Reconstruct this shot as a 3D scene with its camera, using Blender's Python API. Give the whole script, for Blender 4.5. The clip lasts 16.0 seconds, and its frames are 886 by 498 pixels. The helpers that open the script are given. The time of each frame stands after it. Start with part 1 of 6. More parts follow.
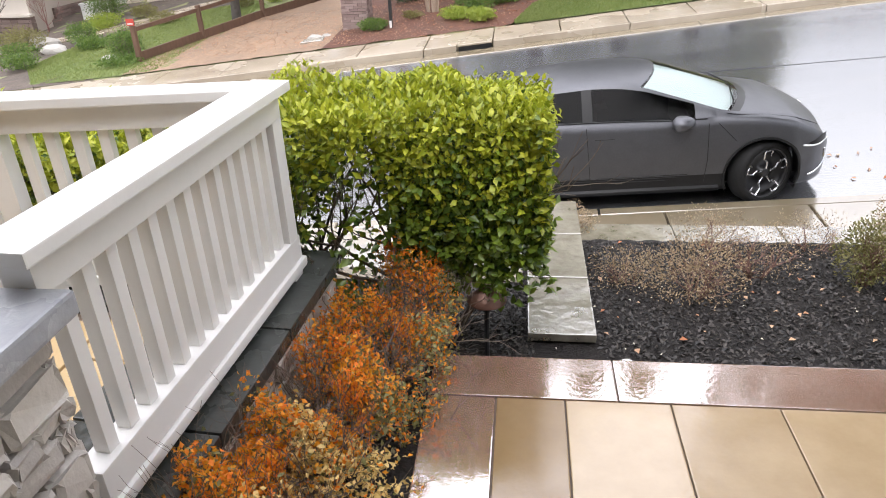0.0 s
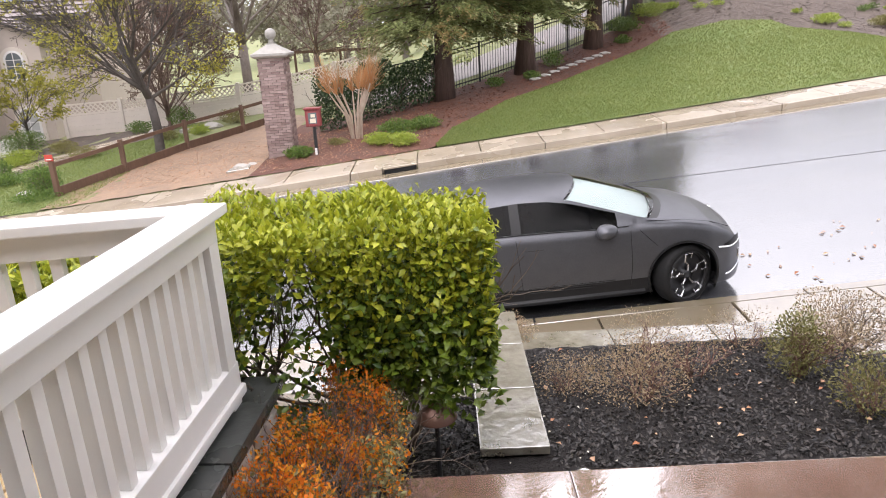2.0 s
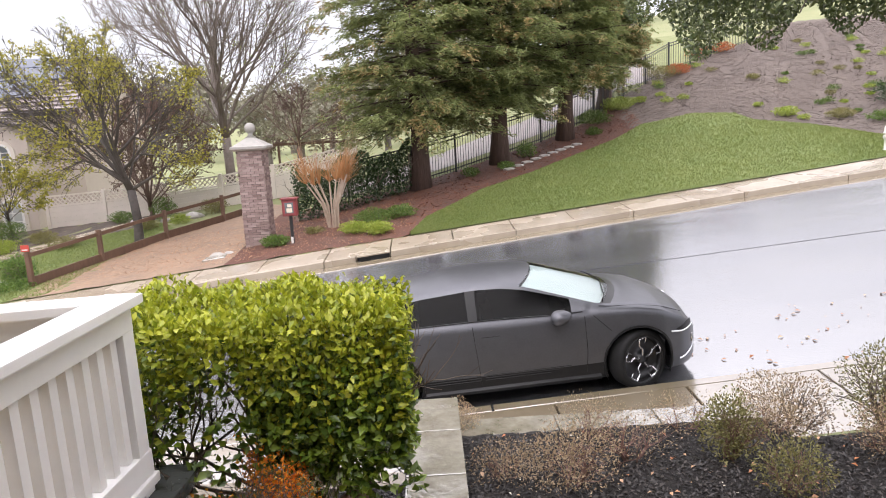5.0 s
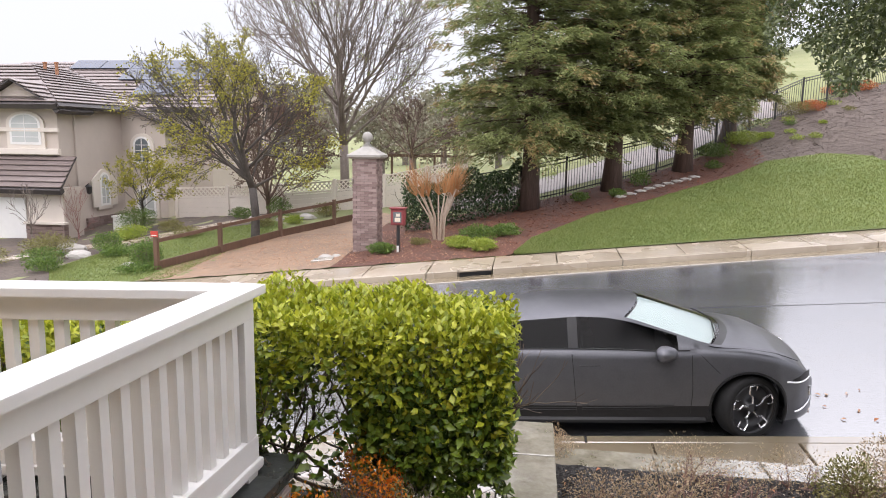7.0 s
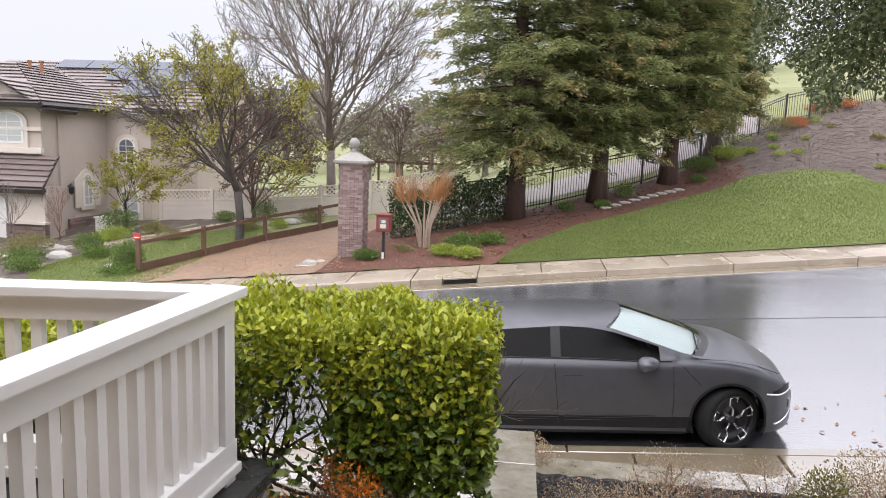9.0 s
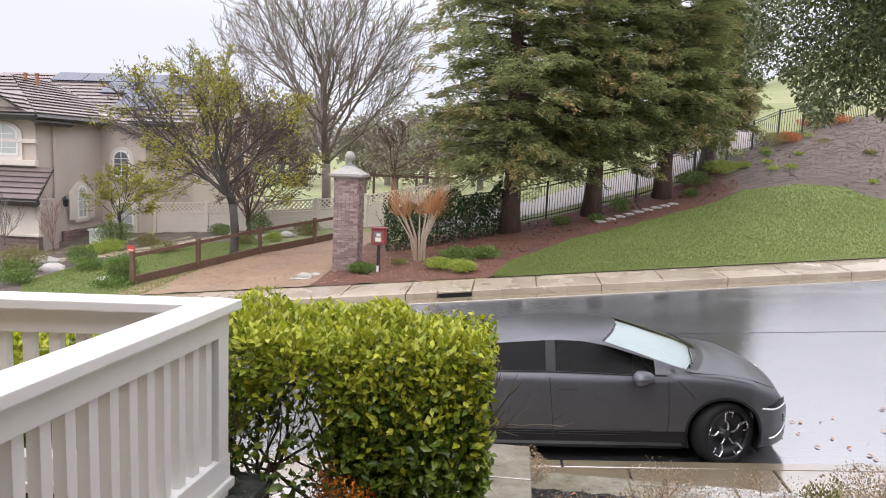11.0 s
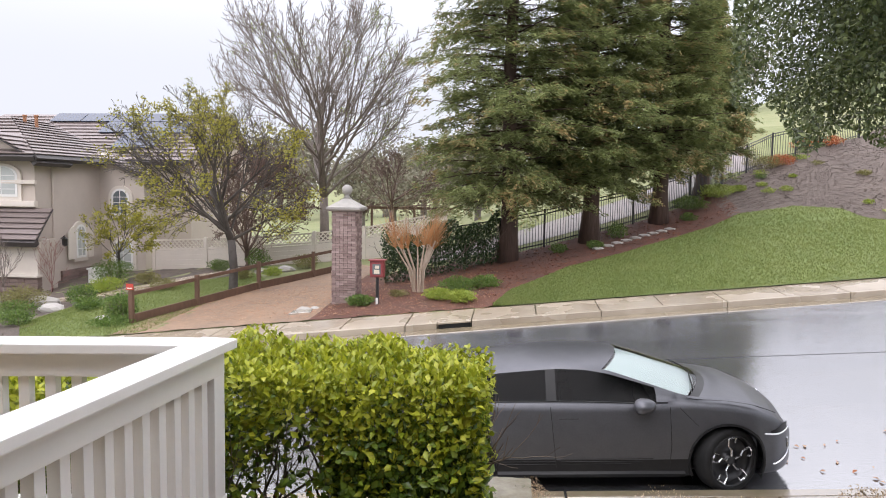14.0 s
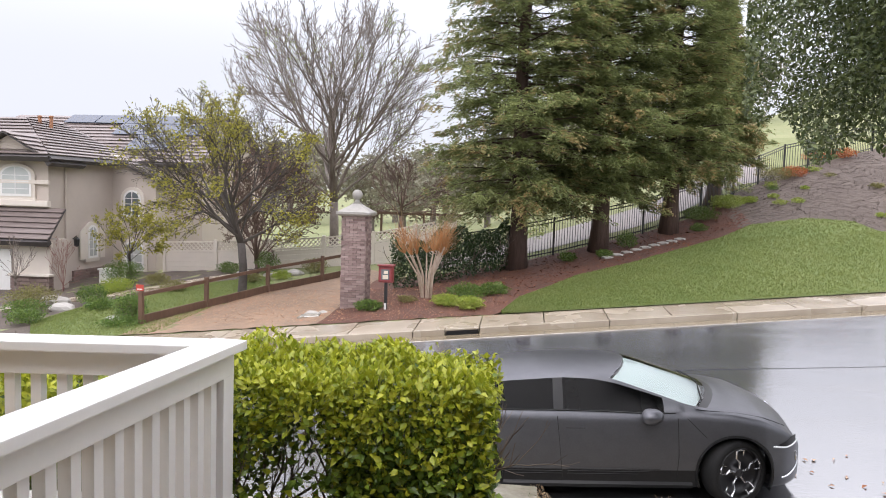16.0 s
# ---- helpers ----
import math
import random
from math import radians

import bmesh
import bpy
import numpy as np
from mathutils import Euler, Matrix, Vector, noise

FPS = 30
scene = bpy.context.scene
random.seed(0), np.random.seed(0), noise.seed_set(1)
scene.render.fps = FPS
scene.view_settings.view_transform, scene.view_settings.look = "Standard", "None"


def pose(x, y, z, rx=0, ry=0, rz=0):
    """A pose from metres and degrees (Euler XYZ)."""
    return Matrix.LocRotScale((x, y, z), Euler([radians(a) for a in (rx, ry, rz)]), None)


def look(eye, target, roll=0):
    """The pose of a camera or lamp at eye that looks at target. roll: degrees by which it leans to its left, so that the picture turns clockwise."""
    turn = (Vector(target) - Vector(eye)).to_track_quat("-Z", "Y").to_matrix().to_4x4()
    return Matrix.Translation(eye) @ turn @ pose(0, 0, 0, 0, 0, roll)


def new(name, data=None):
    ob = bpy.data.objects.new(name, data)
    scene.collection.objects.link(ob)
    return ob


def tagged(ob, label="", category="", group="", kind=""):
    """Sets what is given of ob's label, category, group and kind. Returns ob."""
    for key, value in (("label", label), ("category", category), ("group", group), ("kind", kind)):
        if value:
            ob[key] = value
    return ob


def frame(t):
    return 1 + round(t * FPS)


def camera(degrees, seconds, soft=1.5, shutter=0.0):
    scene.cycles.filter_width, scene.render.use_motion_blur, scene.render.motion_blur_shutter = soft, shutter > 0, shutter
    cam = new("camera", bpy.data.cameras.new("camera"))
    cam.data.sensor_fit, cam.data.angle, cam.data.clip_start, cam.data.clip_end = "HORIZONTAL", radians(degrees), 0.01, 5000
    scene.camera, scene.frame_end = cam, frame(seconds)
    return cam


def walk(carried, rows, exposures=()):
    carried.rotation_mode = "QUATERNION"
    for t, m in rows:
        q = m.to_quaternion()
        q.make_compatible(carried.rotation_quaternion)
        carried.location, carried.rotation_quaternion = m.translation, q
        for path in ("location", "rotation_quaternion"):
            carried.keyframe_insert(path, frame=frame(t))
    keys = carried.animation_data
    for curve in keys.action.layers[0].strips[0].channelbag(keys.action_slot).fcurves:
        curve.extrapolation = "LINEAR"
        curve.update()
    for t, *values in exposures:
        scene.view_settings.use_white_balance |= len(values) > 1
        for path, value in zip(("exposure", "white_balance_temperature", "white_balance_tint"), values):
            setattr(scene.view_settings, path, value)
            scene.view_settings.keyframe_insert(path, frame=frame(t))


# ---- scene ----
cam = camera(65.4, 16.0, 1.0)
PATH = [
    (0, (0.542, 0.92, 3.25), (0.319, 2.684, 2.334), -2.3),
    (0.5, (0.438, 0.951, 3.255), (0.282, 2.795, 2.498), -5.4),
    (1, (0.446, 1.095, 3.27), (0.289, 2.965, 2.578), -5.5),
    (1.5, (0.472, 1.124, 3.235), (0.34, 3.001, 2.558), -4.9),
    (2, (0.476, 0.94, 3.219), (0.46, 2.845, 2.611), -3.0),
    (2.5, (0.551, 0.827, 3.21), (0.659, 2.741, 2.641), -2.2),
    (3, (0.792, 0.8, 3.228), (1.033, 2.713, 2.698), -2.1),
    (3.5, (0.87, 0.775, 3.237), (1.144, 2.695, 2.746), -2.3),
    (4, (0.856, 0.785, 3.234), (1.095, 2.721, 2.792), -2.7),
    (4.5, (0.837, 0.797, 3.243), (0.984, 2.751, 2.847), -3.0),
    (5, (0.831, 0.783, 3.245), (0.863, 2.748, 2.878), -3.1),
    (5.2, (0.824, 0.791, 3.244), (0.808, 2.758, 2.886), -3.0),
    (7.3, (0.745, 0.795, 3.228), (0.48, 2.755, 2.929), 1.1),
    (7.5, (0.74, 0.793, 3.227), (0.476, 2.754, 2.935), 1.2),
    (8, (0.759, 0.803, 3.225), (0.531, 2.77, 2.938), 1.6),
    (10.5, (0.762, 0.792, 3.213), (0.55, 2.763, 2.943), 2.4),
    (11, (0.759, 0.801, 3.218), (0.557, 2.775, 2.972), 2.3),
    (11.5, (0.761, 0.792, 3.231), (0.56, 2.77, 3.015), 2.0),
    (12, (0.77, 0.789, 3.231), (0.566, 2.769, 3.038), 1.6),
    (12.5, (0.778, 0.777, 3.235), (0.57, 2.759, 3.059), 1.2),
    (13, (0.777, 0.78, 3.239), (0.568, 2.761, 3.07), 0.9),
    (13.5, (0.786, 0.773, 3.237), (0.578, 2.755, 3.073), 0.8),
    (14, (0.792, 0.778, 3.242), (0.588, 2.761, 3.082), 0.9),
    (14.5, (0.805, 0.78, 3.241), (0.607, 2.765, 3.09), 1.0),
    (15, (0.801, 0.775, 3.242), (0.599, 2.759, 3.096), 1.2),
    (15.5, (0.795, 0.773, 3.238), (0.585, 2.757, 3.095), 1.5),
    (16, (0.787, 0.765, 3.239), (0.557, 2.747, 3.097), 1.8),
]
walk(cam, [(t, look(eye, target, roll)) for t, eye, target, roll in PATH], [(0.0, 0.37, 6500, 13), (2.0, 0.32, 6600, 17), (5.0, 0.27, 6600, 17), (8.0, 0.12, 6500, 16), (11.0, 0.05, 6480, 16), (16.0, 0.05, 6450, 15)])

# ---- light ----
world = bpy.data.worlds.new("overcast")
scene.world = world
world.use_nodes = True
wn = world.node_tree.nodes
wl = world.node_tree.links
sky = wn.new("ShaderNodeTexSky")
sky.sky_type = "NISHITA"
sky.sun_disc = False
sky.sun_elevation, sky.sun_rotation = radians(59), radians(209)
sky.air_density, sky.dust_density = 1.0, 4.0
hsv = wn.new("ShaderNodeHueSaturation")
hsv.inputs["Saturation"].default_value = 0.3
wl.new(sky.outputs[0], hsv.inputs["Color"])
cloud = wn.new("ShaderNodeMixRGB")
cloud.inputs[0].default_value = 0.88
dome = wn.new("ShaderNodeTexCoord")
height = wn.new("ShaderNodeSeparateXYZ")
wl.new(dome.outputs["Generated"], height.inputs[0])
rise = wn.new("ShaderNodeMapRange")
rise.interpolation_type = "SMOOTHSTEP"
rise.inputs["From Min"].default_value, rise.inputs["From Max"].default_value = 0.15, 0.75
wl.new(height.outputs["Z"], rise.inputs[0])
deck_light = wn.new("ShaderNodeMixRGB")
deck_light.inputs[1].default_value, deck_light.inputs[2].default_value = (7.6, 8.0, 8.7, 1), (25.5, 25.8, 27.2, 1)
wl.new(rise.outputs[0], deck_light.inputs[0])
wl.new(deck_light.outputs[0], cloud.inputs[2])
wl.new(hsv.outputs[0], cloud.inputs[1])
wl.new(cloud.outputs[0], wn["Background"].inputs[0])
wn["Background"].inputs[1].default_value = 0.12
sun = new("sun", bpy.data.lights.new("sun", "SUN"))
sun.data.energy, sun.data.angle, sun.data.color = 0.9, radians(60), (1.0, 0.97, 0.93)
sun.matrix_basis = look((-6, -11, 21), (0, 0, 0))
scene.view_settings.exposure = 0.0

# ---- materials ----
MATS = {}


def mat(name, c1, c2=None, rough=0.6, scale=8.0, bump=0.0, bscale=None, metal=0.0, island=0.0, spec=0.5, coat=0.0, wet=None, detail=6.0, stretch=(1, 1, 1), obj=0.0, sss=0.0, ior=1.5):
    """Two-colour noise material: c1 to c2 by a broad and a fine noise; wet: (scale, low, high) patches of smooth water film."""
    m = bpy.data.materials.new(name)
    m.use_nodes = True
    n, l = m.node_tree.nodes, m.node_tree.links
    b = n["Principled BSDF"]
    c2 = c2 or tuple(v * 0.8 for v in c1)
    co = n.new("ShaderNodeTexCoord")
    mp = n.new("ShaderNodeMapping")
    mp.inputs["Scale"].default_value = stretch
    l.new(co.outputs["Object"], mp.inputs[0])
    t1 = n.new("ShaderNodeTexNoise")
    t1.inputs["Scale"].default_value, t1.inputs["Detail"].default_value = scale, detail
    t1.inputs["Roughness"].default_value = 0.65
    l.new(mp.outputs[0], t1.inputs["Vector"])
    t2 = n.new("ShaderNodeTexNoise")
    t2.inputs["Scale"].default_value, t2.inputs["Detail"].default_value = scale * 0.13, 3.0
    l.new(mp.outputs[0], t2.inputs["Vector"])
    mx = n.new("ShaderNodeMath")
    mx.operation = "MULTIPLY_ADD"
    mx.inputs[1].default_value = 0.6
    l.new(t1.outputs[0], mx.inputs[0])
    m2 = n.new("ShaderNodeMath")
    m2.operation = "MULTIPLY"
    m2.inputs[1].default_value = 0.4
    l.new(t2.outputs[0], m2.inputs[0])
    l.new(m2.outputs[0], mx.inputs[2])
    fac = mx.outputs[0]
    if island or obj:
        src = n.new("ShaderNodeNewGeometry").outputs["Random Per Island"] if island else n.new("ShaderNodeObjectInfo").outputs["Random"]
        k = island or obj
        a = n.new("ShaderNodeMath")
        a.operation = "MULTIPLY_ADD"
        a.inputs[1].default_value = k
        l.new(src, a.inputs[0])
        s = n.new("ShaderNodeMath")
        s.operation = "MULTIPLY"
        s.inputs[1].default_value = 1 - k
        l.new(fac, s.inputs[0])
        l.new(s.outputs[0], a.inputs[2])
        fac = a.outputs[0]
    r = n.new("ShaderNodeValToRGB")
    r.color_ramp.elements[0].position, r.color_ramp.elements[1].position = (0.32, 0.68) if not (island or obj) else (0.15, 0.85)
    r.color_ramp.elements[0].color, r.color_ramp.elements[1].color = (*c1, 1), (*c2, 1)
    l.new(fac, r.inputs[0])
    l.new(r.outputs[0], b.inputs["Base Color"])
    b.inputs["Roughness"].default_value, b.inputs["Metallic"].default_value = rough, metal
    b.inputs["Specular IOR Level"].default_value, b.inputs["IOR"].default_value = spec, ior
    if coat:
        b.inputs["Coat Weight"].default_value, b.inputs["Coat Roughness"].default_value = coat, 0.06
    if sss:
        tr = n.new("ShaderNodeBsdfTranslucent")
        l.new(r.outputs[0], tr.inputs[0])
        ms = n.new("ShaderNodeMixShader")
        ms.inputs[0].default_value = sss
        l.new(b.outputs[0], ms.inputs[1])
        l.new(tr.outputs[0], ms.inputs[2])
        l.new(ms.outputs[0], n["Material Output"].inputs[0])
    if wet:
        t3 = n.new("ShaderNodeTexNoise")
        t3.inputs["Scale"].default_value, t3.inputs["Detail"].default_value = wet[0], 4.0
        l.new(mp.outputs[0], t3.inputs["Vector"])
        rr = n.new("ShaderNodeMapRange")
        rr.inputs["From Min"].default_value, rr.inputs["From Max"].default_value = 0.42, 0.58
        rr.inputs["To Min"].default_value, rr.inputs["To Max"].default_value = wet[1], wet[2]
        l.new(t3.outputs[0], rr.inputs[0])
        l.new(rr.outputs[0], b.inputs["Roughness"])
    if bump:
        t4 = n.new("ShaderNodeTexNoise")
        t4.inputs["Scale"].default_value, t4.inputs["Detail"].default_value = bscale or scale * 3, 5.0
        l.new(mp.outputs[0], t4.inputs["Vector"])
        bp = n.new("ShaderNodeBump")
        bp.inputs["Strength"].default_value, bp.inputs["Distance"].default_value = 1.0, bump
        l.new(t4.outputs[0], bp.inputs["Height"])
        l.new(bp.outputs[0], b.inputs["Normal"])
    MATS[name] = m
    return m


asphalt = mat("wet_asphalt", (0.06, 0.061, 0.066), (0.11, 0.112, 0.12), scale=1.3, bump=0.0018, bscale=24, wet=(0.8, 0.03, 0.22), spec=1.0, ior=2.5, stretch=(0.4, 1.5, 1))
concrete = mat("damp_concrete", (0.24, 0.20, 0.14), (0.17, 0.135, 0.085), scale=2.2, bump=0.0004, bscale=90, wet=(0.7, 0.03, 0.12), spec=1.0, ior=2.0)
walk_mat = mat("stained_walk_concrete", (0.42, 0.36, 0.28), (0.24, 0.19, 0.13), scale=0.9, bump=0.001, bscale=100, wet=(0.6, 0.06, 0.4), spec=0.9, ior=1.6)
cap_mat = mat("wet_stone_cap", (0.38, 0.35, 0.29), (0.10, 0.085, 0.05), scale=6, bump=0.006, bscale=14, wet=(3.0, 0.03, 0.26), spec=1.0, ior=2.3)
# First paver column: browner slab, with the hedge's dark reflection put into its colour.
reflect_dark_tile = mat("brown_reflection_slab", (0.13, 0.08, 0.04), (0.28, 0.19, 0.10), scale=4.5, bump=0.0014, bscale=18, wet=(2.2, 0.03, 0.25), obj=0.3, spec=0.8, ior=1.6)
tile_mat = mat("stamped_patio", (0.24, 0.165, 0.09), (0.60, 0.47, 0.31), scale=4.5, bump=0.0014, bscale=18, wet=(2.2, 0.03, 0.25), obj=0.45, spec=0.8, ior=1.6)
band_mat = mat("rust_patio_band", (0.19, 0.10, 0.07), (0.33, 0.21, 0.165), scale=3, bump=0.0005, bscale=40, wet=(1.8, 0.02, 0.15), spec=1.0, ior=2.7)
joint_mat = mat("dark_joint", (0.10, 0.07, 0.05), (0.16, 0.12, 0.09), scale=20)
mulch = mat("dark_mulch", (0.008, 0.007, 0.007), (0.03, 0.026, 0.024), rough=0.7, spec=0.2, scale=38, bump=0.02, bscale=60)
chip_mat = mat("mulch_chip", (0.008, 0.007, 0.007), (0.055, 0.046, 0.04), rough=0.42, spec=0.4, scale=30, island=0.8)
hill_mat = mat("hill_mulch", (0.07, 0.052, 0.042), (0.145, 0.113, 0.093), rough=0.85, scale=7, bump=0.03, bscale=12)
redmulch = mat("red_mulch", (0.14, 0.05, 0.028), (0.07, 0.04, 0.03), rough=0.8, scale=9, bump=0.03, bscale=25)
dirt = mat("tan_trail_dirt", (0.31, 0.20, 0.125), (0.17, 0.12, 0.085), rough=0.7, scale=6, bump=0.015, bscale=25)
meadow = mat("meadow_green", (0.15, 0.18, 0.07), (0.25, 0.25, 0.12), rough=0.9, scale=0.6, bump=0.05, bscale=3)
lawn_mat = mat("lawn_soil_green", (0.09, 0.14, 0.03), (0.17, 0.20, 0.06), rough=0.8, scale=2.5, bump=0.02, bscale=40)
blade_mat = mat("grass_blade", (0.10, 0.165, 0.032), (0.28, 0.30, 0.095), rough=0.5, scale=0.9, island=0.35, sss=0.25)
white_paint = mat("white_paint", (0.76, 0.75, 0.73), (0.70, 0.69, 0.67), rough=0.35, scale=6, bump=0.0004, bscale=60)
stone_mat = mat("ledge_stone", (0.62, 0.58, 0.53), (0.36, 0.33, 0.31), rough=0.5, scale=6, bump=0.008, bscale=18, obj=0.5)
slate = mat("dark_wet_slate", (0.062, 0.066, 0.062), (0.036, 0.039, 0.037), scale=5, bump=0.004, bscale=20, wet=(3, 0.08, 0.4))
pier_cap_mat = mat("grey_stone_cap", (0.42, 0.43, 0.45), (0.27, 0.28, 0.31), scale=7, bump=0.004, bscale=30, wet=(3, 0.12, 0.5))
flag_mat = mat("orange_flagstone", (0.50, 0.33, 0.15), (0.62, 0.48, 0.28), scale=4, wet=(2, 0.08, 0.4), obj=0.4)
mortar = mat("mortar", (0.34, 0.31, 0.27), (0.25, 0.23, 0.2), rough=0.8, scale=20)
brick_mat = mat("purple_brown_brick", (0.17, 0.11, 0.10), (0.37, 0.28, 0.255), rough=0.75, scale=9, bump=0.006, bscale=30, obj=0.6)
cast_stone = mat("cast_stone", (0.36, 0.34, 0.31), (0.26, 0.25, 0.23), rough=0.7, scale=6, bump=0.003)
black_iron = mat("black_iron", (0.018, 0.018, 0.02), (0.03, 0.03, 0.03), rough=0.4, scale=10)
wood_rail = mat("brown_wood", (0.09, 0.05, 0.032), (0.15, 0.085, 0.055), rough=0.6, scale=12, stretch=(1, 1, 0.2), bump=0.003)
vinyl = mat("cream_vinyl", (0.70, 0.63, 0.56), (0.63, 0.57, 0.51), rough=0.4, scale=2)
bark_red = mat("redwood_bark", (0.045, 0.028, 0.022), (0.12, 0.075, 0.058), rough=0.8, scale=9, stretch=(1, 1, 0.15), bump=0.03, bscale=16)
bark_grey = mat("grey_bark", (0.11, 0.09, 0.08), (0.22, 0.19, 0.17), rough=0.7, scale=10, stretch=(1, 1, 0.5), bump=0.012, bscale=20)
bark_pale = mat("pale_bark", (0.50, 0.42, 0.34), (0.36, 0.27, 0.20), rough=0.6, scale=7, bump=0.004)
twig_red = mat("red_brown_twig", (0.13, 0.065, 0.05), (0.24, 0.14, 0.11), rough=0.6, scale=10)
bark_dark = mat("dark_bark", (0.045, 0.037, 0.032), (0.10, 0.085, 0.075), rough=0.7, scale=10, bump=0.01, bscale=20)
twig_mat = mat("twig", (0.10, 0.075, 0.06), (0.18, 0.14, 0.11), rough=0.7, scale=10)
twig_orange = mat("orange_twig", (0.36, 0.15, 0.05), (0.48, 0.25, 0.10), rough=0.6, scale=5, island=0.4)
hedge_top_mat = mat("lime_hedge_leaf", (0.17, 0.23, 0.014), (0.52, 0.53, 0.05), rough=0.32, spec=0.4, scale=4, island=0.55, sss=0.3)
hedge_low_mat = mat("green_hedge_leaf", (0.03, 0.07, 0.010), (0.18, 0.25, 0.024), rough=0.3, spec=0.45, scale=4, island=0.6, sss=0.25)
barberry_mat = mat("barberry_leaf", (0.88, 0.20, 0.03), (0.76, 0.42, 0.04), rough=0.5, spec=0.25, scale=5, island=0.5, sss=0.45)
barberry_pale = mat("pale_leaf", (0.72, 0.55, 0.22), (0.62, 0.42, 0.14), rough=0.45, scale=5, island=0.6, sss=0.3)
redwood_leaf = mat("redwood_foliage", (0.11, 0.155, 0.06), (0.36, 0.385, 0.155), rough=0.5, spec=0.35, scale=1.2, island=0.45, sss=0.42)
redwood_tip = mat("redwood_browned_tip", (0.40, 0.27, 0.125), (0.29, 0.27, 0.12), spec=0.3, rough=0.55, scale=1.5, island=0.5, sss=0.38)
oak_leaf = mat("oak_leaf", (0.035, 0.06, 0.02), (0.14, 0.17, 0.055), rough=0.4, spec=0.4, scale=2, island=0.6, sss=0.14)
yellow_leaf = mat("yellow_leaf", (0.44, 0.40, 0.06), (0.20, 0.20, 0.04), rough=0.5, scale=3, island=0.7, sss=0.35)
brown_leaf = mat("brown_seed", (0.10, 0.07, 0.05), (0.17, 0.12, 0.09), rough=0.7, scale=3, island=0.6)
dry_leaf = mat("dry_twig_leaf", (0.30, 0.20, 0.12), (0.42, 0.33, 0.20), rough=0.6, scale=4, island=0.6, sss=0.2)
shrub_green = mat("shrub_leaf", (0.05, 0.11, 0.02), (0.18, 0.26, 0.05), rough=0.45, scale=3, island=0.6, sss=0.25)
shrub_lime = mat("lime_shrub_leaf", (0.22, 0.32, 0.04), (0.38, 0.42, 0.08), rough=0.45, scale=3, island=0.6, sss=0.3)
shrub_olive = mat("olive_shrub_leaf", (0.16, 0.16, 0.05), (0.27, 0.24, 0.09), rough=0.5, scale=3, island=0.6, sss=0.25)
shrub_red = mat("red_shrub_leaf", (0.40, 0.07, 0.03), (0.45, 0.18, 0.05), rough=0.5, scale=3, island=0.6, sss=0.25)
hedge_dark = mat("dark_hedge_leaf", (0.015, 0.04, 0.012), (0.05, 0.09, 0.025), rough=0.4, scale=3, island=0.6, sss=0.15)
# Far leaves paled and greyed so the colour carries the distance haze.
hazed_leaf = mat("hazed_tree_leaf", (0.17, 0.165, 0.11), (0.28, 0.26, 0.19), rough=0.7, scale=1, island=0.6, sss=0.2)
fallen = mat("fallen_leaf", (0.36, 0.13, 0.05), (0.50, 0.33, 0.20), rough=0.5, scale=6, island=0.8)
pale_bit = mat("pale_petal", (0.80, 0.76, 0.66), (0.55, 0.48, 0.36), rough=0.5, scale=8, island=0.6)
rock_mat = mat("grey_rock", (0.30, 0.28, 0.25), (0.42, 0.40, 0.37), rough=0.7, scale=5, bump=0.01, obj=0.4)

# ---- mesh helpers ----
WORLD = {}


def part(name, bm, material, parent=None, label="", smooth=False):
    """Links a bmesh, made in world coordinates, as one mesh object."""
    me = bpy.data.meshes.new(name)
    bm.to_mesh(me)
    bm.free()
    return link(name, me, material, parent, label, smooth)


def link(name, me, material, parent=None, label="", smooth=False):
    me.materials.append(material)
    if smooth:
        me.polygons.foreach_set("use_smooth", [True] * len(me.polygons))
    ob = new(name, me)
    if parent is not None:
        ob.parent = parent
        ob.matrix_parent_inverse = WORLD.get(parent, Matrix()).inverted()
    if label:
        tagged(ob, label)
    return ob


def thing(name, at, label, category, group="", kind=""):
    """An Empty at the base of a thing, for its parts."""
    ob = new(name)
    ob.matrix_basis = Matrix.Translation(at)
    ob.empty_display_size = 0.1
    WORLD[ob] = Matrix.Translation(at)
    return tagged(ob, label, category, group, kind)


def box(bm, a, b, bevel=0.0, m=None):
    """A box from corner a to corner b, with bevelled edges, moved by m."""
    g = bmesh.ops.create_cube(bm, size=1.0)
    vs = g["verts"]
    c = [(a[i] + b[i]) / 2 for i in range(3)]
    s = [abs(b[i] - a[i]) for i in range(3)]
    for v in vs:
        v.co = Vector((c[0] + v.co.x * s[0], c[1] + v.co.y * s[1], c[2] + v.co.z * s[2]))
    if bevel:
        es = list({e for v in vs for e in v.link_edges})
        r = bmesh.ops.bevel(bm, geom=es, offset=bevel, segments=2, affect="EDGES", profile=0.7)
        vs = list({v for f in r["faces"] for v in f.verts} | {v for v in vs if v.is_valid})
    if m is not None:
        for v in vs:
            v.co = m @ v.co
    return vs


def boxed(a, b, bevel=0.0, m=None):
    bm = bmesh.new()
    box(bm, a, b, bevel, m)
    return bm


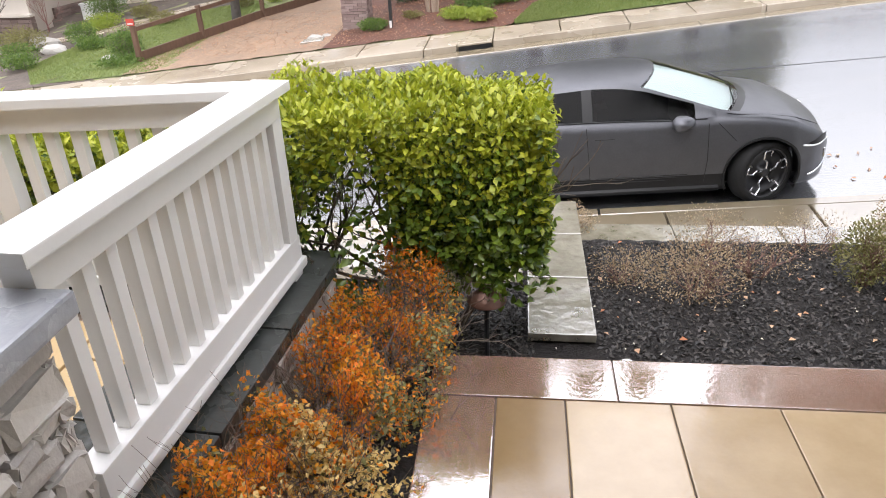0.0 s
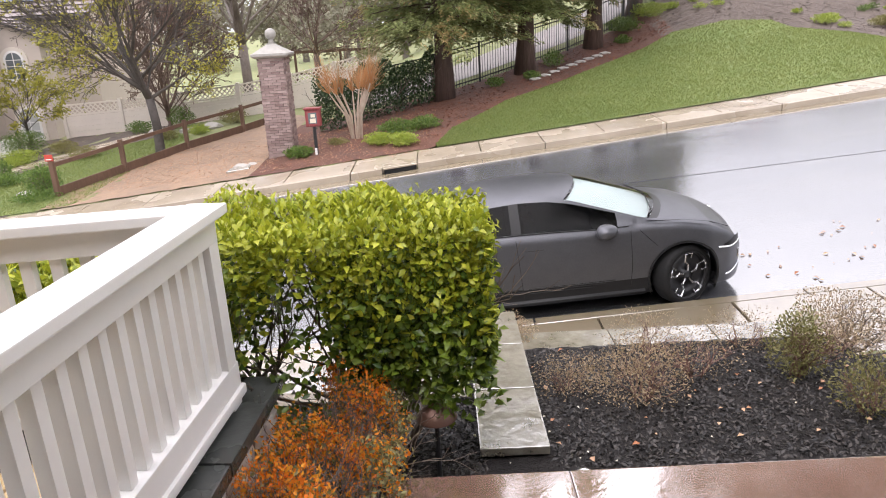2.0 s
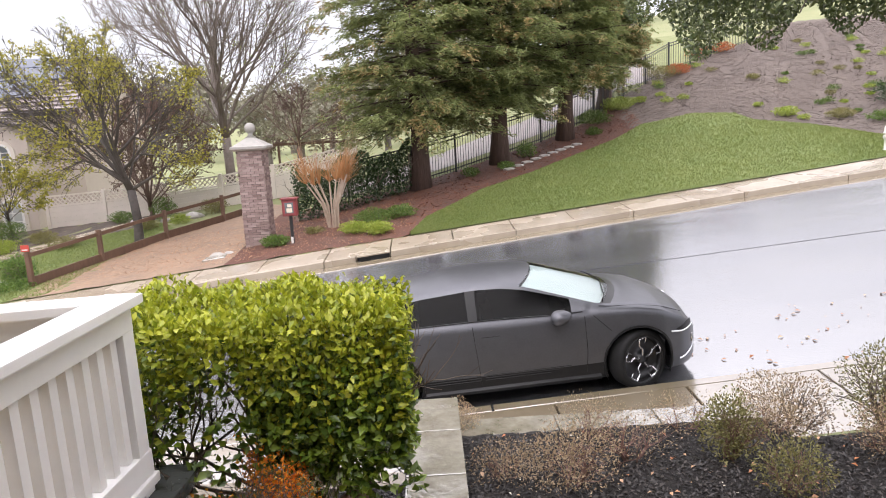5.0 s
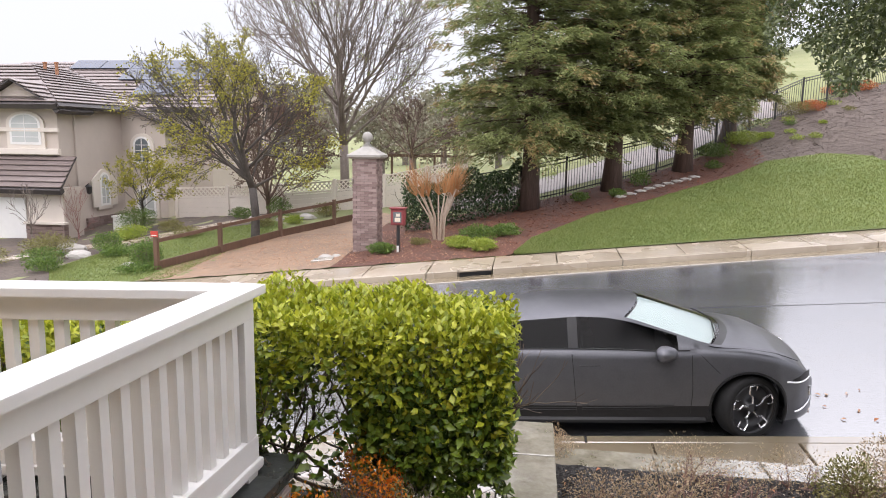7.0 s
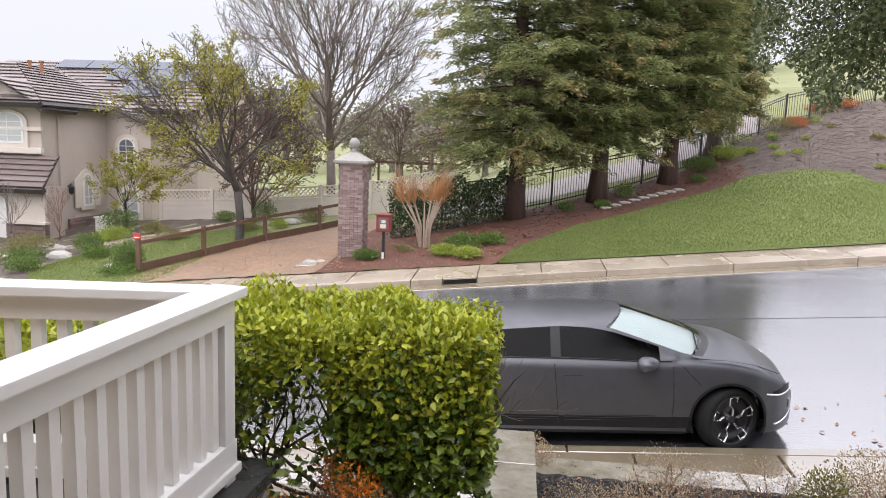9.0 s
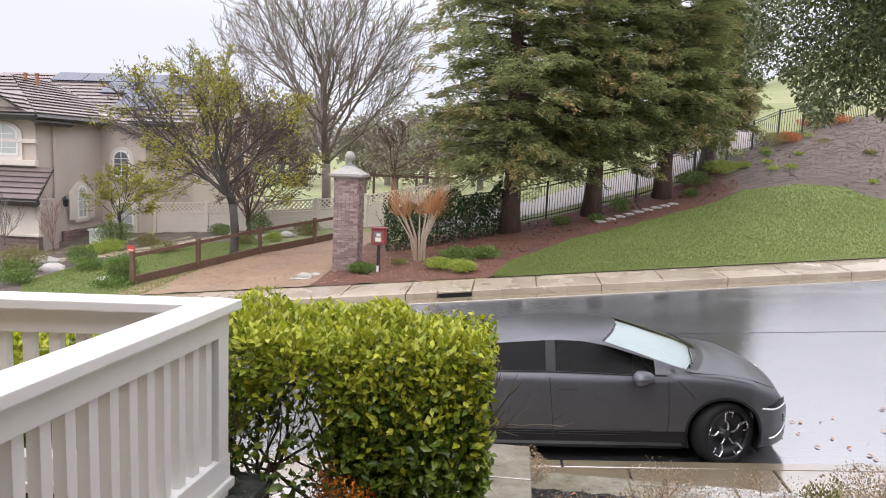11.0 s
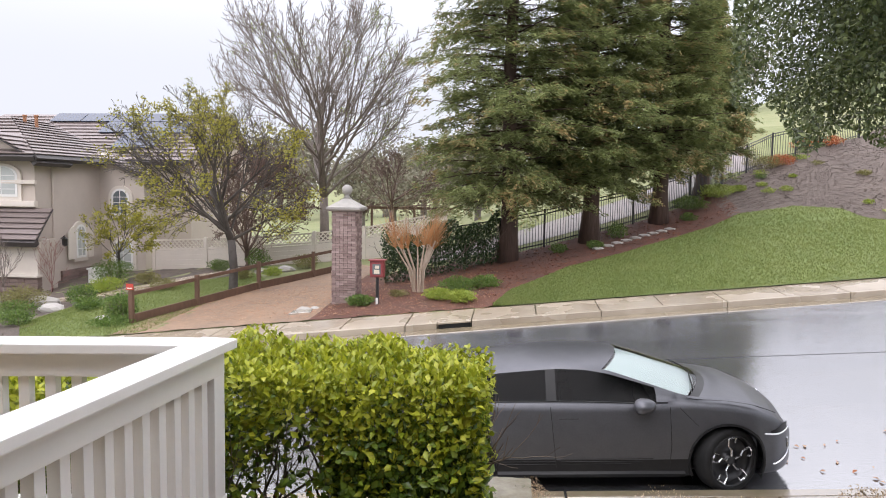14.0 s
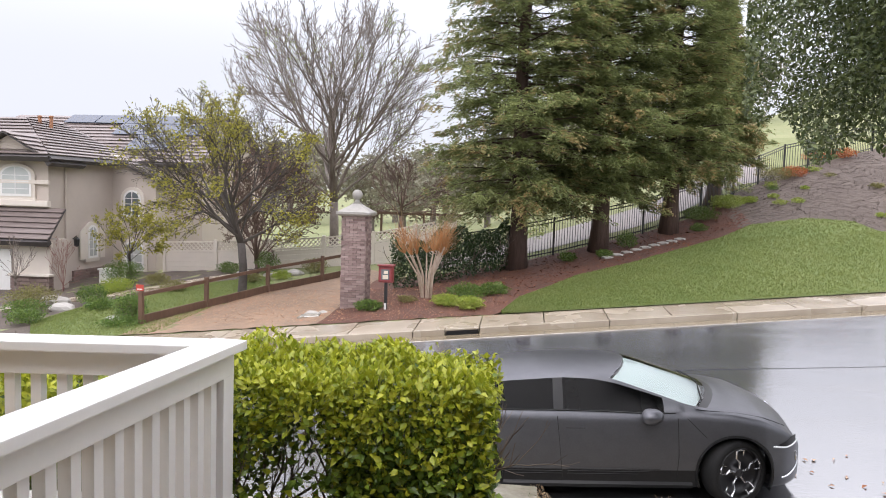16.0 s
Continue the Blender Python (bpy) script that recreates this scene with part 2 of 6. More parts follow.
def tube(bm, pts, radii, sides=6, cap=True):
    """A tapered tube along points."""
    rings = []
    up = Vector((0.13, 0.21, 0.97))
    for i, p in enumerate(pts):
        p = Vector(p)
        d = Vector(pts[min(i + 1, len(pts) - 1)]) - Vector(pts[max(i - 1, 0)])
        d.normalize()
        u = d.cross(up)
        if u.length < 0.05:
            u = d.cross(Vector((1, 0, 0)))
        u.normalize()
        w = d.cross(u)
        rings.append([bm.verts.new(p + float(radii[i]) * (math.cos(6.2832 * k / sides) * u + math.sin(6.2832 * k / sides) * w)) for k in range(sides)])
    for a, b in zip(rings, rings[1:]):
        for k in range(sides):
            bm.faces.new((a[k], a[(k + 1) % sides], b[(k + 1) % sides], b[k]))
    if cap and sides > 2:
        bm.faces.new(rings[-1])
        bm.faces.new(rings[0][::-1])


def lathe(bm, profile, at, sides=20, axis=None):
    """A solid of revolution: profile rows of (radius, height)."""
    rings = []
    for r, h in profile:
        rings.append([bm.verts.new(Vector((r * math.cos(6.2832 * k / sides), r * math.sin(6.2832 * k / sides), h))) for k in range(sides)])
    for a, b in zip(rings, rings[1:]):
        for k in range(sides):
            bm.faces.new((a[k], a[(k + 1) % sides], b[(k + 1) % sides], b[k]))
    bm.faces.new(rings[-1])
    bm.faces.new(rings[0][::-1])
    m = Matrix.Translation(at) @ (axis or Matrix())
    for ring in rings:
        for v in ring:
            v.co = m @ v.co


def np_mesh(name, verts, faces):
    me = bpy.data.meshes.new(name)
    v, f = np.asarray(verts, np.float32), np.asarray(faces, np.int32)
    me.vertices.add(len(v))
    me.vertices.foreach_set("co", v.ravel())
    me.loops.add(f.size)
    me.loops.foreach_set("vertex_index", f.ravel())
    me.polygons.add(len(f))
    me.polygons.foreach_set("loop_start", np.arange(len(f), dtype=np.int32) * f.shape[1])
    me.update(calc_edges=True)
    return me


def unit(a):
    return a / np.maximum(np.linalg.norm(a, axis=-1, keepdims=True), 1e-9)


def leaf_mesh(name, centres, dirs, normals, length, width, fold=0.25):
    """Many leaves: each a pointed, slightly folded blade of four triangles round a midrib."""
    n = len(centres)
    d = unit(np.asarray(dirs, float))
    side = unit(np.cross(d, normals))
    nn = np.cross(side, d)
    L = np.broadcast_to(np.asarray(length, float), (n,))[:, None]
    Wd = np.broadcast_to(np.asarray(width, float), (n,))[:, None]
    a = centres - d * L * 0.5
    e = centres + d * L * 0.5 - nn * L * 0.1
    p = centres + side * Wd * 0.5 + nn * Wd * fold
    q = centres - side * Wd * 0.5 + nn * Wd * fold
    v = np.stack([a, p, e, q, centres], 1).reshape(-1, 3)
    i = np.arange(n)[:, None] * 5
    f = np.concatenate([i + [0, 1, 4], i + [1, 2, 4], i + [2, 3, 4], i + [3, 0, 4]], 0)
    return np_mesh(name, v, f)


def needle_mesh(name, centres, dirs, normals, length, width):
    """Many slender sprigs of two triangles, folded along the midrib."""
    n = len(centres)
    d = unit(np.asarray(dirs, float))
    side = unit(np.cross(d, normals))
    nn = np.cross(side, d)
    L, W = length[:, None], width[:, None]
    v = np.stack([centres - d * L * 0.5, centres + side * W * 0.5 + nn * W * 0.2, centres + d * L * 0.5 - nn * L * 0.12, centres - side * W * 0.5 + nn * W * 0.2], 1).reshape(-1, 3)
    i = np.arange(n)[:, None] * 4
    return np_mesh(name, v, np.concatenate([i + [0, 1, 2], i + [0, 2, 3]], 0))


def rand_dirs(rng, n):
    return unit(rng.normal(size=(n, 3)))


def smooth(x, a, b):
    t = np.clip((np.asarray(x, float) - a) / (b - a), 0, 1)
    return t * t * (3 - 2 * t)


# ---- the lie of the land ----
def road_z(x, y):
    return 0.07 * (np.clip(x, -16, 30) - 3.2) + 0.045 * (np.minimum(y, 32) - 8.4)


def far_kerb(x):
    return 16.75 + 0.18 * x


def far_walk(x):
    return 18.1 + 0.19 * x


NEAR_KERB = 8.27
SEAM = lambda x: 13.5 + 0.03 * x


def land(x, y):
    """Height of the open land beyond the far walk."""
    x, y = np.asarray(x, float), np.asarray(y, float)
    d = np.clip(y - far_walk(x), 0, 45)
    z = road_z(x, y) + 0.15 + 0.12 * smooth(x, -5, 6) * d + 0.26 * smooth(x, 4, 14) * np.clip(d - 7, 0, 11)
    hill = 17 * smooth(x / (y + 1), 0.24, 0.52) * smooth(y, 42, 120) + 6 * smooth(y, 70, 260)
    return z + hill


def near(x, y):
    """Height of the garden between the patio and the street."""
    x, y = np.asarray(x, float), np.asarray(y, float)
    bed = 0.71 + 0.155 * (6.0 - y)
    low = road_z(x, y) + 0.10
    right = low + (bed - low) * (1 - smooth(y, 5.3, 7.0))
    left = np.where(y > 5.35, low + (0.95 - low) * (1 - smooth(y, 5.35, 6.2)), bed)
    g = np.where(x > 3.45, right, np.where(x < 0.75, left, np.where(y < 6.02, bed, low)))
    g = np.where(y < 3.6, 1.22 - 0.0 * y, g)
    return np.where(y > 7.2, np.minimum(g, low), g)


def ground_z(x, y):
    x, y = np.asarray(x, float), np.asarray(y, float)
    g = np.where(y < 6.9, near(x, y), road_z(x, y) - 0.12)
    sunk = (x > 0.2) & (y < 40.4) & (((x > 9.6) & (y < np.interp(x, (9.6, 10.9, 12.3, 13.5, 14.8, 17.5, 22, 48), (31.6, 32.5, 33.5, 34.0, 34.9, 36.8, 40.4, 40.4)))) | (y < np.interp(x, (-5.0, -1.9, 0.30, 1.85, 3.5, 5.25, 7.85, 9.6), (24.2, 24.4, 24.75, 25.4, 26.4, 27.55, 29.8, 31.6))))
    g = np.where(y > far_walk(x) - 0.1, land(x, y) - 0.25 * sunk, g)
    return np.where(y < 1.5, 1.0, g)


def sheet(name, xs, ys, fz, material, parent=None, label="", lift=0.0, warp=None):
    """A grid over xs and ys, heights by fz. warp moves the grid in y."""
    X, Y = np.meshgrid(np.asarray(xs, float), np.asarray(ys, float))
    if warp:
        X, Y = warp(X, Y)
    Z = fz(X, Y) + lift
    nx, ny = len(xs), len(ys)
    v = np.stack([X, Y, Z], -1).reshape(-1, 3)
    j, i = np.meshgrid(np.arange(ny - 1), np.arange(nx - 1), indexing="ij")
    k = (j * nx + i).reshape(-1, 1)
    f = np.concatenate([k, k + 1, k + 1 + nx, k + nx], 1)
    return link(name, np_mesh(name, v, f), material, parent, label, True)


def slab(name, loop, fz, thick, material, parent=None, label="", lift=0.0, bevel=0.008):
    """A plate with an outline in plan, its top following fz, its sides going down by thick."""
    bm = bmesh.new()
    vs = [bm.verts.new((x, y, float(fz(x, y)) + lift)) for x, y in loop]
    f = bm.faces.new(vs)
    if f.normal.z < 0:
        f.normal_flip()
    r = bmesh.ops.extrude_face_region(bm, geom=[f])
    for v in r["geom"]:
        if isinstance(v, bmesh.types.BMVert):
            v.co.z -= thick
    bmesh.ops.recalc_face_normals(bm, faces=bm.faces)
    if bevel:
        top = [e for e in bm.edges if all(v in vs for v in e.verts)]
        bmesh.ops.bevel(bm, geom=top, offset=bevel, segments=1, affect="EDGES")
    return part(name, bm, material, parent, label)


def span(a, b, step):
    return np.linspace(a, b, max(2, int(round((b - a) / step)) + 1))


# ---- ground, road, walks ----
gx = np.concatenate([np.linspace(-420, -40, 20), span(-38, -10, 1.0), span(-9.5, 0, 0.25), span(0.1, 9, 0.15), span(9.5, 40, 0.6), np.linspace(42, 420, 20)])
gy = np.concatenate([np.linspace(-60, 0, 8), span(1.0, 3.4, 0.4), span(3.6, 8.5, 0.13), span(9, 16, 0.6), span(16.1, 24, 0.25), span(24.5, 60, 0.8), np.linspace(62, 640, 34)])
ground = tagged(sheet("ground", gx, gy, ground_z, meadow), "grassy open ground rising to hills", "ground", kind="structure")
road = tagged(sheet("road", span(-60, 60, 1.0), span(0, 1, 0.05), road_z, asphalt,
                    warp=lambda X, Y: (X, NEAR_KERB - 0.02 + Y * (far_kerb(X) + 0.05 - NEAR_KERB + 0.02))), "wet black asphalt street with puddled sheen", "road", kind="structure")


seam_bm = bmesh.new()
seam_x = np.linspace(3.0, 16.0, 27)
seam_l = [[seam_bm.verts.new((x, SEAM(x) + w, float(road_z(x, SEAM(x) + w)) + 0.004)) for w in (-0.012, 0.012)] for x in seam_x]
for p, q in zip(seam_l, seam_l[1:]):
    seam_bm.faces.new((p[0], q[0], q[1], p[1]))
tagged(part("crack_seal", seam_bm, black_iron, road, "dark tar line along the lane"), "dark tar line along the lane")


def flags(name, x0, x1, step, y_in, y_out, fz, thick, material, parent, gap=0.012):
    """A row of concrete flags between two lines, as plates of their own."""
    x = x0
    while x < x1 - 0.01:
        e = min(x + step, x1)
        loop = [(x + gap, y_in(x)), (e - gap, y_in(e)), (e - gap, y_out(e)), (x + gap, y_out(x))]
        slab(name, loop, fz, thick, material, parent)
        x = e


walk_top = lambda x, y: road_z(x, y) + 0.15
far_pavement = thing("pavement", (0, 18, 0.3), "pale concrete sidewalk along the far kerb", "sidewalk", kind="structure")
flags("flag", -41.2, 40, 1.52, lambda x: far_kerb(x) + 0.17, far_walk, walk_top, 0.2, walk_mat, far_pavement)
far_curb = thing("kerb", (0, 16.8, 0.2), "concrete kerb with gutter and storm drain", "kerb", kind="structure")
flags("kerb_stone", -41.2, -0.95, 3.04, lambda x: far_kerb(x) - 0.0, lambda x: far_kerb(x) + 0.165, walk_top, 0.35, walk_mat, far_curb)
flags("kerb_stone", -0.15, 40, 3.04, lambda x: far_kerb(x) - 0.0, lambda x: far_kerb(x) + 0.165, walk_top, 0.35, walk_mat, far_curb)
flags("kerb_stone", -0.95, -0.15, 0.8, lambda x: far_kerb(x) + 0.02, lambda x: far_kerb(x) + 0.165, walk_top, 0.04, walk_mat, far_curb)
flags("drain_throat", -0.93, -0.17, 0.76, lambda x: far_kerb(x) + 0.10, lambda x: far_kerb(x) + 0.16, lambda x, y: walk_top(x, y) - 0.05, 0.2, black_iron, far_curb)
flags("gutter", -41.2, 40, 3.04, lambda x: far_kerb(x) - 0.45, lambda x: far_kerb(x) - 0.003, lambda x, y: road_z(x, y) + 0.012, 0.1, concrete, far_curb, 0.006)

near_pavement = thing("pavement", (2, 7.3, 0.05), "wet concrete sidewalk in front of the garden", "sidewalk", kind="structure")
near_top = lambda x, y: road_z(x, y) + 0.12
flags("flag", -20.0, 0.62, 1.5, lambda x: 6.35, lambda x: NEAR_KERB - 0.16, near_top, 0.2, concrete, near_pavement)
flags("flag", 0.62, 3.62, 1.5, lambda x: 6.35, lambda x: NEAR_KERB - 0.16, near_top, 0.2, concrete, near_pavement)
flags("flag", 3.62, 26, 1.5, lambda x: 6.75, lambda x: NEAR_KERB - 0.16, near_top, 0.2, concrete, near_pavement)
near_curb = thing("kerb", (2, 8.2, 0.05), "concrete kerb beside the parked car", "kerb", kind="structure")
flags("kerb_stone", -20.0, 26, 3.06, lambda x: NEAR_KERB - 0.155, lambda x: NEAR_KERB, near_top, 0.35, concrete, near_curb)

# ---- garden front: bed, walls, patio ----
bed = tagged(sheet("mulch_bed", np.concatenate([span(-4.0, -0.1, 0.1), span(-0.05, 9.0, 0.05)]), span(3.60, 7.2, 0.05), lambda X, Y: near(X, Y) + 0.006 * np.sin(X * 31 + 3 * np.sin(Y * 17)) * np.sin(Y * 37) + np.where((Y > 6.0) & (X < 3.45), -0.3, 0) + np.where((Y > 5.3) & (X < 0.6), -0.3, 0) + np.where(Y > 6.7, -0.12, 0),
                   mulch, lift=0.012), "planting bed of wet dark bark mulch", "mulch bed", kind="structure")
driveway = tagged(sheet("driveway", span(-9, 0.56, 0.3), span(5.0, 6.36, 0.1), near, concrete, lift=0.02), "pale wet concrete drive behind the hedge", "driveway", kind="structure")
side_bed = tagged(sheet("mulch_bed", span(-0.5, 0.14, 0.08), span(1.4, 3.62, 0.08), lambda X, Y: 1.14 + 0 * X, mulch, lift=0.1), "narrow bed of dark mulch beside the path", "mulch bed", kind="structure")
front_wall = thing("garden_wall", (2.2, 6.15, 0.3), "low garden wall with pale wet stone caps", "garden wall", kind="structure")
part("wall_core", boxed((1.0, 6.06, -0.4), (3.46, 6.26, 0.665)), mortar, front_wall)
for x0, x1 in ((0.96, 1.78), (1.79, 2.62), (2.63, 3.50)):
    part("cap_stone", boxed((x0, 5.99, 0.67), (x1, 6.31, 0.72), 0.008), cap_mat, front_wall)
side_wall = thing("garden_wall", (0.8, 4.85, 0.9), "low wall with long wet flagstone caps in the bed", "garden wall", kind="structure")
part("wall_core", boxed((0.64, 4.17, 0.4), (0.92, 5.90, 1.025)), mortar, side_wall)
for y0, y1 in ((4.11, 4.735), (4.745, 5.36), (5.37, 5.95)):
    part("cap_stone", boxed((0.59, y0, 1.03), (0.965, y1, 1.08), 0.008), cap_mat, side_wall)

patio = thing("patio", (2, 2.8, 1.2), "tan stamped concrete path with rust brown border", "path", kind="structure")
part("base_slab", boxed((0.13, 1.3, 1.0), (9.0, 3.66, 1.236)), joint_mat, patio)
for x0, x1 in ((0.14, 0.98), (0.984, 3.2), (3.206, 5.4), (5.406, 7.6)):
    part("border_slab", boxed((x0, 3.357, 1.1), (x1, 3.655, 1.252), 0.006), band_mat, patio)
for y0, y1 in ((2.30, 3.349), (1.3, 2.292)):
    part("border_slab", boxed((0.14, y0, 1.1), (0.442, y1, 1.25), 0.006), band_mat, patio)
for k in range(12):
    a = 0.45 if k == 0 else 0.752 + (k - 1) * 0.452
    b = 0.745 if k == 0 else a + 0.445
    for y0, y1 in ((2.735, 3.349), (2.12, 2.728), (1.3, 2.113)):
        part("paver", boxed((a, y0, 1.1), (b, y1, 1.25), 0.005), tile_mat if k else reflect_dark_tile, patio)

landing = tagged(part("landing", boxed((-0.3, -2.2, 0.9), (4.0, 1.3, 1.64), 0.01), concrete), "concrete porch landing", "landing", kind="structure")
# Unseen house wall, added to block sky behind the porch and darken reflections.
unseen_wall = tagged(part("wall_south", boxed((-8, -2.6, 0.8), (10, -2.25, 6.6)), mat("dark_unseen_stucco", (0.22, 0.19, 0.16), (0.19, 0.165, 0.14), rough=0.8, scale=20, bump=0.003)), "unseen plain house wall added behind the porch, kept dark for reflections", "wall", kind="structure")

# Unseen roof, added to keep sky light off the railing and porch.
shade_roof = tagged(part("ceiling", boxed((-8, -2.25, 4.35), (6.5, 1.75, 4.6), 0.01), mat("shade_roof_paint", (0.42, 0.38, 0.33), (0.38, 0.34, 0.30), rough=0.7, scale=5)), "unseen plain roof added over the landing to shade the railing", "ceiling", kind="structure")

# ---- white railing on its stone ledge ----
CORNER = Vector((-0.535, 3.66, 0.0))
ALONG = Vector((-0.105, -1.46, 0.0)).normalized()
LEFT = Vector((-0.99, -0.14, 0.0)).normalized()


def frame_of(p, d):
    """Local x along d, z up, at p."""
    y = Vector((0, 0, 1)).cross(d)
    return Matrix(((d.x, y.x, 0, p.x), (d.y, y.y, 0, p.y), (0, 0, 1, p.z), (0, 0, 0, 1)))


def railing(p, d, length, count, posts, group, start=-0.062, drop=0.0):
    m = frame_of(p, d)
    r = thing("railing", p + Vector((0, 0, 1.7)), "white painted wooden porch railing, wet with rain", "railing", group)
    part("cap_rail", boxed((start, -0.064, 2.540 - drop), (length + 0.04, 0.102, 2.582 - drop), 0.006, m), white_paint, r)
    part("top_rail", boxed((-0.045, -0.045, 2.424 + drop), (length - 0.02, 0.048, 2.538), 0.005, m), white_paint, r)
    part("bottom_rail", boxed((-0.06, -0.048, 1.748), (length - 0.02, 0.048, 1.862), 0.006, m), white_paint, r)
    part("bottom_trim", boxed((-0.075, -0.064, 1.70), (length - 0.005, 0.064, 1.746), 0.01, m), white_paint, r)
    step = (length - 0.10) / count
    for i in range(count):
        x = 0.035 + step * (i + 0.5)
        part("baluster", boxed((x - 0.023, -0.024, 1.863), (x + 0.023, 0.024, 2.423), 0.003, m), white_paint, r)
    for x in posts:
        part("post", boxed((x - 0.045, -0.045, 1.66), (x + 0.045, 0.046, 2.537), 0.004, m), white_paint, r)
    return r


railing(CORNER, ALONG, 1.47, 13, (-0.001,), "porch railings")
railing(CORNER + LEFT * 0.135, LEFT, 2.6, 22, (1.02, 2.5), "porch railings", -0.078, 0.002)

def rubble(a, b, rnd, m=None, amount=0.014):
    """A split stone: a bevelled block with its corners knocked about."""
    bm = boxed(a, b, 0.016)
    for v in bm.verts:
        v.co += Vector([rnd.uniform(-amount, amount) for _ in range(3)]) * 0.6
    if m is not None:
        bm.transform(m)
    return bm


ledge = thing("retaining_wall", (-0.5, 3.0, 1.2), "ledgestone retaining wall with wet slate coping under the railing", "stone wall", kind="structure")
wm = frame_of(CORNER + Vector((0.0, 0.0, 0)), ALONG)
part("wall_core", boxed((-0.22, -0.30, 0.7), (1.7, 0.10, 1.60), 0, wm), mortar, ledge)
for x0, x1 in ((-0.28, 0.42), (0.43, 1.05), (1.06, 1.62)):
    part("coping", boxed((x0, -0.40, 1.60), (x1, 0.165, 1.665), 0.008, wm), slate, ledge)
rng = random.Random(4)
z = 1.05
while z < 1.58:
    h = rng.uniform(0.07, 0.13)
    h = min(h, 1.595 - z)
    x = -0.22
    while x < 1.65:
        w = rng.uniform(0.13, 0.32)
        o = rng.uniform(0.0, 0.03)
        part("stone", rubble((x + 0.006, 0.06, z + 0.005), (x + w - 0.006, 0.115 + o, z + h - 0.005), rng, wm), stone_mat, ledge)
        x += w
    z += h
left_m = frame_of(CORNER + LEFT * 0.0, LEFT)
part("wall_core", boxed((0.2, -0.12, 0.7), (2.8, 0.12, 1.60), 0, left_m), mortar, ledge)
part("coping", boxed((0.41, -0.17, 1.60), (2.8, 0.17, 1.66), 0.008, left_m), slate, ledge)

pier = thing("stone_pier", (-0.8, 2.0, 1.0), "ledgestone pier with grey stone cap at the railing end", "stone pier")
part("core", boxed((-1.05, 1.62, 0.7), (-0.62, 2.13, 2.385)), mortar, pier)
part("cap", boxed((-1.12, 1.52, 2.39), (-0.50, 2.215, 2.455), 0.01), pier_cap_mat, pier, "grey bluestone cap, wet")
z = 1.0
while z < 2.36:
    h = min(rng.uniform(0.07, 0.15), 2.385 - z)
    for face in range(2):
        x = 0.0
        top = 0.56 if face == 0 else 0.50
        while x < top - 0.03:
            w = min(rng.uniform(0.10, 0.26), top - x)
            o = rng.uniform(0.0, 0.035)
            if face == 0:
                bm = rubble((-0.62, 1.60 + x + 0.006, z + 0.006), (-0.585 + o, 1.60 + x + w - 0.006, z + h - 0.006), rng)
            else:
                bm = rubble((-1.07 + x + 0.006, 2.13, z + 0.006), (-1.07 + x + w - 0.006, 2.16 + o, z + h - 0.006), rng)
            part("stone", bm, stone_mat, pier)
            x += w
    z += h

deck = thing("porch_floor", (-1.8, 2.2, 1.6), "orange flagstone porch floor, wet", "porch floor", kind="structure")
part("base_slab", boxed((-4.2, -2.2, 0.9), (-0.72, 3.45, 1.62)), joint_mat, deck)
for i in range(7):
    for j in range(9):
        s = 0.17 if i % 2 else 0.0
        x0, y0 = -4.18 + i * 0.49, -0.6 + j * 0.45 - s
        part("flagstone", boxed((x0 + 0.008, y0 + 0.008, 1.58), (x0 + 0.482, min(y0 + 0.442, 3.44), 1.645), 0.006), flag_mat, deck)

# ---- the parked car ----
car_paint = mat("matte_grey_paint", (0.108, 0.110, 0.120), (0.132, 0.134, 0.146), rough=0.44, scale=60, metal=0.85, spec=0.5, bump=0.0003, bscale=220, coat=0.1)
car_paint.node_tree.nodes["Principled BSDF"].inputs["Coat Roughness"].default_value = 0.17
black_plastic = mat("black_plastic", (0.010, 0.010, 0.011), (0.016, 0.016, 0.016), rough=0.35, spec=0.25, scale=20)
rubber = mat("tyre_rubber", (0.010, 0.010, 0.010), (0.018, 0.018, 0.018), spec=0.2, rough=0.7, scale=30, bump=0.001, bscale=60)
alloy = mat("machined_alloy", (0.68, 0.69, 0.70), (0.55, 0.56, 0.57), rough=0.25, scale=20, metal=0.9)
dark_alloy = mat("dark_alloy", (0.02, 0.02, 0.022), (0.035, 0.035, 0.036), rough=0.35, scale=20, metal=0.5)
chrome = mat("satin_chrome", (0.75, 0.76, 0.78), (0.70, 0.71, 0.73), rough=0.2, scale=10, metal=1.0)
white_lens = mat("white_light_strip", (0.85, 0.87, 0.88), (0.80, 0.82, 0.83), rough=0.2, scale=10)
seat_mat = mat("dark_seat_fabric", (0.05, 0.05, 0.052), (0.09, 0.09, 0.09), rough=0.8, scale=30)
# Assumed sunshade; its pale colour also stands in for the windshield's sky reflection.
shade_mat = mat("sky_pale_sunshade", (0.74, 0.80, 0.80), (0.64, 0.71, 0.72), rough=0.35, scale=3, metal=0.2)


def glass_mat(name, tint, rough=0.02, index=1.45):
    m = bpy.data.materials.new(name)
    m.use_nodes = True
    n, l = m.node_tree.nodes, m.node_tree.links
    t = n.new("ShaderNodeBsdfTransparent")
    t.inputs[0].default_value = (*tint, 1)
    g = n.new("ShaderNodeBsdfGlossy")
    g.inputs["Roughness"].default_value = rough
    f = n.new("ShaderNodeFresnel")
    f.inputs[0].default_value = index
    x = n.new("ShaderNodeMixShader")
    l.new(f.outputs[0], x.inputs[0])
    l.new(t.outputs[0], x.inputs[1])
    l.new(g.outputs[0], x.inputs[2])
    l.new(x.outputs[0], n["Material Output"].inputs[0])
    return m


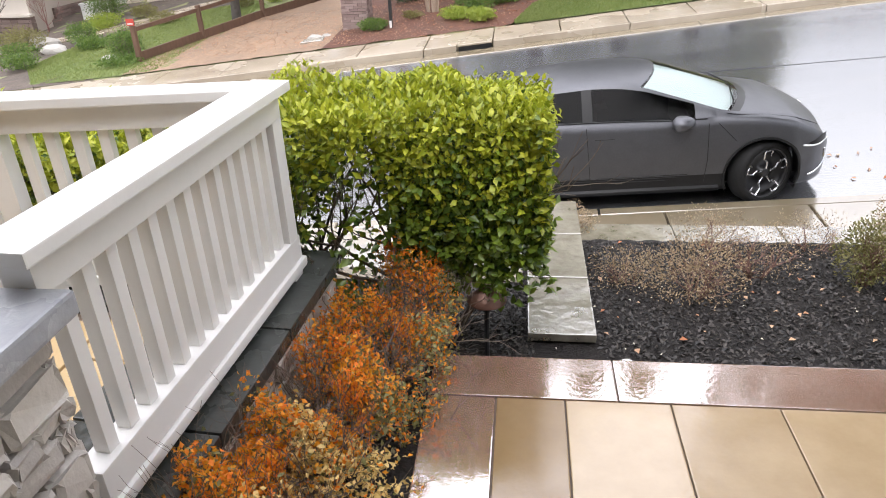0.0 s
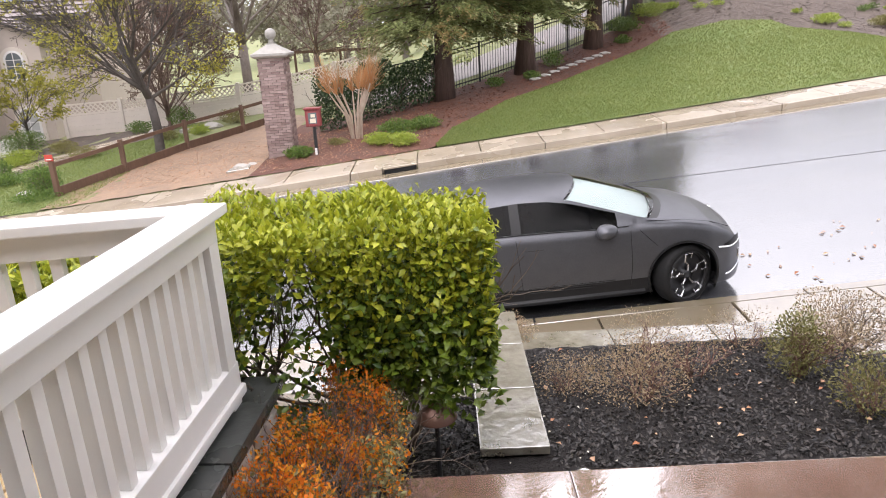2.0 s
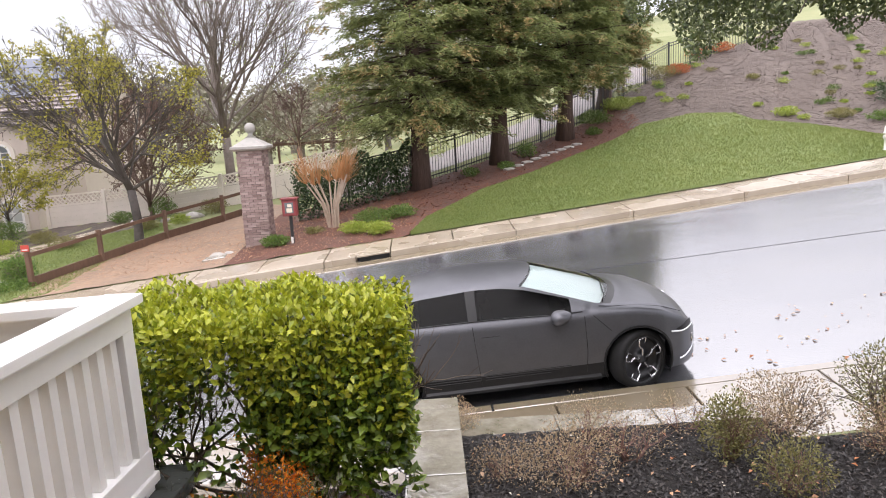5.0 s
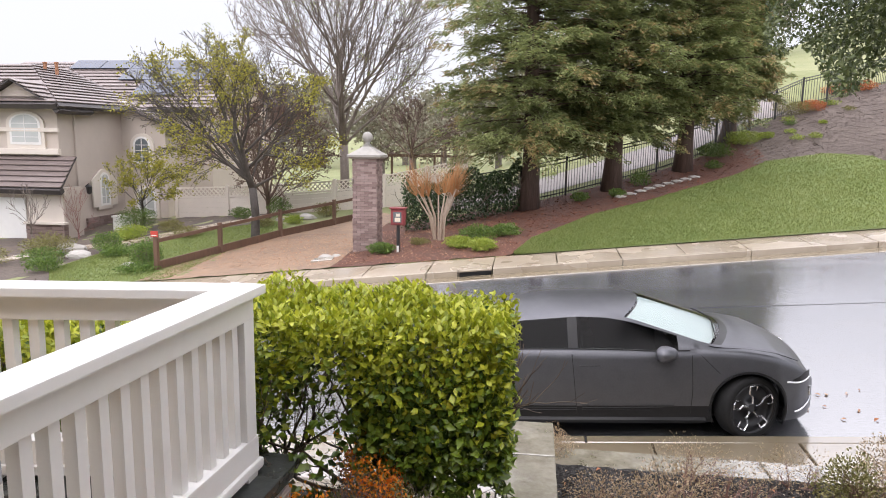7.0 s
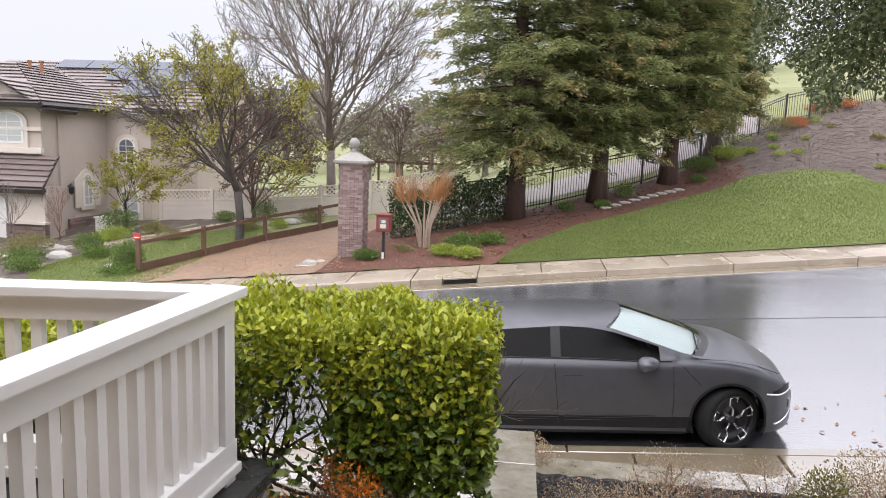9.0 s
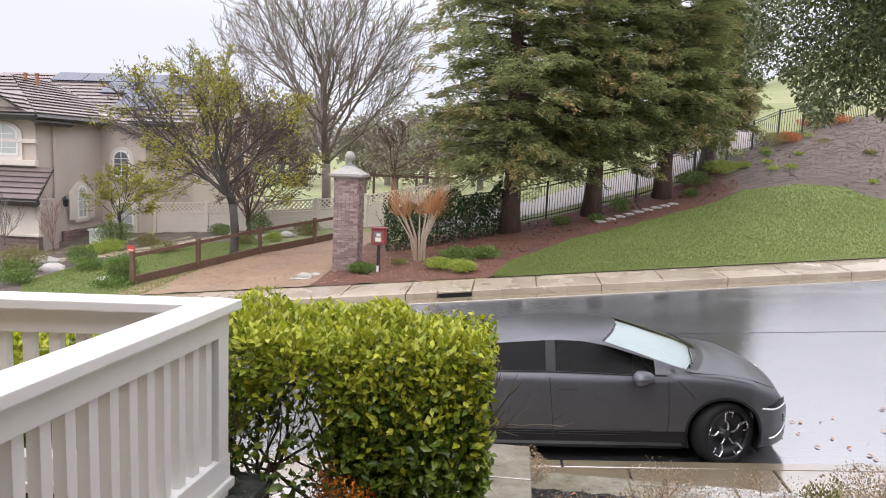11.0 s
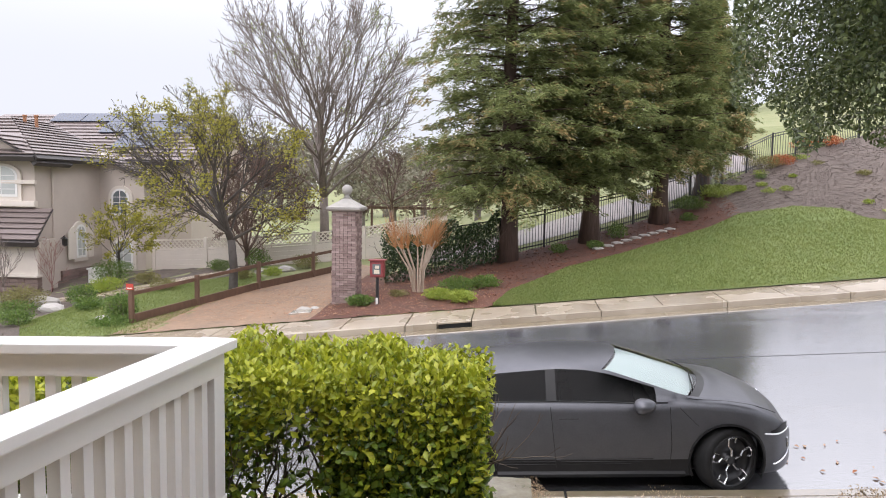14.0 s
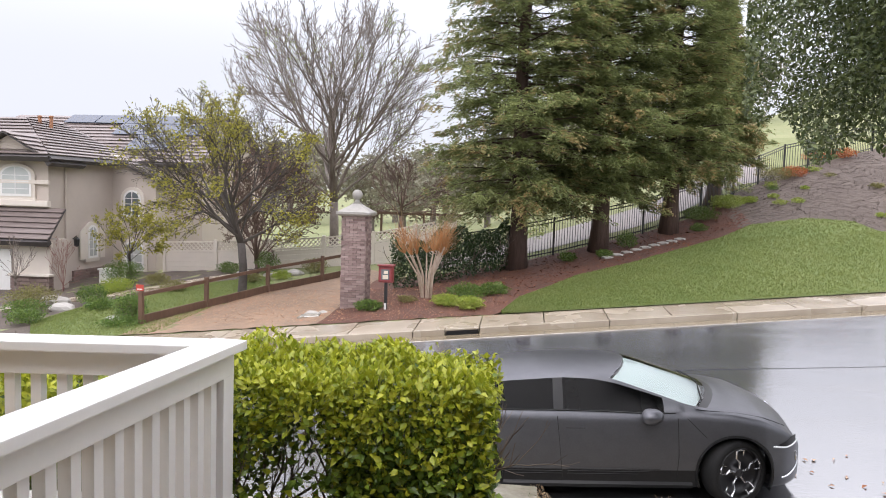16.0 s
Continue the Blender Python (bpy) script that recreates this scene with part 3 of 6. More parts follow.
tinted = glass_mat("tinted_glass", (0.10, 0.11, 0.115), 0.02, 1.22)
clear_glass = glass_mat("clear_glass", (0.85, 0.90, 0.88))

CAR = Matrix.Translation((3.2, 9.30, 0.015)) @ Matrix.Rotation(radians(-3.6), 4, "Y")


def curve_of(*rows):
    us, vs = zip(*sorted(rows))
    us, vs = np.array(us), np.array(vs)

    def f(u):
        a = [np.interp(u + k, us, vs) for k in (-0.08, -0.04, 0, 0.04, 0.08)]
        return float(0.1 * a[0] + 0.2 * a[1] + 0.4 * a[2] + 0.2 * a[3] + 0.1 * a[4])
    return f


top_z = curve_of((0.92, 0.58), (0.86, 0.72), (0.78, 0.81), (0.6, 0.925), (0.3, 1.03), (0, 1.075), (-0.2, 1.085), (-0.34, 1.115), (-0.8, 1.29), (-1.1, 1.40), (-1.35, 1.475), (-1.7, 1.505), (-2.1, 1.50), (-2.6, 1.44), (-3.1, 1.31), (-3.6, 1.13), (-3.9, 1.02), (-3.97, 0.9))
half_w = curve_of((0.92, 0.40), (0.86, 0.53), (0.78, 0.66), (0.6, 0.82), (0.3, 0.915), (0, 0.935), (-1, 0.93), (-2, 0.935), (-3, 0.93), (-3.5, 0.88), (-3.8, 0.78), (-3.97, 0.6))
belt_z = curve_of((0.92, 0.53), (0.78, 0.68), (0.6, 0.79), (0.3, 0.93), (0, 0.995), (-0.4, 1.02), (-1, 0.995), (-2, 1.015), (-3, 1.03), (-3.6, 1.0), (-3.97, 0.88))
rail_w = curve_of((0.92, 0.33), (0.6, 0.70), (0.3, 0.76), (0, 0.78), (-0.45, 0.80), (-0.6, 0.76), (-0.92, 0.69), (-1.24, 0.645), (-1.5, 0.625), (-1.83, 0.61), (-2.5, 0.60), (-3.1, 0.58), (-3.6, 0.62), (-3.97, 0.5))
rail_z = curve_of((0.92, 0.55), (0.6, 0.85), (0.3, 0.975), (0, 1.03), (-0.32, 1.055), (-0.5, 1.095), (-0.92, 1.23), (-1.24, 1.335), (-1.5, 1.385), (-1.83, 1.40), (-2.5, 1.35), (-3.1, 1.225), (-3.6, 1.085), (-3.97, 0.89))


def side_w(u, z):
    return half_w(u) - 0.035 * ((z - 0.60) / 0.38) ** 2


def nose(u):
    """The nose is shortened a little ahead of the axle."""
    return u if u < 0.3 else 0.3 + (u - 0.3) * 0.84


def section(u):
    """Half section from the middle of the roof to the floor, as (half width, height)."""
    zt, zr, wr, zb = top_z(u), rail_z(u), rail_w(u), belt_z(u)
    p = [(s * wr, zt - (zt - zr) * s ** 2.2) for s in (0, 0.25, 0.5, 0.75, 0.9, 1.0)]
    wb = side_w(u, zb) - 0.016
    for t in (0.10, 0.5, 0.90, 1.0):
        p.append((wr + (wb - wr) * t + 0.03 * math.sin(3.1416 * t) * (1 if u < -0.55 else 0.3), zr + (zb - zr) * t))
    zl = zb - 0.035
    low = 0.20
    for k in range(17):
        z = zl + (low - zl) * k / 16
        p.append((side_w(u, z), z))
    p += [(half_w(u) - 0.12, 0.17), (0.0, 0.17)]
    return p


def car():
    c = thing("car", CAR.translation, "dark matte grey electric sedan parked at the kerb, wet", "car")
    marks = [0.91, -0.27, -0.37, -1.30, -0.74, -1.83, -1.94, -2.72, -2.80, -3.10, -3.0, -3.58, -3.97]
    us = sorted(set([round(u, 3) for u in np.arange(0.91, -3.97, -0.03)] + marks), reverse=True)
    keep = [us[0]]
    for u in us[1:]:
        if keep[-1] - u > 0.012 or u in marks:
            keep.append(u)
    us = keep
    n = len(section(0.0))
    rows = [[section(u)[k] for k in range(n)] for u in us]
    faces = {"body": [], "windshield": [], "rear_window": [], "cowl": [], "window_f": [], "window_r": [], "window_q": [], "pillar": [], "sill": []}
    for i in range(len(us) - 1):
        um = (us[i] + us[i + 1]) / 2
        for k in range(n - 1):
            name = "body"
            if 22 <= k < 27 and -2.56 < um < -0.38:
                name = "sill"
            elif k < 5 and -1.30 < um < -0.37:
                name = "windshield"
            elif k < 5 and -0.37 < um < -0.27:
                name = "cowl"
            elif k < 4 and -3.58 < um < -3.0:
                name = "rear_window"
            elif 6 <= k <= 7:
                if -1.83 < um < -0.74:
                    name = "window_f"
                elif -1.94 < um < -1.83 or -2.80 < um < -2.72:
                    name = "pillar"
                elif -2.72 < um < -1.94:
                    name = "window_r"
                elif -3.10 < um < -2.80:
                    name = "window_q"
            faces[name].append((i, k))
    arch = 0.405

    def build(name, cells, sides, material, parent, label="", thick=0.0, lift=0.0):
        bm = bmesh.new()
        for sgn in sides:
            vs = {}

            def vert(i, k):
                if (i, k) not in vs:
                    w, z = rows[i][k]
                    u = us[i]
                    for ax in (0.0, -2.95):
                        r = math.hypot(u - ax, z - 0.36)
                        if k > 9 and k < n - 2 and r < arch:
                            q = arch / max(r, 1e-4)
                            u, z = ax + (u - ax) * q, 0.36 + (z - 0.36) * q
                            w = side_w(u, z)
                    if k < 6:
                        bow = min(max((0.25 - u) / 0.55, 0), 1) * min(max((u + 2.1) / 0.8, 0), 1)
                        u += 0.23 * bow * (1 - (w / rail_w(us[i])) ** 2)
                    vs[(i, k)] = bm.verts.new(CAR @ Vector((nose(u), sgn * w, z + lift)))
                return vs[(i, k)]
            for i, k in cells:
                if k > 9:
                    inside = [min(math.hypot(us[a] - ax, rows[a][b][1] - 0.36) for ax in (0.0, -2.95)) < arch for a in (i, i + 1) for b in (k, k + 1)]
                    if all(inside):
                        continue
                q = (vert(i, k), vert(i + 1, k), vert(i + 1, k + 1), vert(i, k + 1))
                if len({v.co.to_tuple(5) for v in q}) < 4:
                    continue
                bm.faces.new(q if sgn < 0 else q[::-1])
        bmesh.ops.remove_doubles(bm, verts=bm.verts, dist=0.0005)
        bmesh.ops.recalc_face_normals(bm, faces=bm.faces)
        return part(name, bm, material, parent, label, True)

    body = build("body", faces["body"], (-1, 1), car_paint, c, "satin dark grey painted body")
    for g, label in (("windshield", "sloping windshield"), ("rear_window", "rear window")):
        ob = build(g, faces[g], (-1, 1), clear_glass, c, label)
        ob.visible_shadow = False
    for sgn in (-1, 1):
        for lo, hi in ((-1.95, -1.8), (-2.81, -2.7)):
            build("pillar_trim", [f for f in faces["pillar"] if lo < us[f[0]] < hi], (sgn,), black_plastic, c)
        build("sill", faces["sill"], (sgn,), black_plastic, c)
    build("cowl", faces["cowl"], (-1, 1), black_plastic, c)
    for g in ("window_f", "window_r", "window_q"):
        for sgn in (-1, 1):
            build("side_window", faces[g], (sgn,), tinted, c, "dark tinted side window").visible_shadow = False
    bm = bmesh.new()
    grid = []
    for u in np.linspace(-0.40, -1.28, 10):
        grid.append([bm.verts.new(CAR @ Vector((u + 0.22 * (1 - s * s), s * rail_w(u) * 0.97, top_z(u) - (top_z(u) - rail_z(u)) * abs(s) ** 2.2 * 0.9 - 0.035))) for s in np.linspace(-1, 1, 9)])
    for a, b in zip(grid, grid[1:]):
        for k in range(8):
            bm.faces.new((a[k], a[k + 1], b[k + 1], b[k]))
    part("sunshade", bm, shade_mat, c, "assumed sunshade, its pale colour standing in for sky reflection", True)
    for u, y in ((-1.55, -0.36), (-1.55, 0.36), (-2.45, -0.36), (-2.45, 0.36)):
        bm = bmesh.new()
        box(bm, (u - 0.12, y - 0.24, 0.45), (u + 0.40, y + 0.24, 0.62), 0.05, CAR)
        box(bm, (u - 0.22, y - 0.23, 0.55), (u - 0.08, y + 0.23, 1.12), 0.05, CAR @ Matrix.Translation((0, 0, 0)))
        box(bm, (u - 0.24, y - 0.12, 1.14), (u - 0.14, y + 0.12, 1.28), 0.03, CAR)
        part("seat", bm, seat_mat, c)
    part("floor_pan", boxed((-3.6, -0.72, 0.20), (0.55, 0.72, 0.30), 0.02, CAR), black_plastic, c)
    part("dashboard", boxed((-0.75, -0.7, 0.6), (-0.45, 0.7, 0.98), 0.05, CAR), black_plastic, c)

    def on_side(u, z, out=0.004, sgn=-1):
        return CAR @ Vector((nose(u), sgn * (side_w(u, z) + out), z))

    def line(name, pts, r, material, parent=body, sides=5):
        bm = bmesh.new()
        tube(bm, pts, [r] * len(pts), sides)
        return part(name, bm, material, parent)

    for sgn in (-1, 1):
        line("door_seam", [on_side(-0.60 - 0.10 * max(0, 0.55 - z) ** 1.0, z, 0, sgn) for z in np.linspace(0.97, 0.30, 12)], 0.004, black_plastic)
        line("door_seam", [on_side(-1.90 + 0.06 * (1 - z), z, 0, sgn) for z in np.linspace(0.99, 0.30, 12)], 0.004, black_plastic)
        line("hood_seam", [CAR @ Vector((u, sgn * (rail_w(u) + 0.03 + 0.02), rail_z(u) - 0.018)) for u in np.linspace(-0.42, 0.55, 14)], 0.004, black_plastic)
        line("fender_seam", [on_side(-0.50 + 0.19 * t, belt_z(-0.5) - 0.05 - 0.20 * t, 0, sgn) for t in np.linspace(0, 1, 6)], 0.0035, black_plastic)
        line("belt_trim", [CAR @ Vector((u, sgn * (section(u)[8][0] + 0.012), section(u)[8][1] - 0.004)) for u in np.linspace(-0.62, -3.1, 30)], 0.007, black_plastic)
        for z in (0.345, 0.375, 0.405):
            line("sill_rib", [on_side(u, z, 0.003, sgn) for u in np.linspace(-2.5, -1.86, 10)], 0.0045, black_plastic)
            line("sill_rib", [on_side(u, z, 0.003, sgn) for u in np.linspace(-1.80, -0.80 - (0.405 - z) * 4, 10)], 0.0045, black_plastic)
        line("sill_trim", [on_side(u, 0.225, 0.0, sgn) for u in np.linspace(-2.52, -0.46, 20)], 0.035, black_plastic)
        for u in (-1.70, -2.62):
            line("door_handle", [on_side(a, 0.86, 0.001, sgn) for a in np.linspace(u - 0.11, u + 0.11, 5)], 0.0035, black_plastic)
        for ax in (0.0, -2.95):
            pts = []
            for a in np.linspace(radians(-22), radians(202), 34):
                u, z = ax + 0.415 * math.cos(a), 0.36 + 0.415 * math.sin(a)
                pts.append(on_side(u, z, 0.0, sgn))
            line("arch_trim", pts, 0.017, black_plastic)
            bm = bmesh.new()
            ring = []
            for a in np.linspace(radians(-30), radians(210), 26):
                u, z = ax + 0.425 * math.cos(a), 0.36 + 0.425 * math.sin(a)
                ring.append([bm.verts.new(CAR @ Vector((u, sgn * w, z))) for w in (side_w(u, max(z, 0.2)) - 0.01, 0.55)])
            for p, q in zip(ring, ring[1:]):
                bm.faces.new((p[0], q[0], q[1], p[1]))
            part("arch_liner", bm, black_plastic, body)
        # mirror
        mm = CAR @ Matrix.Translation((-0.93, sgn * 1.02, 1.02))
        bm = bmesh.new()
        bmesh.ops.create_uvsphere(bm, u_segments=16, v_segments=10, radius=1.0)
        for v in bm.verts:
            v.co = mm @ Vector((v.co.x * (0.16 if v.co.x > 0 else 0.08), v.co.y * 0.12, v.co.z * 0.085 + 0.01 * v.co.x))
        mirror = part("mirror", bm, car_paint, c, "door mirror", True)
        line("mirror_arm", [mm @ Vector((0.03, -sgn * 0.06, -0.03)), mm @ Vector((0.05, -sgn * 0.16, -0.06))], 0.022, black_plastic, mirror)
        # lights
        bm = bmesh.new()
        g = []
        for u in np.linspace(0.50, 0.79, 8):
            low = 0.655 - 0.018 * math.sin((u - 0.5) / 0.34 * 3.1416)
            g.append([bm.verts.new(on_side(u, zz, 0.006, sgn)) for zz in np.linspace(min(0.725, low + 0.02 + (u - 0.5) * 0.35), low, 4)])
        for a, b in zip(g, g[1:]):
            for k in range(3):
                bm.faces.new((a[k], a[k + 1], b[k + 1], b[k]))
        head = part("headlight", bm, black_plastic, c, "dark headlight with white light strip", True)
        line("light_strip", [on_side(u, 0.65 - 0.020 * math.sin((u - 0.46) / 0.4 * 3.1416) + 0.03 * max(0, u - 0.7), 0.008, sgn) for u in np.linspace(0.42, 0.80, 12)], 0.010, white_lens, head)
        line("bumper_strip", [on_side(u, 0.30 + 0.09 * t * t, 0.012, sgn) for t, u in zip(np.linspace(0, 1, 8), np.linspace(0.53, 0.84, 8))], 0.010, chrome, head)
        line("bumper_strip", [on_side(u, z, 0.012, sgn) for u, z in ((0.80, 0.42), (0.80, 0.47), (0.79, 0.53))], 0.010, chrome, head)
    bm = bmesh.new()
    lathe(bm, ((0.001, 0.0), (0.05, 0.0), (0.05, 0.006), (0.04, 0.01), (0.001, 0.011)), (0, 0, 0), 18)
    em = CAR @ Matrix.Translation((nose(0.66), 0.0, top_z(0.66) + 0.002)) @ Matrix.Rotation(radians(38), 4, "Y") @ Matrix.Diagonal((0.7, 1.25, 1, 1))
    for v in bm.verts:
        v.co = em @ v.co
    part("badge", bm, chrome, c, "silver oval badge", True)
    for y0 in (-0.38, 0.30):
        line("wiper", [CAR @ Vector((-0.20 - 0.16 * abs(y0 + t), y0 + t, top_z(-0.36) + 0.03 - 0.06 * abs(y0 + t) ** 2)) for t in np.linspace(-0.35, 0.3, 6)], 0.008, black_plastic, c)
    # wheels
    for ax in (0.0, -2.95):
        for sgn in (-1, 1):
            steer = radians(24) if ax == 0.0 else 0.0
            wm_ = CAR @ Matrix.Translation((ax, sgn * 0.80, 0.36)) @ Matrix.Rotation(steer, 4, "Z") @ Matrix.Rotation(radians(90) * (1 if sgn < 0 else -1), 4, "X") @ Matrix.Rotation(0.25, 4, "Z")
            wheel = thing("wheel", wm_.translation, "", "")
            for key in ("label", "category"):
                if key in wheel:
                    del wheel[key]
            bm = bmesh.new()
            lathe(bm, ((0.282, -0.115), (0.315, -0.122), (0.345, -0.112), (0.36, -0.08), (0.362, 0.0), (0.36, 0.08), (0.345, 0.112), (0.315, 0.122), (0.282, 0.115), (0.278, 0.06), (0.278, -0.10)), (0, 0, 0), 48)
            for v in bm.verts:
                v.co = wm_ @ v.co
            tyre = part("wheel", bm, rubber, c, "wet tyre on a five-spoke alloy rim", True)
            bpy.data.objects.remove(wheel)
            bm = bmesh.new()
            lathe(bm, ((0.277, -0.10), (0.282, 0.116), (0.272, 0.118), (0.260, 0.07), (0.255, 0.02), (0.06, 0.03), (0.055, 0.085), (0.03, 0.092), (0.001, 0.092)), (0, 0, 0), 40)
            for v in bm.verts:
                v.co = wm_ @ v.co
            part("rim", bm, dark_alloy, tyre, "", True)
            for k in range(5):
                a = 6.2832 * k / 5
                bm = bmesh.new()
                pts = [wm_ @ Vector((r * math.cos(a + da), r * math.sin(a + da), h_)) for r, da, h_ in ((0.05, 0.0, 0.09), (0.13, 0.03, 0.095), (0.175, 0.30, 0.10), (0.263, 0.24, 0.11), (0.266, 0.05, 0.112), (0.263, -0.14, 0.11), (0.20, -0.17, 0.10))]
                tube(bm, pts, [0.013, 0.013, 0.012, 0.012, 0.012, 0.012, 0.009], 4)
                part("spoke", bm, alloy, tyre)
    return c


car()

# ---- the far house ----
stucco = mat("taupe_stucco", (0.52, 0.45, 0.395), (0.46, 0.40, 0.35), rough=0.85, scale=1.5, bump=0.004, bscale=40)
stucco_light = mat("cream_trim", (0.66, 0.60, 0.53), (0.60, 0.54, 0.48), rough=0.7, scale=4)
roof_tile = mat("brown_grey_roof_tile", (0.13, 0.10, 0.09), (0.24, 0.20, 0.19), rough=0.45, scale=3, obj=0.5, bump=0.01)
fascia_mat = mat("dark_fascia", (0.05, 0.045, 0.045), (0.07, 0.06, 0.06), rough=0.5, scale=5)
base_stone = mat("brown_base_stone", (0.13, 0.09, 0.08), (0.22, 0.16, 0.14), rough=0.8, scale=7, bump=0.01, obj=0.5)
solar_mat = mat("solar_glass", (0.03, 0.04, 0.07), (0.05, 0.065, 0.10), rough=0.22, scale=2, spec=0.4)
pane_mat = mat("dark_pane", (0.10, 0.12, 0.13), (0.16, 0.18, 0.19), rough=0.06, scale=1, spec=0.7)
curtain_pane = mat("curtained_pane", (0.50, 0.52, 0.50), (0.40, 0.42, 0.41), rough=0.1, scale=2, spec=0.7)


def quad_plate(bm, a, b, c, d, thick):
    """A plate over four corners, thick downwards along its normal."""
    a, b, c, d = (Vector(p) for p in (a, b, c, d))
    nrm = (b - a).cross(d - a).normalized()
    t = [bm.verts.new(p) for p in (a, b, c, d)]
    u = [bm.verts.new(p - nrm * thick) for p in (a, b, c, d)]
    bm.faces.new(t)
    bm.faces.new(u[::-1])
    for k in range(4):
        bm.faces.new((t[k], u[k], u[(k + 1) % 4], t[(k + 1) % 4]))


def roof_plane(house, a, b, c, d, courses):
    """Tile courses from the eave a-b to the ridge d-c, each lapping the one below."""
    a, b, c, d = (Vector(p) for p in (a, b, c, d))
    nrm = (b - a).cross(d - a).normalized()
    bm = bmesh.new()
    quad_plate(bm, a, b, c, d, 0.04)
    roof = part("roof", bm, fascia_mat, house, "brown-grey concrete tile roof, wet")
    for k in range(courses):
        t0, t1 = k / courses, (k + 1.12) / courses
        bm = bmesh.new()
        quad_plate(bm, a.lerp(d, t0) + nrm * 0.09, b.lerp(c, t0) + nrm * 0.09, b.lerp(c, min(t1, 1)) + nrm * 0.03, a.lerp(d, min(t1, 1)) + nrm * 0.03, 0.025)
        part("tile_course", bm, roof_tile, roof)
    bm = bmesh.new()
    tube(bm, [a - nrm * 0.08, b - nrm * 0.08], [0.14, 0.14], 4)
    part("fascia", bm, fascia_mat, roof)
    return roof


def arch_window(house, m, w, h, rise, panes, shutter=False, trim=0.14):
    """An arched window in the plane of m (x along the wall, y out of it), sill at the origin."""
    def arch(ww, hh, rr, y, k=12):
        return [(-ww / 2, y, 0), (ww / 2, y, 0)] + [(ww / 2 * math.cos(a), y, hh + rr * math.sin(a)) for a in np.linspace(0, 3.1416, k)]
    win = None
    for name, grow, y0, y1, material in (("window", trim, 0.0, 0.09, stucco_light), ("frame", 0.0, 0.09, 0.11, white_paint), ("pane", -0.09, 0.11, 0.118, panes)):
        bm = bmesh.new()
        s = 1 + 2 * grow / w
        pts = arch(w + 2 * grow, h, rise * s, y1)
        lo = arch(w + 2 * grow, h, rise * s, y0)
        f = [bm.verts.new(m @ Vector((p[0], p[1], p[2] - (grow if p[2] == 0 else 0)))) for p in pts]
        g = [bm.verts.new(m @ Vector((p[0], p[1], p[2] - (grow if p[2] == 0 else 0)))) for p in lo]
        bm.faces.new(f)
        for k in range(len(f)):
            bm.faces.new((f[k], g[k], g[(k + 1) % len(f)], f[(k + 1) % len(f)]))
        bmesh.ops.recalc_face_normals(bm, faces=bm.faces)
        ob = part(name, bm, material, house if win is None else win)
        win = win or ob
    bm = bmesh.new()
    box(bm, (-0.015, 0.118, 0.09), (0.015, 0.128, h + rise * 0.85), 0, m)
    for z in (h * 0.36, h * 0.70, h):
        box(bm, (-w / 2 + 0.08, 0.118, z - 0.012), (w / 2 - 0.08, 0.126, z + 0.012), 0, m)
    part("muntin", bm, white_paint, win)
    if shutter:
        for s in (-1, 1):
            bm = bmesh.new()
            x = s * (w / 2 + trim + 0.19)
            vs = [bm.verts.new(m @ Vector(p)) for p in ((x - 0.17, 0.06, -0.02), (x + 0.17, 0.06, -0.02), (x + 0.17, 0.06, h + (0.02 if s > 0 else 0.26)), (x - 0.17, 0.06, h + (0.26 if s > 0 else 0.02)))]
            r = bmesh.ops.extrude_face_region(bm, geom=[bm.faces.new(vs)])
            for v in r["geom"]:
                if isinstance(v, bmesh.types.BMVert):
                    v.co += m.to_3x3() @ Vector((0, 0.05, 0))
            bmesh.ops.recalc_face_normals(bm, faces=bm.faces)
            sh = part("shutter", bm, stucco_light, win)
    return win


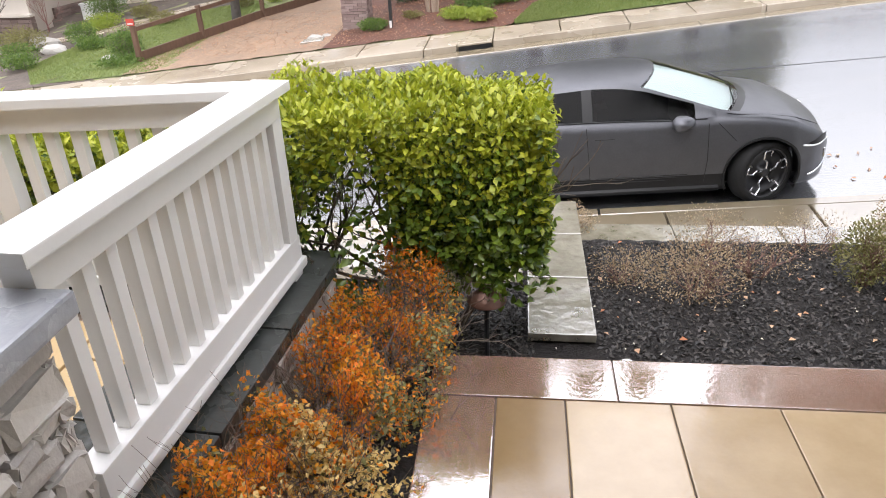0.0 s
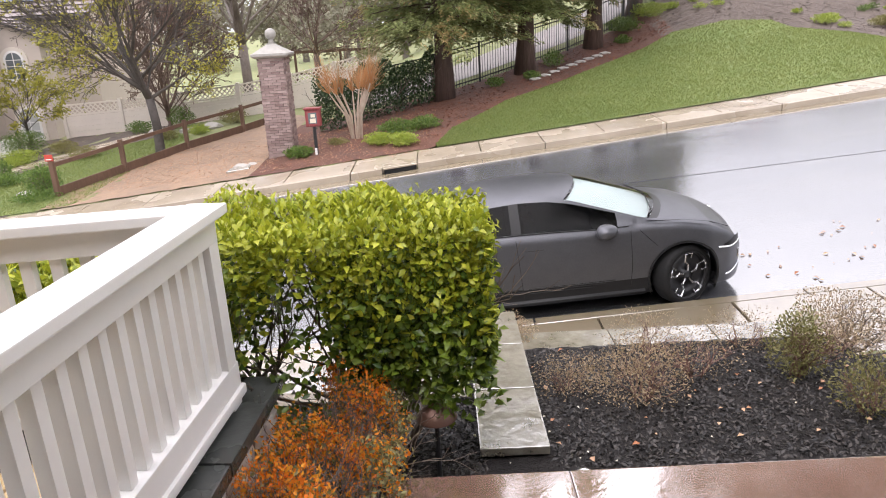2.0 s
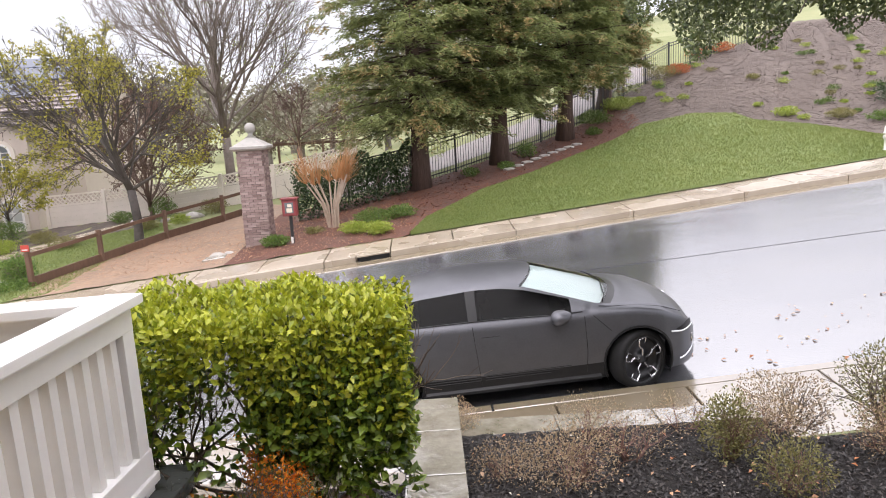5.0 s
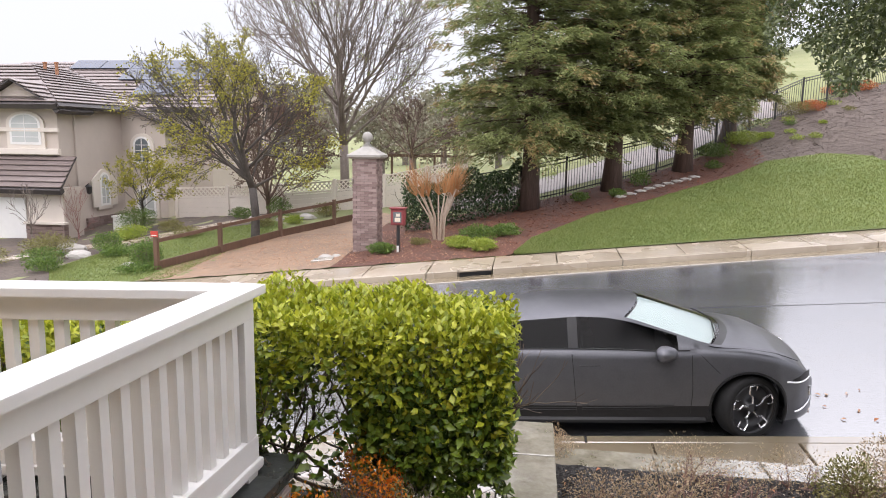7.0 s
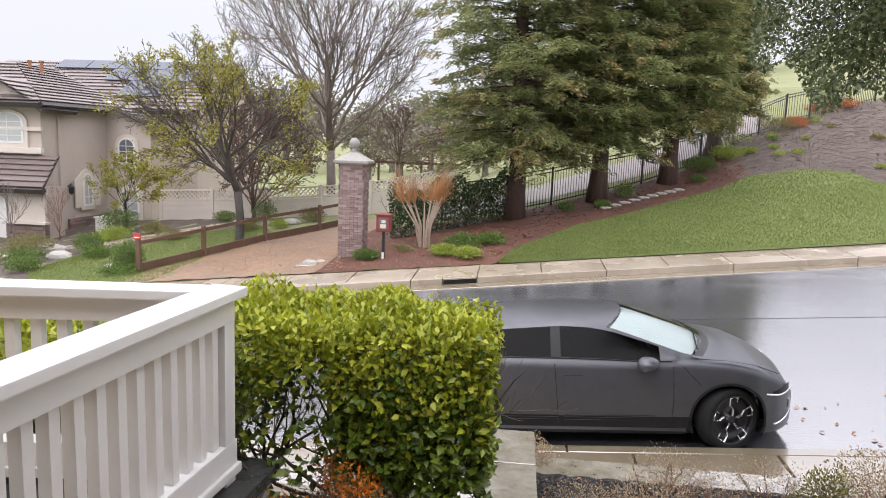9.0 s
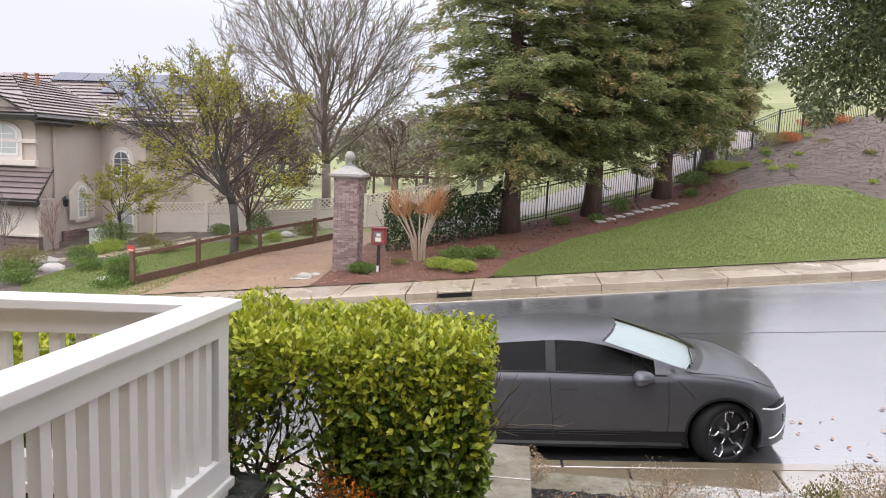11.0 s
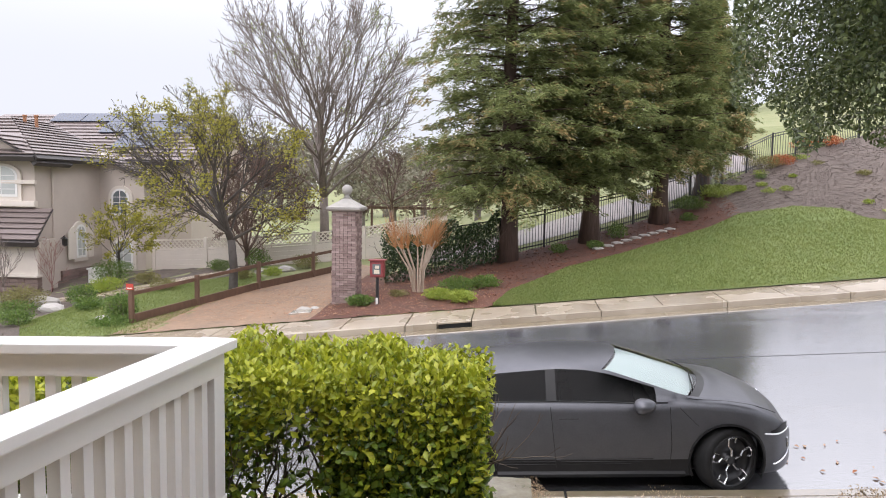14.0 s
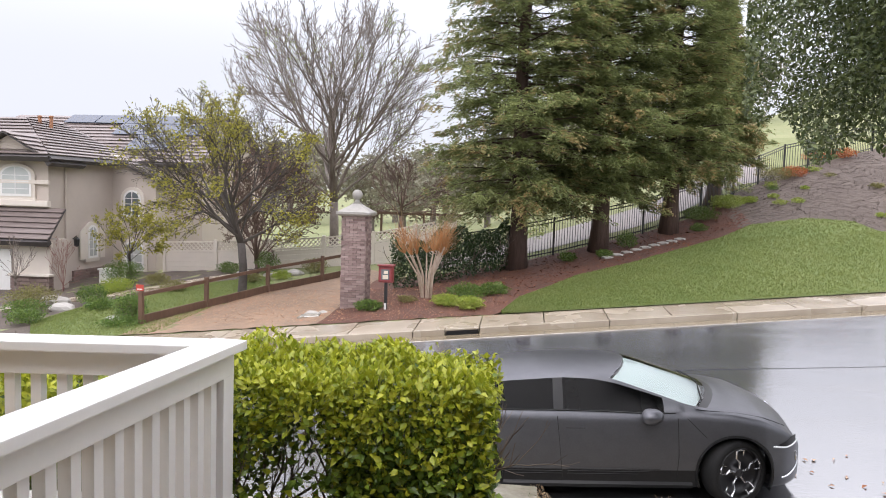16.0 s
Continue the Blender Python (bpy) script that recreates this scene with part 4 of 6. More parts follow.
def far_house():
    h = thing("house", (-18, 28, -0.4), "taupe stucco two-storey house with tile roof and solar panels", "house")
    part("wall", boxed((-26, 24.6, -1.6), (-16.8, 29.6, 4.40)), stucco, h)
    part("wall", boxed((-17.0, 28.62, -1.6), (-14.82, 29.5, 3.70)), stucco, h)
    bm = bmesh.new()
    vs = [bm.verts.new(p) for p in ((-16.9, 28.62, 3.7), (-14.82, 28.62, 3.7), (-16.9, 28.62, 4.75))]
    r = bmesh.ops.extrude_face_region(bm, geom=[bm.faces.new(vs)])
    for v in r["geom"]:
        if isinstance(v, bmesh.types.BMVert):
            v.co.y += 0.85
    bmesh.ops.recalc_face_normals(bm, faces=bm.faces)
    part("gable_wall", bm, stucco, h)
    part("wall", boxed((-27, 32.4, -1.6), (-14.6, 40.0, 4.7)), stucco, h)
    bm = bmesh.new()
    vs = [bm.verts.new(p) for p in ((-14.6, 32.4, 4.7), (-14.6, 40.0, 4.7), (-14.6, 36.2, 7.0))]
    r = bmesh.ops.extrude_face_region(bm, geom=[bm.faces.new(vs)])
    for v in r["geom"]:
        if isinstance(v, bmesh.types.BMVert):
            v.co.x -= 0.3
    bmesh.ops.recalc_face_normals(bm, faces=bm.faces)
    part("gable_wall", bm, stucco, h)
    # roofs
    roof_plane(h, (-26, 24.1, 4.38), (-16.4, 24.1, 4.38), (-20.3, 28.0, 6.15), (-26, 28.0, 6.15), 11)
    roof_plane(h, (-16.4, 24.1, 4.38), (-16.4, 28.34, 4.42), (-20.3, 28.34, 6.15), (-20.3, 28.0, 6.15), 13)
    roof_plane(h, (-14.5, 28.35, 3.62), (-14.5, 29.6, 3.62), (-20.3, 30.3, 6.15), (-20.3, 28.35, 6.15), 19)
    roof_plane(h, (-27, 31.8, 4.55), (-14.2, 31.8, 4.55), (-14.2, 36.2, 7.15), (-27, 36.2, 7.15), 14)
    roof_plane(h, (-14.2, 40.6, 4.55), (-27, 40.6, 4.55), (-27, 36.2, 7.15), (-14.2, 36.2, 7.15), 6)
    bm = bmesh.new()
    vs = [bm.verts.new(p) for p in ((-19.75, 24.45, 4.3), (-16.75, 24.45, 4.3), (-18.25, 24.45, 5.15))]
    r = bmesh.ops.extrude_face_region(bm, geom=[bm.faces.new(vs)])
    for v in r["geom"]:
        if isinstance(v, bmesh.types.BMVert):
            v.co.y += 1.6
    bmesh.ops.recalc_face_normals(bm, faces=bm.faces)
    part("gable_wall", bm, stucco, h)
    roof_plane(h, (-16.45, 24.15, 4.22), (-16.45, 26.2, 4.22), (-18.25, 26.2, 5.24), (-18.25, 24.15, 5.24), 6)
    roof_plane(h, (-20.05, 26.2, 4.22), (-20.05, 24.15, 4.22), (-18.25, 24.15, 5.24), (-18.25, 26.2, 5.24), 6)
    # solar panels on the back roof
    o, ux, uy = Vector((-27, 31.8, 4.55)), Vector((1, 0, 0)), Vector((0, 4.4, 2.6)).normalized()
    nn = ux.cross(uy)
    for x0, y0, w, hh in ((3.3, 4.05, 1.7, 0.95), (5.05, 4.05, 1.7, 0.95), (6.8, 4.05, 1.7, 0.95), (8.55, 4.05, 1.7, 0.95), (6.7, 2.75, 1.1, 1.25), (7.85, 2.75, 1.1, 1.25), (8.2, 1.1, 1.05, 1.6), (9.3, 1.1, 1.05, 1.6), (9.0, 2.75, 1.1, 1.25), (10.15, 2.75, 1.1, 1.25)):
        p = [o + ux * (x0 + a) + uy * (y0 + b) + nn * 0.16 for a, b in ((0, 0), (w, 0), (w, hh), (0, hh))]
        bm = bmesh.new()
        quad_plate(bm, *p, 0.04)
        part("solar_panel", bm, solar_mat, h, "blue-grey solar panel")
    for x, y in ((-19.3, 28.2), (-19.75, 28.1)):
        bm = bmesh.new()
        lathe(bm, ((0.07, 0.0), (0.07, 0.5), (0.09, 0.5), (0.09, 0.56), (0.001, 0.58)), (x, y, 5.7), 10)
        part("vent_pipe", bm, mat("terracotta", (0.36, 0.17, 0.09), rough=0.7), h)
    # garage wing
    part("wall", boxed((-26, 23.6, -1.6), (-16.0, 24.598, 1.36)), stucco, h)
    roof_plane(h, (-26, 23.1, 1.36), (-15.72, 23.1, 1.36), (-16.1, 24.58, 2.45), (-26, 24.58, 2.45), 6)
    part("cornice", boxed((-26, 23.48, 1.10), (-15.9, 23.598, 1.30), 0.02), stucco_light, h)
    part("pilaster", boxed((-17.35, 23.48, 0.10), (-15.96, 23.599, 1.10), 0.02), stucco_light, h)
    part("pier_cap", boxed((-17.45, 23.30, 0.06), (-15.86, 23.596, 0.14), 0.01), stucco_light, h)
    rr = random.Random(8)
    z = -1.1
    while z < 0.0:
        x = -17.4
        while x < -15.93:
            w = min(rr.uniform(0.2, 0.45), -15.88 - x)
            part("stone", boxed((x, 23.36, z), (x + w - 0.012, 23.597, min(z + 0.125, 0.055)), 0.01), base_stone, h)
            x += w
        z += 0.137
    part("garage_door", boxed((-20.5, 23.54, -1.1), (-17.5, 23.596, 0.98), 0.01), white_paint, h, "white garage door")
    # base stone of the side wall
    z = -0.95
    while z < -0.02:
        y = 25.9
        while y < 28.55:
            w = min(rr.uniform(0.22, 0.5), 28.6 - y)
            part("stone", boxed((-16.797, y, z), (-16.70, y + w - 0.012, z + 0.125), 0.01), base_stone, h)
            y += w
        z += 0.137
    part("door", boxed((-16.796, 24.85, -0.9), (-16.74, 25.6, 1.15), 0.01), mat("beige_door", (0.48, 0.41, 0.35), rough=0.5), h, "beige side door")
    bm = bmesh.new()
    lathe(bm, ((0.02, 0.0), (0.09, 0.05), (0.11, 0.3), (0.05, 0.36), (0.001, 0.4)), (-16.62, 25.95, 0.95), 8)
    tube(bm, [(-16.79, 25.95, 1.25), (-16.62, 25.95, 1.38)], [0.02, 0.02], 5)
    part("wall_lantern", bm, black_iron, h, "black wall lantern")
    east = lambda y, z: Matrix(((0, 1, 0, -16.8), (1, 0, 0, y), (0, 0, 1, z), (0, 0, 0, 1)))
    south = lambda x, yy, z: Matrix(((1, 0, 0, x), (0, -1, 0, yy), (0, 0, 1, z), (0, 0, 0, 1)))
    arch_window(h, east(27.1, 0.42), 0.62, 1.05, 0.30, curtain_pane, True)
    arch_window(h, south(-15.85, 28.62, 2.10), 0.78, 0.78, 0.36, pane_mat)
    arch_window(h, south(-18.05, 24.6, 2.88), 1.25, 0.78, 0.36, curtain_pane)
    arch_window(h, south(-15.75, 28.62, -0.2), 0.85, 1.0, 0.3, curtain_pane)
    part("sill_band", boxed((-26, 24.48, 3.35), (-16.72, 24.597, 3.5), 0.02), stucco_light, h)
    part("sill_band", boxed((-26, 24.40, 2.52), (-16.70, 24.596, 2.74), 0.03), stucco_light, h)
    bm = bmesh.new()
    lathe(bm, ((0.30, 0.0), (0.30, 0.05), (0.24, 0.05), (0.23, 0.02), (0.001, 0.02)), (-14.598, 36.2, 5.5), 16, Matrix.Rotation(radians(90), 4, "Y"))
    part("round_vent", bm, stucco_light, h)
    bm = bmesh.new()
    tube(bm, [(-16.74, 25.5, 4.25), (-16.74, 25.5, -0.8)], [0.04, 0.04], 6)
    part("downspout", bm, stucco, h)
    return h


far_house()
utility = thing("utility_box", (-14.9, 25.7, -0.5), "white metal utility box beside the house", "utility box")
part("body", boxed((-15.4, 25.5, -0.6), (-14.6, 26.0, 0.12), 0.02), white_paint, utility)
part("lid", boxed((-15.44, 25.46, 0.123), (-14.56, 26.04, 0.19), 0.02), white_paint, utility)


# ---- gate pillar, mailbox, hydrant ----
def gate_pillar():
    x0, x1, y0, y1, zb, zt = -4.18, -3.50, 19.27, 19.95, 0.0, 2.72
    p = thing("gate_pillar", (-3.84, 19.6, 0.1), "tall brown brick pillar with stone cap and ball finial", "pillar")
    part("core", boxed((x0 + 0.03, y0 + 0.03, zb), (x1 - 0.03, y1 - 0.03, zt)), mortar, p)
    rr = random.Random(3)
    course = 0.068
    n = int((zt - zb) / course)
    for k in range(n):
        z = zb + k * course
        for face in range(4):
            pos = 0.0 if k % 2 else -0.11
            while pos < 0.68:
                a, b = max(pos, 0.0), min(pos + 0.22, 0.68)
                if b - a > 0.03:
                    o = rr.choice((0.0, 0.004, 0.009, 0.014))
                    if face == 0:
                        lo, hi = (x0 + a, y0 - o, z), (x0 + b - 0.008, y0 + 0.035, z + course - 0.008)
                    elif face == 1:
                        lo, hi = (x1 - 0.035, y0 + a, z), (x1 + o, y0 + b - 0.008, z + course - 0.008)
                    elif face == 2:
                        lo, hi = (x0 + a, y1 - 0.035, z), (x0 + b - 0.008, y1 + o, z + course - 0.008)
                    else:
                        lo, hi = (x0 - o, y0 + a, z), (x0 + 0.035, y0 + b - 0.008, z + course - 0.008)
                    part("brick", boxed(lo, hi), brick_mat, p)
                pos += 0.22
    bm = bmesh.new()
    cx, cy = -3.84, 19.61
    rows = ((0.40, 0.0), (0.47, 0.05), (0.47, 0.11), (0.42, 0.13), (0.20, 0.27), (0.11, 0.33), (0.11, 0.36))
    rings = [[bm.verts.new((cx + sx * r, cy + sy * r, zt + z)) for sx, sy in ((-1, -1), (1, -1), (1, 1), (-1, 1))] for r, z in rows]
    for a, b in zip(rings, rings[1:]):
        for k in range(4):
            bm.faces.new((a[k], a[(k + 1) % 4], b[(k + 1) % 4], b[k]))
    bm.faces.new(rings[-1])
    bm.faces.new(rings[0][::-1])
    part("cap", bm, cast_stone, p, "grey cast stone cap")
    bm = bmesh.new()
    lathe(bm, [(0.11, 0), (0.06, 0.05), (0.06, 0.09)] + [(0.145 * math.sin(a) + 0.001, 0.225 - 0.145 * math.cos(a)) for a in np.linspace(0.42, 3.1416, 10)], (cx, cy, zt + 0.36), 18)
    part("ball_finial", bm, cast_stone, p, "grey stone ball", True)


gate_pillar()


def info_box():
    red = mat("dull_red_paint", (0.26, 0.05, 0.05), (0.20, 0.04, 0.045), rough=0.4, scale=8)
    x, y, z = -2.84, 18.95, float(land(-2.84, 18.95))
    m = thing("library_box", (x, y, z), "dull red post-mounted box with pale contents behind glass", "box on post")
    bm = bmesh.new()
    tube(bm, [(x, y, z - 0.1), (x, y, z + 0.76)], [0.045, 0.045], 8)
    part("post", bm, black_iron, m)
    part("body", boxed((x - 0.19, y - 0.10, z + 0.76), (x + 0.19, y + 0.14, z + 1.20), 0.01), red, m)
    door = part("door", boxed((x - 0.16, y - 0.125, z + 0.79), (x + 0.16, y - 0.104, z + 1.16), 0.005), red, m)
    part("window", boxed((x - 0.11, y - 0.131, z + 0.84), (x + 0.11, y - 0.127, z + 1.12)), pane_mat, door)
    for a, b, c, d in ((-0.07, 0.86, 0.08, 0.97), (-0.04, 1.0, 0.07, 1.08)):
        part("sheet", boxed((x + a, y - 0.136, z + b), (x + c, y - 0.133, z + d)), pale_bit, door)
    part("lid", boxed((x - 0.22, y - 0.15, z + 1.203), (x + 0.22, y + 0.18, z + 1.235), 0.006), red, m)
    part("marker", boxed((x - 0.03, y - 0.075, z + 0.02), (x + 0.03, y - 0.052, z + 0.20), 0.004), white_paint, m)


info_box()


def hydrant():
    x, y = 14.78, 21.5
    z = float(land(x, y))
    h = thing("fire_hydrant", (x, y, z), "short white painted fire hydrant on the lawn edge", "hydrant")
    bm = bmesh.new()
    lathe(bm, ((0.17, 0), (0.17, 0.04), (0.12, 0.05), (0.12, 0.50), (0.16, 0.51), (0.16, 0.55), (0.13, 0.56), (0.13, 0.70), (0.11, 0.74), (0.001, 0.75)), (x, y, z), 16)
    part("barrel", bm, white_paint, h, "", True)
    for d in ((-1, 0), (1, 0), (0, -1)):
        bm = bmesh.new()
        tube(bm, [(x + 0.1 * d[0], y + 0.1 * d[1], z + 0.42), (x + 0.16 * d[0], y + 0.16 * d[1], z + 0.42)], [0.055, 0.055], 10)
        part("outlet", bm, white_paint, h)


hydrant()


# ---- fences ----
def rail_fence():
    """Brown post-and-rail fence with wire mesh along the trail."""
    pts = [(-9.12, 17.72), (-8.34, 19.85), (-7.44, 22.35), (-6.24, 24.45), (-5.2, 26.6)]
    f = thing("trail_fence", (-8, 20, 0), "brown wooden post and rail fence beside the trail", "fence")
    tops = []
    for i, (x, y) in enumerate(pts):
        z = float(land(x, y))
        hgt = 1.0 if i == 0 else 0.92
        part("post", boxed((x - 0.055, y - 0.055, z - 0.2), (x + 0.055, y + 0.055, z + hgt), 0.006), wood_rail, f)
        tops.append(Vector((x, y, z)))
    for a, b in zip(tops, tops[1:]):
        for z0, w, hh in ((0.80, 0.022, 0.05), (0.12, 0.025, 0.13)):
            bm = bmesh.new()
            d = (b - a).normalized()
            sd = Vector((d.y, -d.x, 0)).normalized() * w
            vs = []
            for p in (a + d * 0.06, b - d * 0.06):
                vs += [bm.verts.new(p + s * sd + Vector((0, 0, z0 + t * hh))) for s, t in ((-1, -1), (1, -1), (1, 1), (-1, 1))]
            bm.faces.new(vs[:4])
            bm.faces.new(vs[4:])
            for k in range(4):
                bm.faces.new((vs[k], vs[(k + 1) % 4], vs[4 + (k + 1) % 4], vs[4 + k]))
            bmesh.ops.recalc_face_normals(bm, faces=bm.faces)
            part("rail", bm, wood_rail, f)
    sign = thing("trail_sign", (-9.12, 17.64, 0.6), "small red sign with a white bar on a fence post", "sign")
    sgn = part("plate", boxed((-9.22, 17.645, 0.62), (-9.02, 17.66, 0.78), 0.004), mat("sign_red", (0.55, 0.07, 0.05), rough=0.4), sign)
    part("bar", boxed((-9.19, 17.641, 0.65), (-9.05, 17.644, 0.675)), white_paint, sgn)


rail_fence()


def vinyl_fence():
    pts = [(-14.3, 28.4), (-12.0, 28.35), (-9.7, 28.3), (-7.4, 28.5), (-5.4, 28.9), (-3.7, 29.3), (-2.1, 29.8)]
    tops = [1.12, 1.22, 1.36, 1.56, 1.80, 2.15, 2.50]
    f = thing("vinyl_fence", (-8, 28.4, 0), "cream vinyl privacy fence with lattice top", "fence")
    for (x, y), t in zip(pts, tops):
        part("post", boxed((x - 0.065, y - 0.065, t - 1.75), (x + 0.065, y + 0.065, t + 0.06), 0.01), vinyl, f)
    for (a, ta), (b, tb) in zip(zip(pts, tops), zip(pts[1:], tops[1:])):
        d = Vector((b[0] - a[0], b[1] - a[1], tb - ta))

        def strip(name, z0, z1, th, m=vinyl):
            bm = bmesh.new()
            s = Vector((d.y, -d.x, 0)).normalized() * th
            vs = []
            for t in (0.03, 0.97):
                p = Vector((a[0], a[1], ta)) + d * t
                vs += [bm.verts.new(p + k * s + Vector((0, 0, z))) for k, z in ((-1, z0), (1, z0), (1, z1), (-1, z1))]
            bm.faces.new(vs[:4])
            bm.faces.new(vs[4:])
            for k in range(4):
                bm.faces.new((vs[k], vs[(k + 1) % 4], vs[4 + (k + 1) % 4], vs[4 + k]))
            bmesh.ops.recalc_face_normals(bm, faces=bm.faces)
            return part(name, bm, m, f)
        strip("top_rail", -0.06, 0.0, 0.035)
        strip("mid_rail", -0.46, -0.38, 0.035)
        for k in range(6):
            strip("plank", -0.47 - 0.20 * (k + 1), -0.475 - 0.20 * k, 0.02)
        bm = bmesh.new()
        L = math.hypot(d.x, d.y)
        for k in range(int(L / 0.19) + 3):
            for s in (-1, 1):
                x0 = k * 0.19 - 0.12
                x1 = x0 + 0.32 * s
                q = []
                for xx, zz in ((x0, -0.38), (x1, -0.06)):
                    t = min(max(xx / L, 0.03), 0.97)
                    q.append(Vector((a[0], a[1], ta)) + d * t + Vector((0, -0.004 * s, zz)))
                if (q[1] - q[0]).length > 0.1:
                    tube(bm, q, [0.024, 0.024], 4, False)
        part("lattice", bm, vinyl, f)


vinyl_fence()


def iron_fence(name, pts, height, label, gap=0.11, level=False):
    f = thing(name, (pts[0][0], pts[0][1], float(land(*pts[0]))), label, "fence")
    for i, (x, y) in enumerate(pts):
        z = float(land(x, y))
        part("post", boxed((x - 0.035, y - 0.035, z - 0.1), (x + 0.035, y + 0.035, z + height + 0.06), 0.004), black_iron, f)
    for a, b in zip(pts, pts[1:]):
        pa, pb = Vector((*a, float(land(*a)))), Vector((*b, float(land(*b))))
        for z in (0.15, height - 0.12, height):
            bm = bmesh.new()
            tube(bm, [pa + Vector((0, 0, z)), pb + Vector((0, 0, z))], [0.02, 0.02], 4, False)
            part("rail", bm, black_iron, f)
        n = int((pb - pa).length / gap)
        for k in range(1, n):
            p = pa.lerp(pb, k / n)
            bm = bmesh.new()
            tube(bm, [p + Vector((0, 0, 0.06)), p + Vector((0, 0, height + 0.02))], [0.011, 0.009], 4)
            part("picket", bm, black_iron, f)


iron_fence("iron_fence", [(-1.9, 24.4), (0.30, 24.75), (1.85, 25.4), (3.5, 26.4), (5.25, 27.55), (7.85, 29.8), (9.6, 31.6)], 1.32, "black wrought iron picket fence behind the redwoods")
iron_fence("hill_fence", [(9.6, 31.7), (10.9, 32.6), (12.3, 33.6), (13.5, 34.1), (14.8, 35.0), (17.5, 36.9)], 1.25, "black iron fence climbing the mulched hill", 0.14)
brown = thing("meadow_fence", (-5, 34, 1), "dark brown wooden rail fence on the meadow", "fence")
for i in range(5):
    x = -7.2 + i * 1.05
    z = float(land(x, 34))
    part("post", boxed((x - 0.05, 33.95, z - 0.2), (x + 0.05, 34.05, 2.55), 0.005), wood_rail, brown)
part("rail", boxed((-8.0, 33.93, 2.45), (-2.2, 33.948, 2.57)), wood_rail, brown)
part("rail", boxed((-8.0, 33.93, 1.5), (-2.2, 33.948, 1.58)), wood_rail, brown)

# ---- lawns, beds and the trail beyond the street ----
LAWN_X = (0.3, 0.75, 2.45, 4.33, 6.56, 9.26, 11.5, 13.1, 14.85, 15.9, 16.7)
LAWN_Y = (18.35, 19.85, 22.1, 23.4, 25.45, 28.1, 28.67, 28.4, 26.0, 23.2, 21.5)
FENCE_X = (-5.0, -1.9, 0.30, 1.85, 3.5, 5.25, 7.85, 9.6)
FENCE_Y = (24.2, 24.4, 24.75, 25.4, 26.4, 27.55, 29.8, 31.6)
HILL_X = (8.8, 9.6, 10.9, 12.3, 13.5, 14.8, 17.5, 22, 48)
HILL_Y = (31.0, 31.8, 32.7, 33.7, 34.2, 35.1, 37.0, 41.0, 41.0)
lawn_top = lambda X: np.interp(X, LAWN_X, LAWN_Y)
fence_line = lambda X: np.interp(X, FENCE_X, FENCE_Y)


def strip(name, x0, x1, y0, y1, material, lift, label, category, nx=80, ny=24, rough=0.0):
    def warp(X, Y):
        return X, y0(X) + Y * (y1(X) - y0(X))
    ob = sheet(name, np.linspace(x0, x1, nx), np.linspace(0, 1, ny), lambda X, Y: land(X, Y) + rough * np.sin(X * 9 + 2 * np.sin(Y * 7)) * np.sin(Y * 11), material, lift=lift, warp=warp)
    return tagged(ob, label, category, kind="structure")


strip("lawn", 0.32, 16.65, lambda X: far_walk(X) - 0.03, lawn_top, lawn_mat, 0.03, "mown green lawn sloping down to the sidewalk", "lawn", 110, 40)
strip("mulch_strip", -4.35, 9.4, lambda X: np.where(X < 0.34, far_walk(X) + 0.01, lawn_top(X) - 0.02), lambda X: np.maximum(fence_line(X) + 0.15, lawn_top(X) + 0.2), redmulch, 0.02, "reddish bark mulch strip under the redwoods", "mulch", 100, 24, 0.02)
strip("hill", 8.8, 48, lambda X: np.where(X < 16.6, lawn_top(X) - 0.02, far_walk(X) + 0.01), lambda X: np.interp(X, HILL_X, HILL_Y), hill_mat, 0.018, "hillside covered in grey-brown bark mulch", "hillside", 120, 60, 0.025)
strip("gravel_path", -3, 12, lambda X: fence_line(X) + 1.3, lambda X: fence_line(X) + 4.6, mat("pale_path", (0.24, 0.205, 0.19), (0.15, 0.13, 0.12), rough=0.5, scale=3), 0.03, "pale wet path behind the iron fence", "path", 40, 8)
strip("trail", -8.95, -4.25, lambda X: far_walk(X) + 0.01, lambda X: np.interp(X, (-8.95, -8.4, -7.5, -6.3, -5.4, -4.25), (18.0, 19.6, 22.2, 24.3, 27.5, 26.0)), dirt, 0.025, "tan dirt trail with damp leaf litter", "trail", 50, 30, 0.012)
strip("house_lawn", -12.7, -8.0, lambda X: far_walk(X) + np.interp(X, (-12.7, -11.2, -9), (2.6, 0.3, 0.02)), lambda X: np.interp(X, (-12.7, -12.1, -11.0, -9.0, -8.0), (20.2, 22.0, 24.4, 26.0, 24.5)), lawn_mat, 0.02, "bright green front lawn of the far house", "lawn", 50, 30)
soil_bed = mat("garden_soil", (0.05, 0.038, 0.03), (0.13, 0.10, 0.08), rough=0.8, scale=5, bump=0.02, bscale=14)
strip("house_bed", -22, -9.6, lambda X: far_walk(X) + 0.02, lambda X: 28.4 + 0 * X, soil_bed, 0.008, "dark planting bed in front of the far house", "mulch", 30, 20, 0.02)


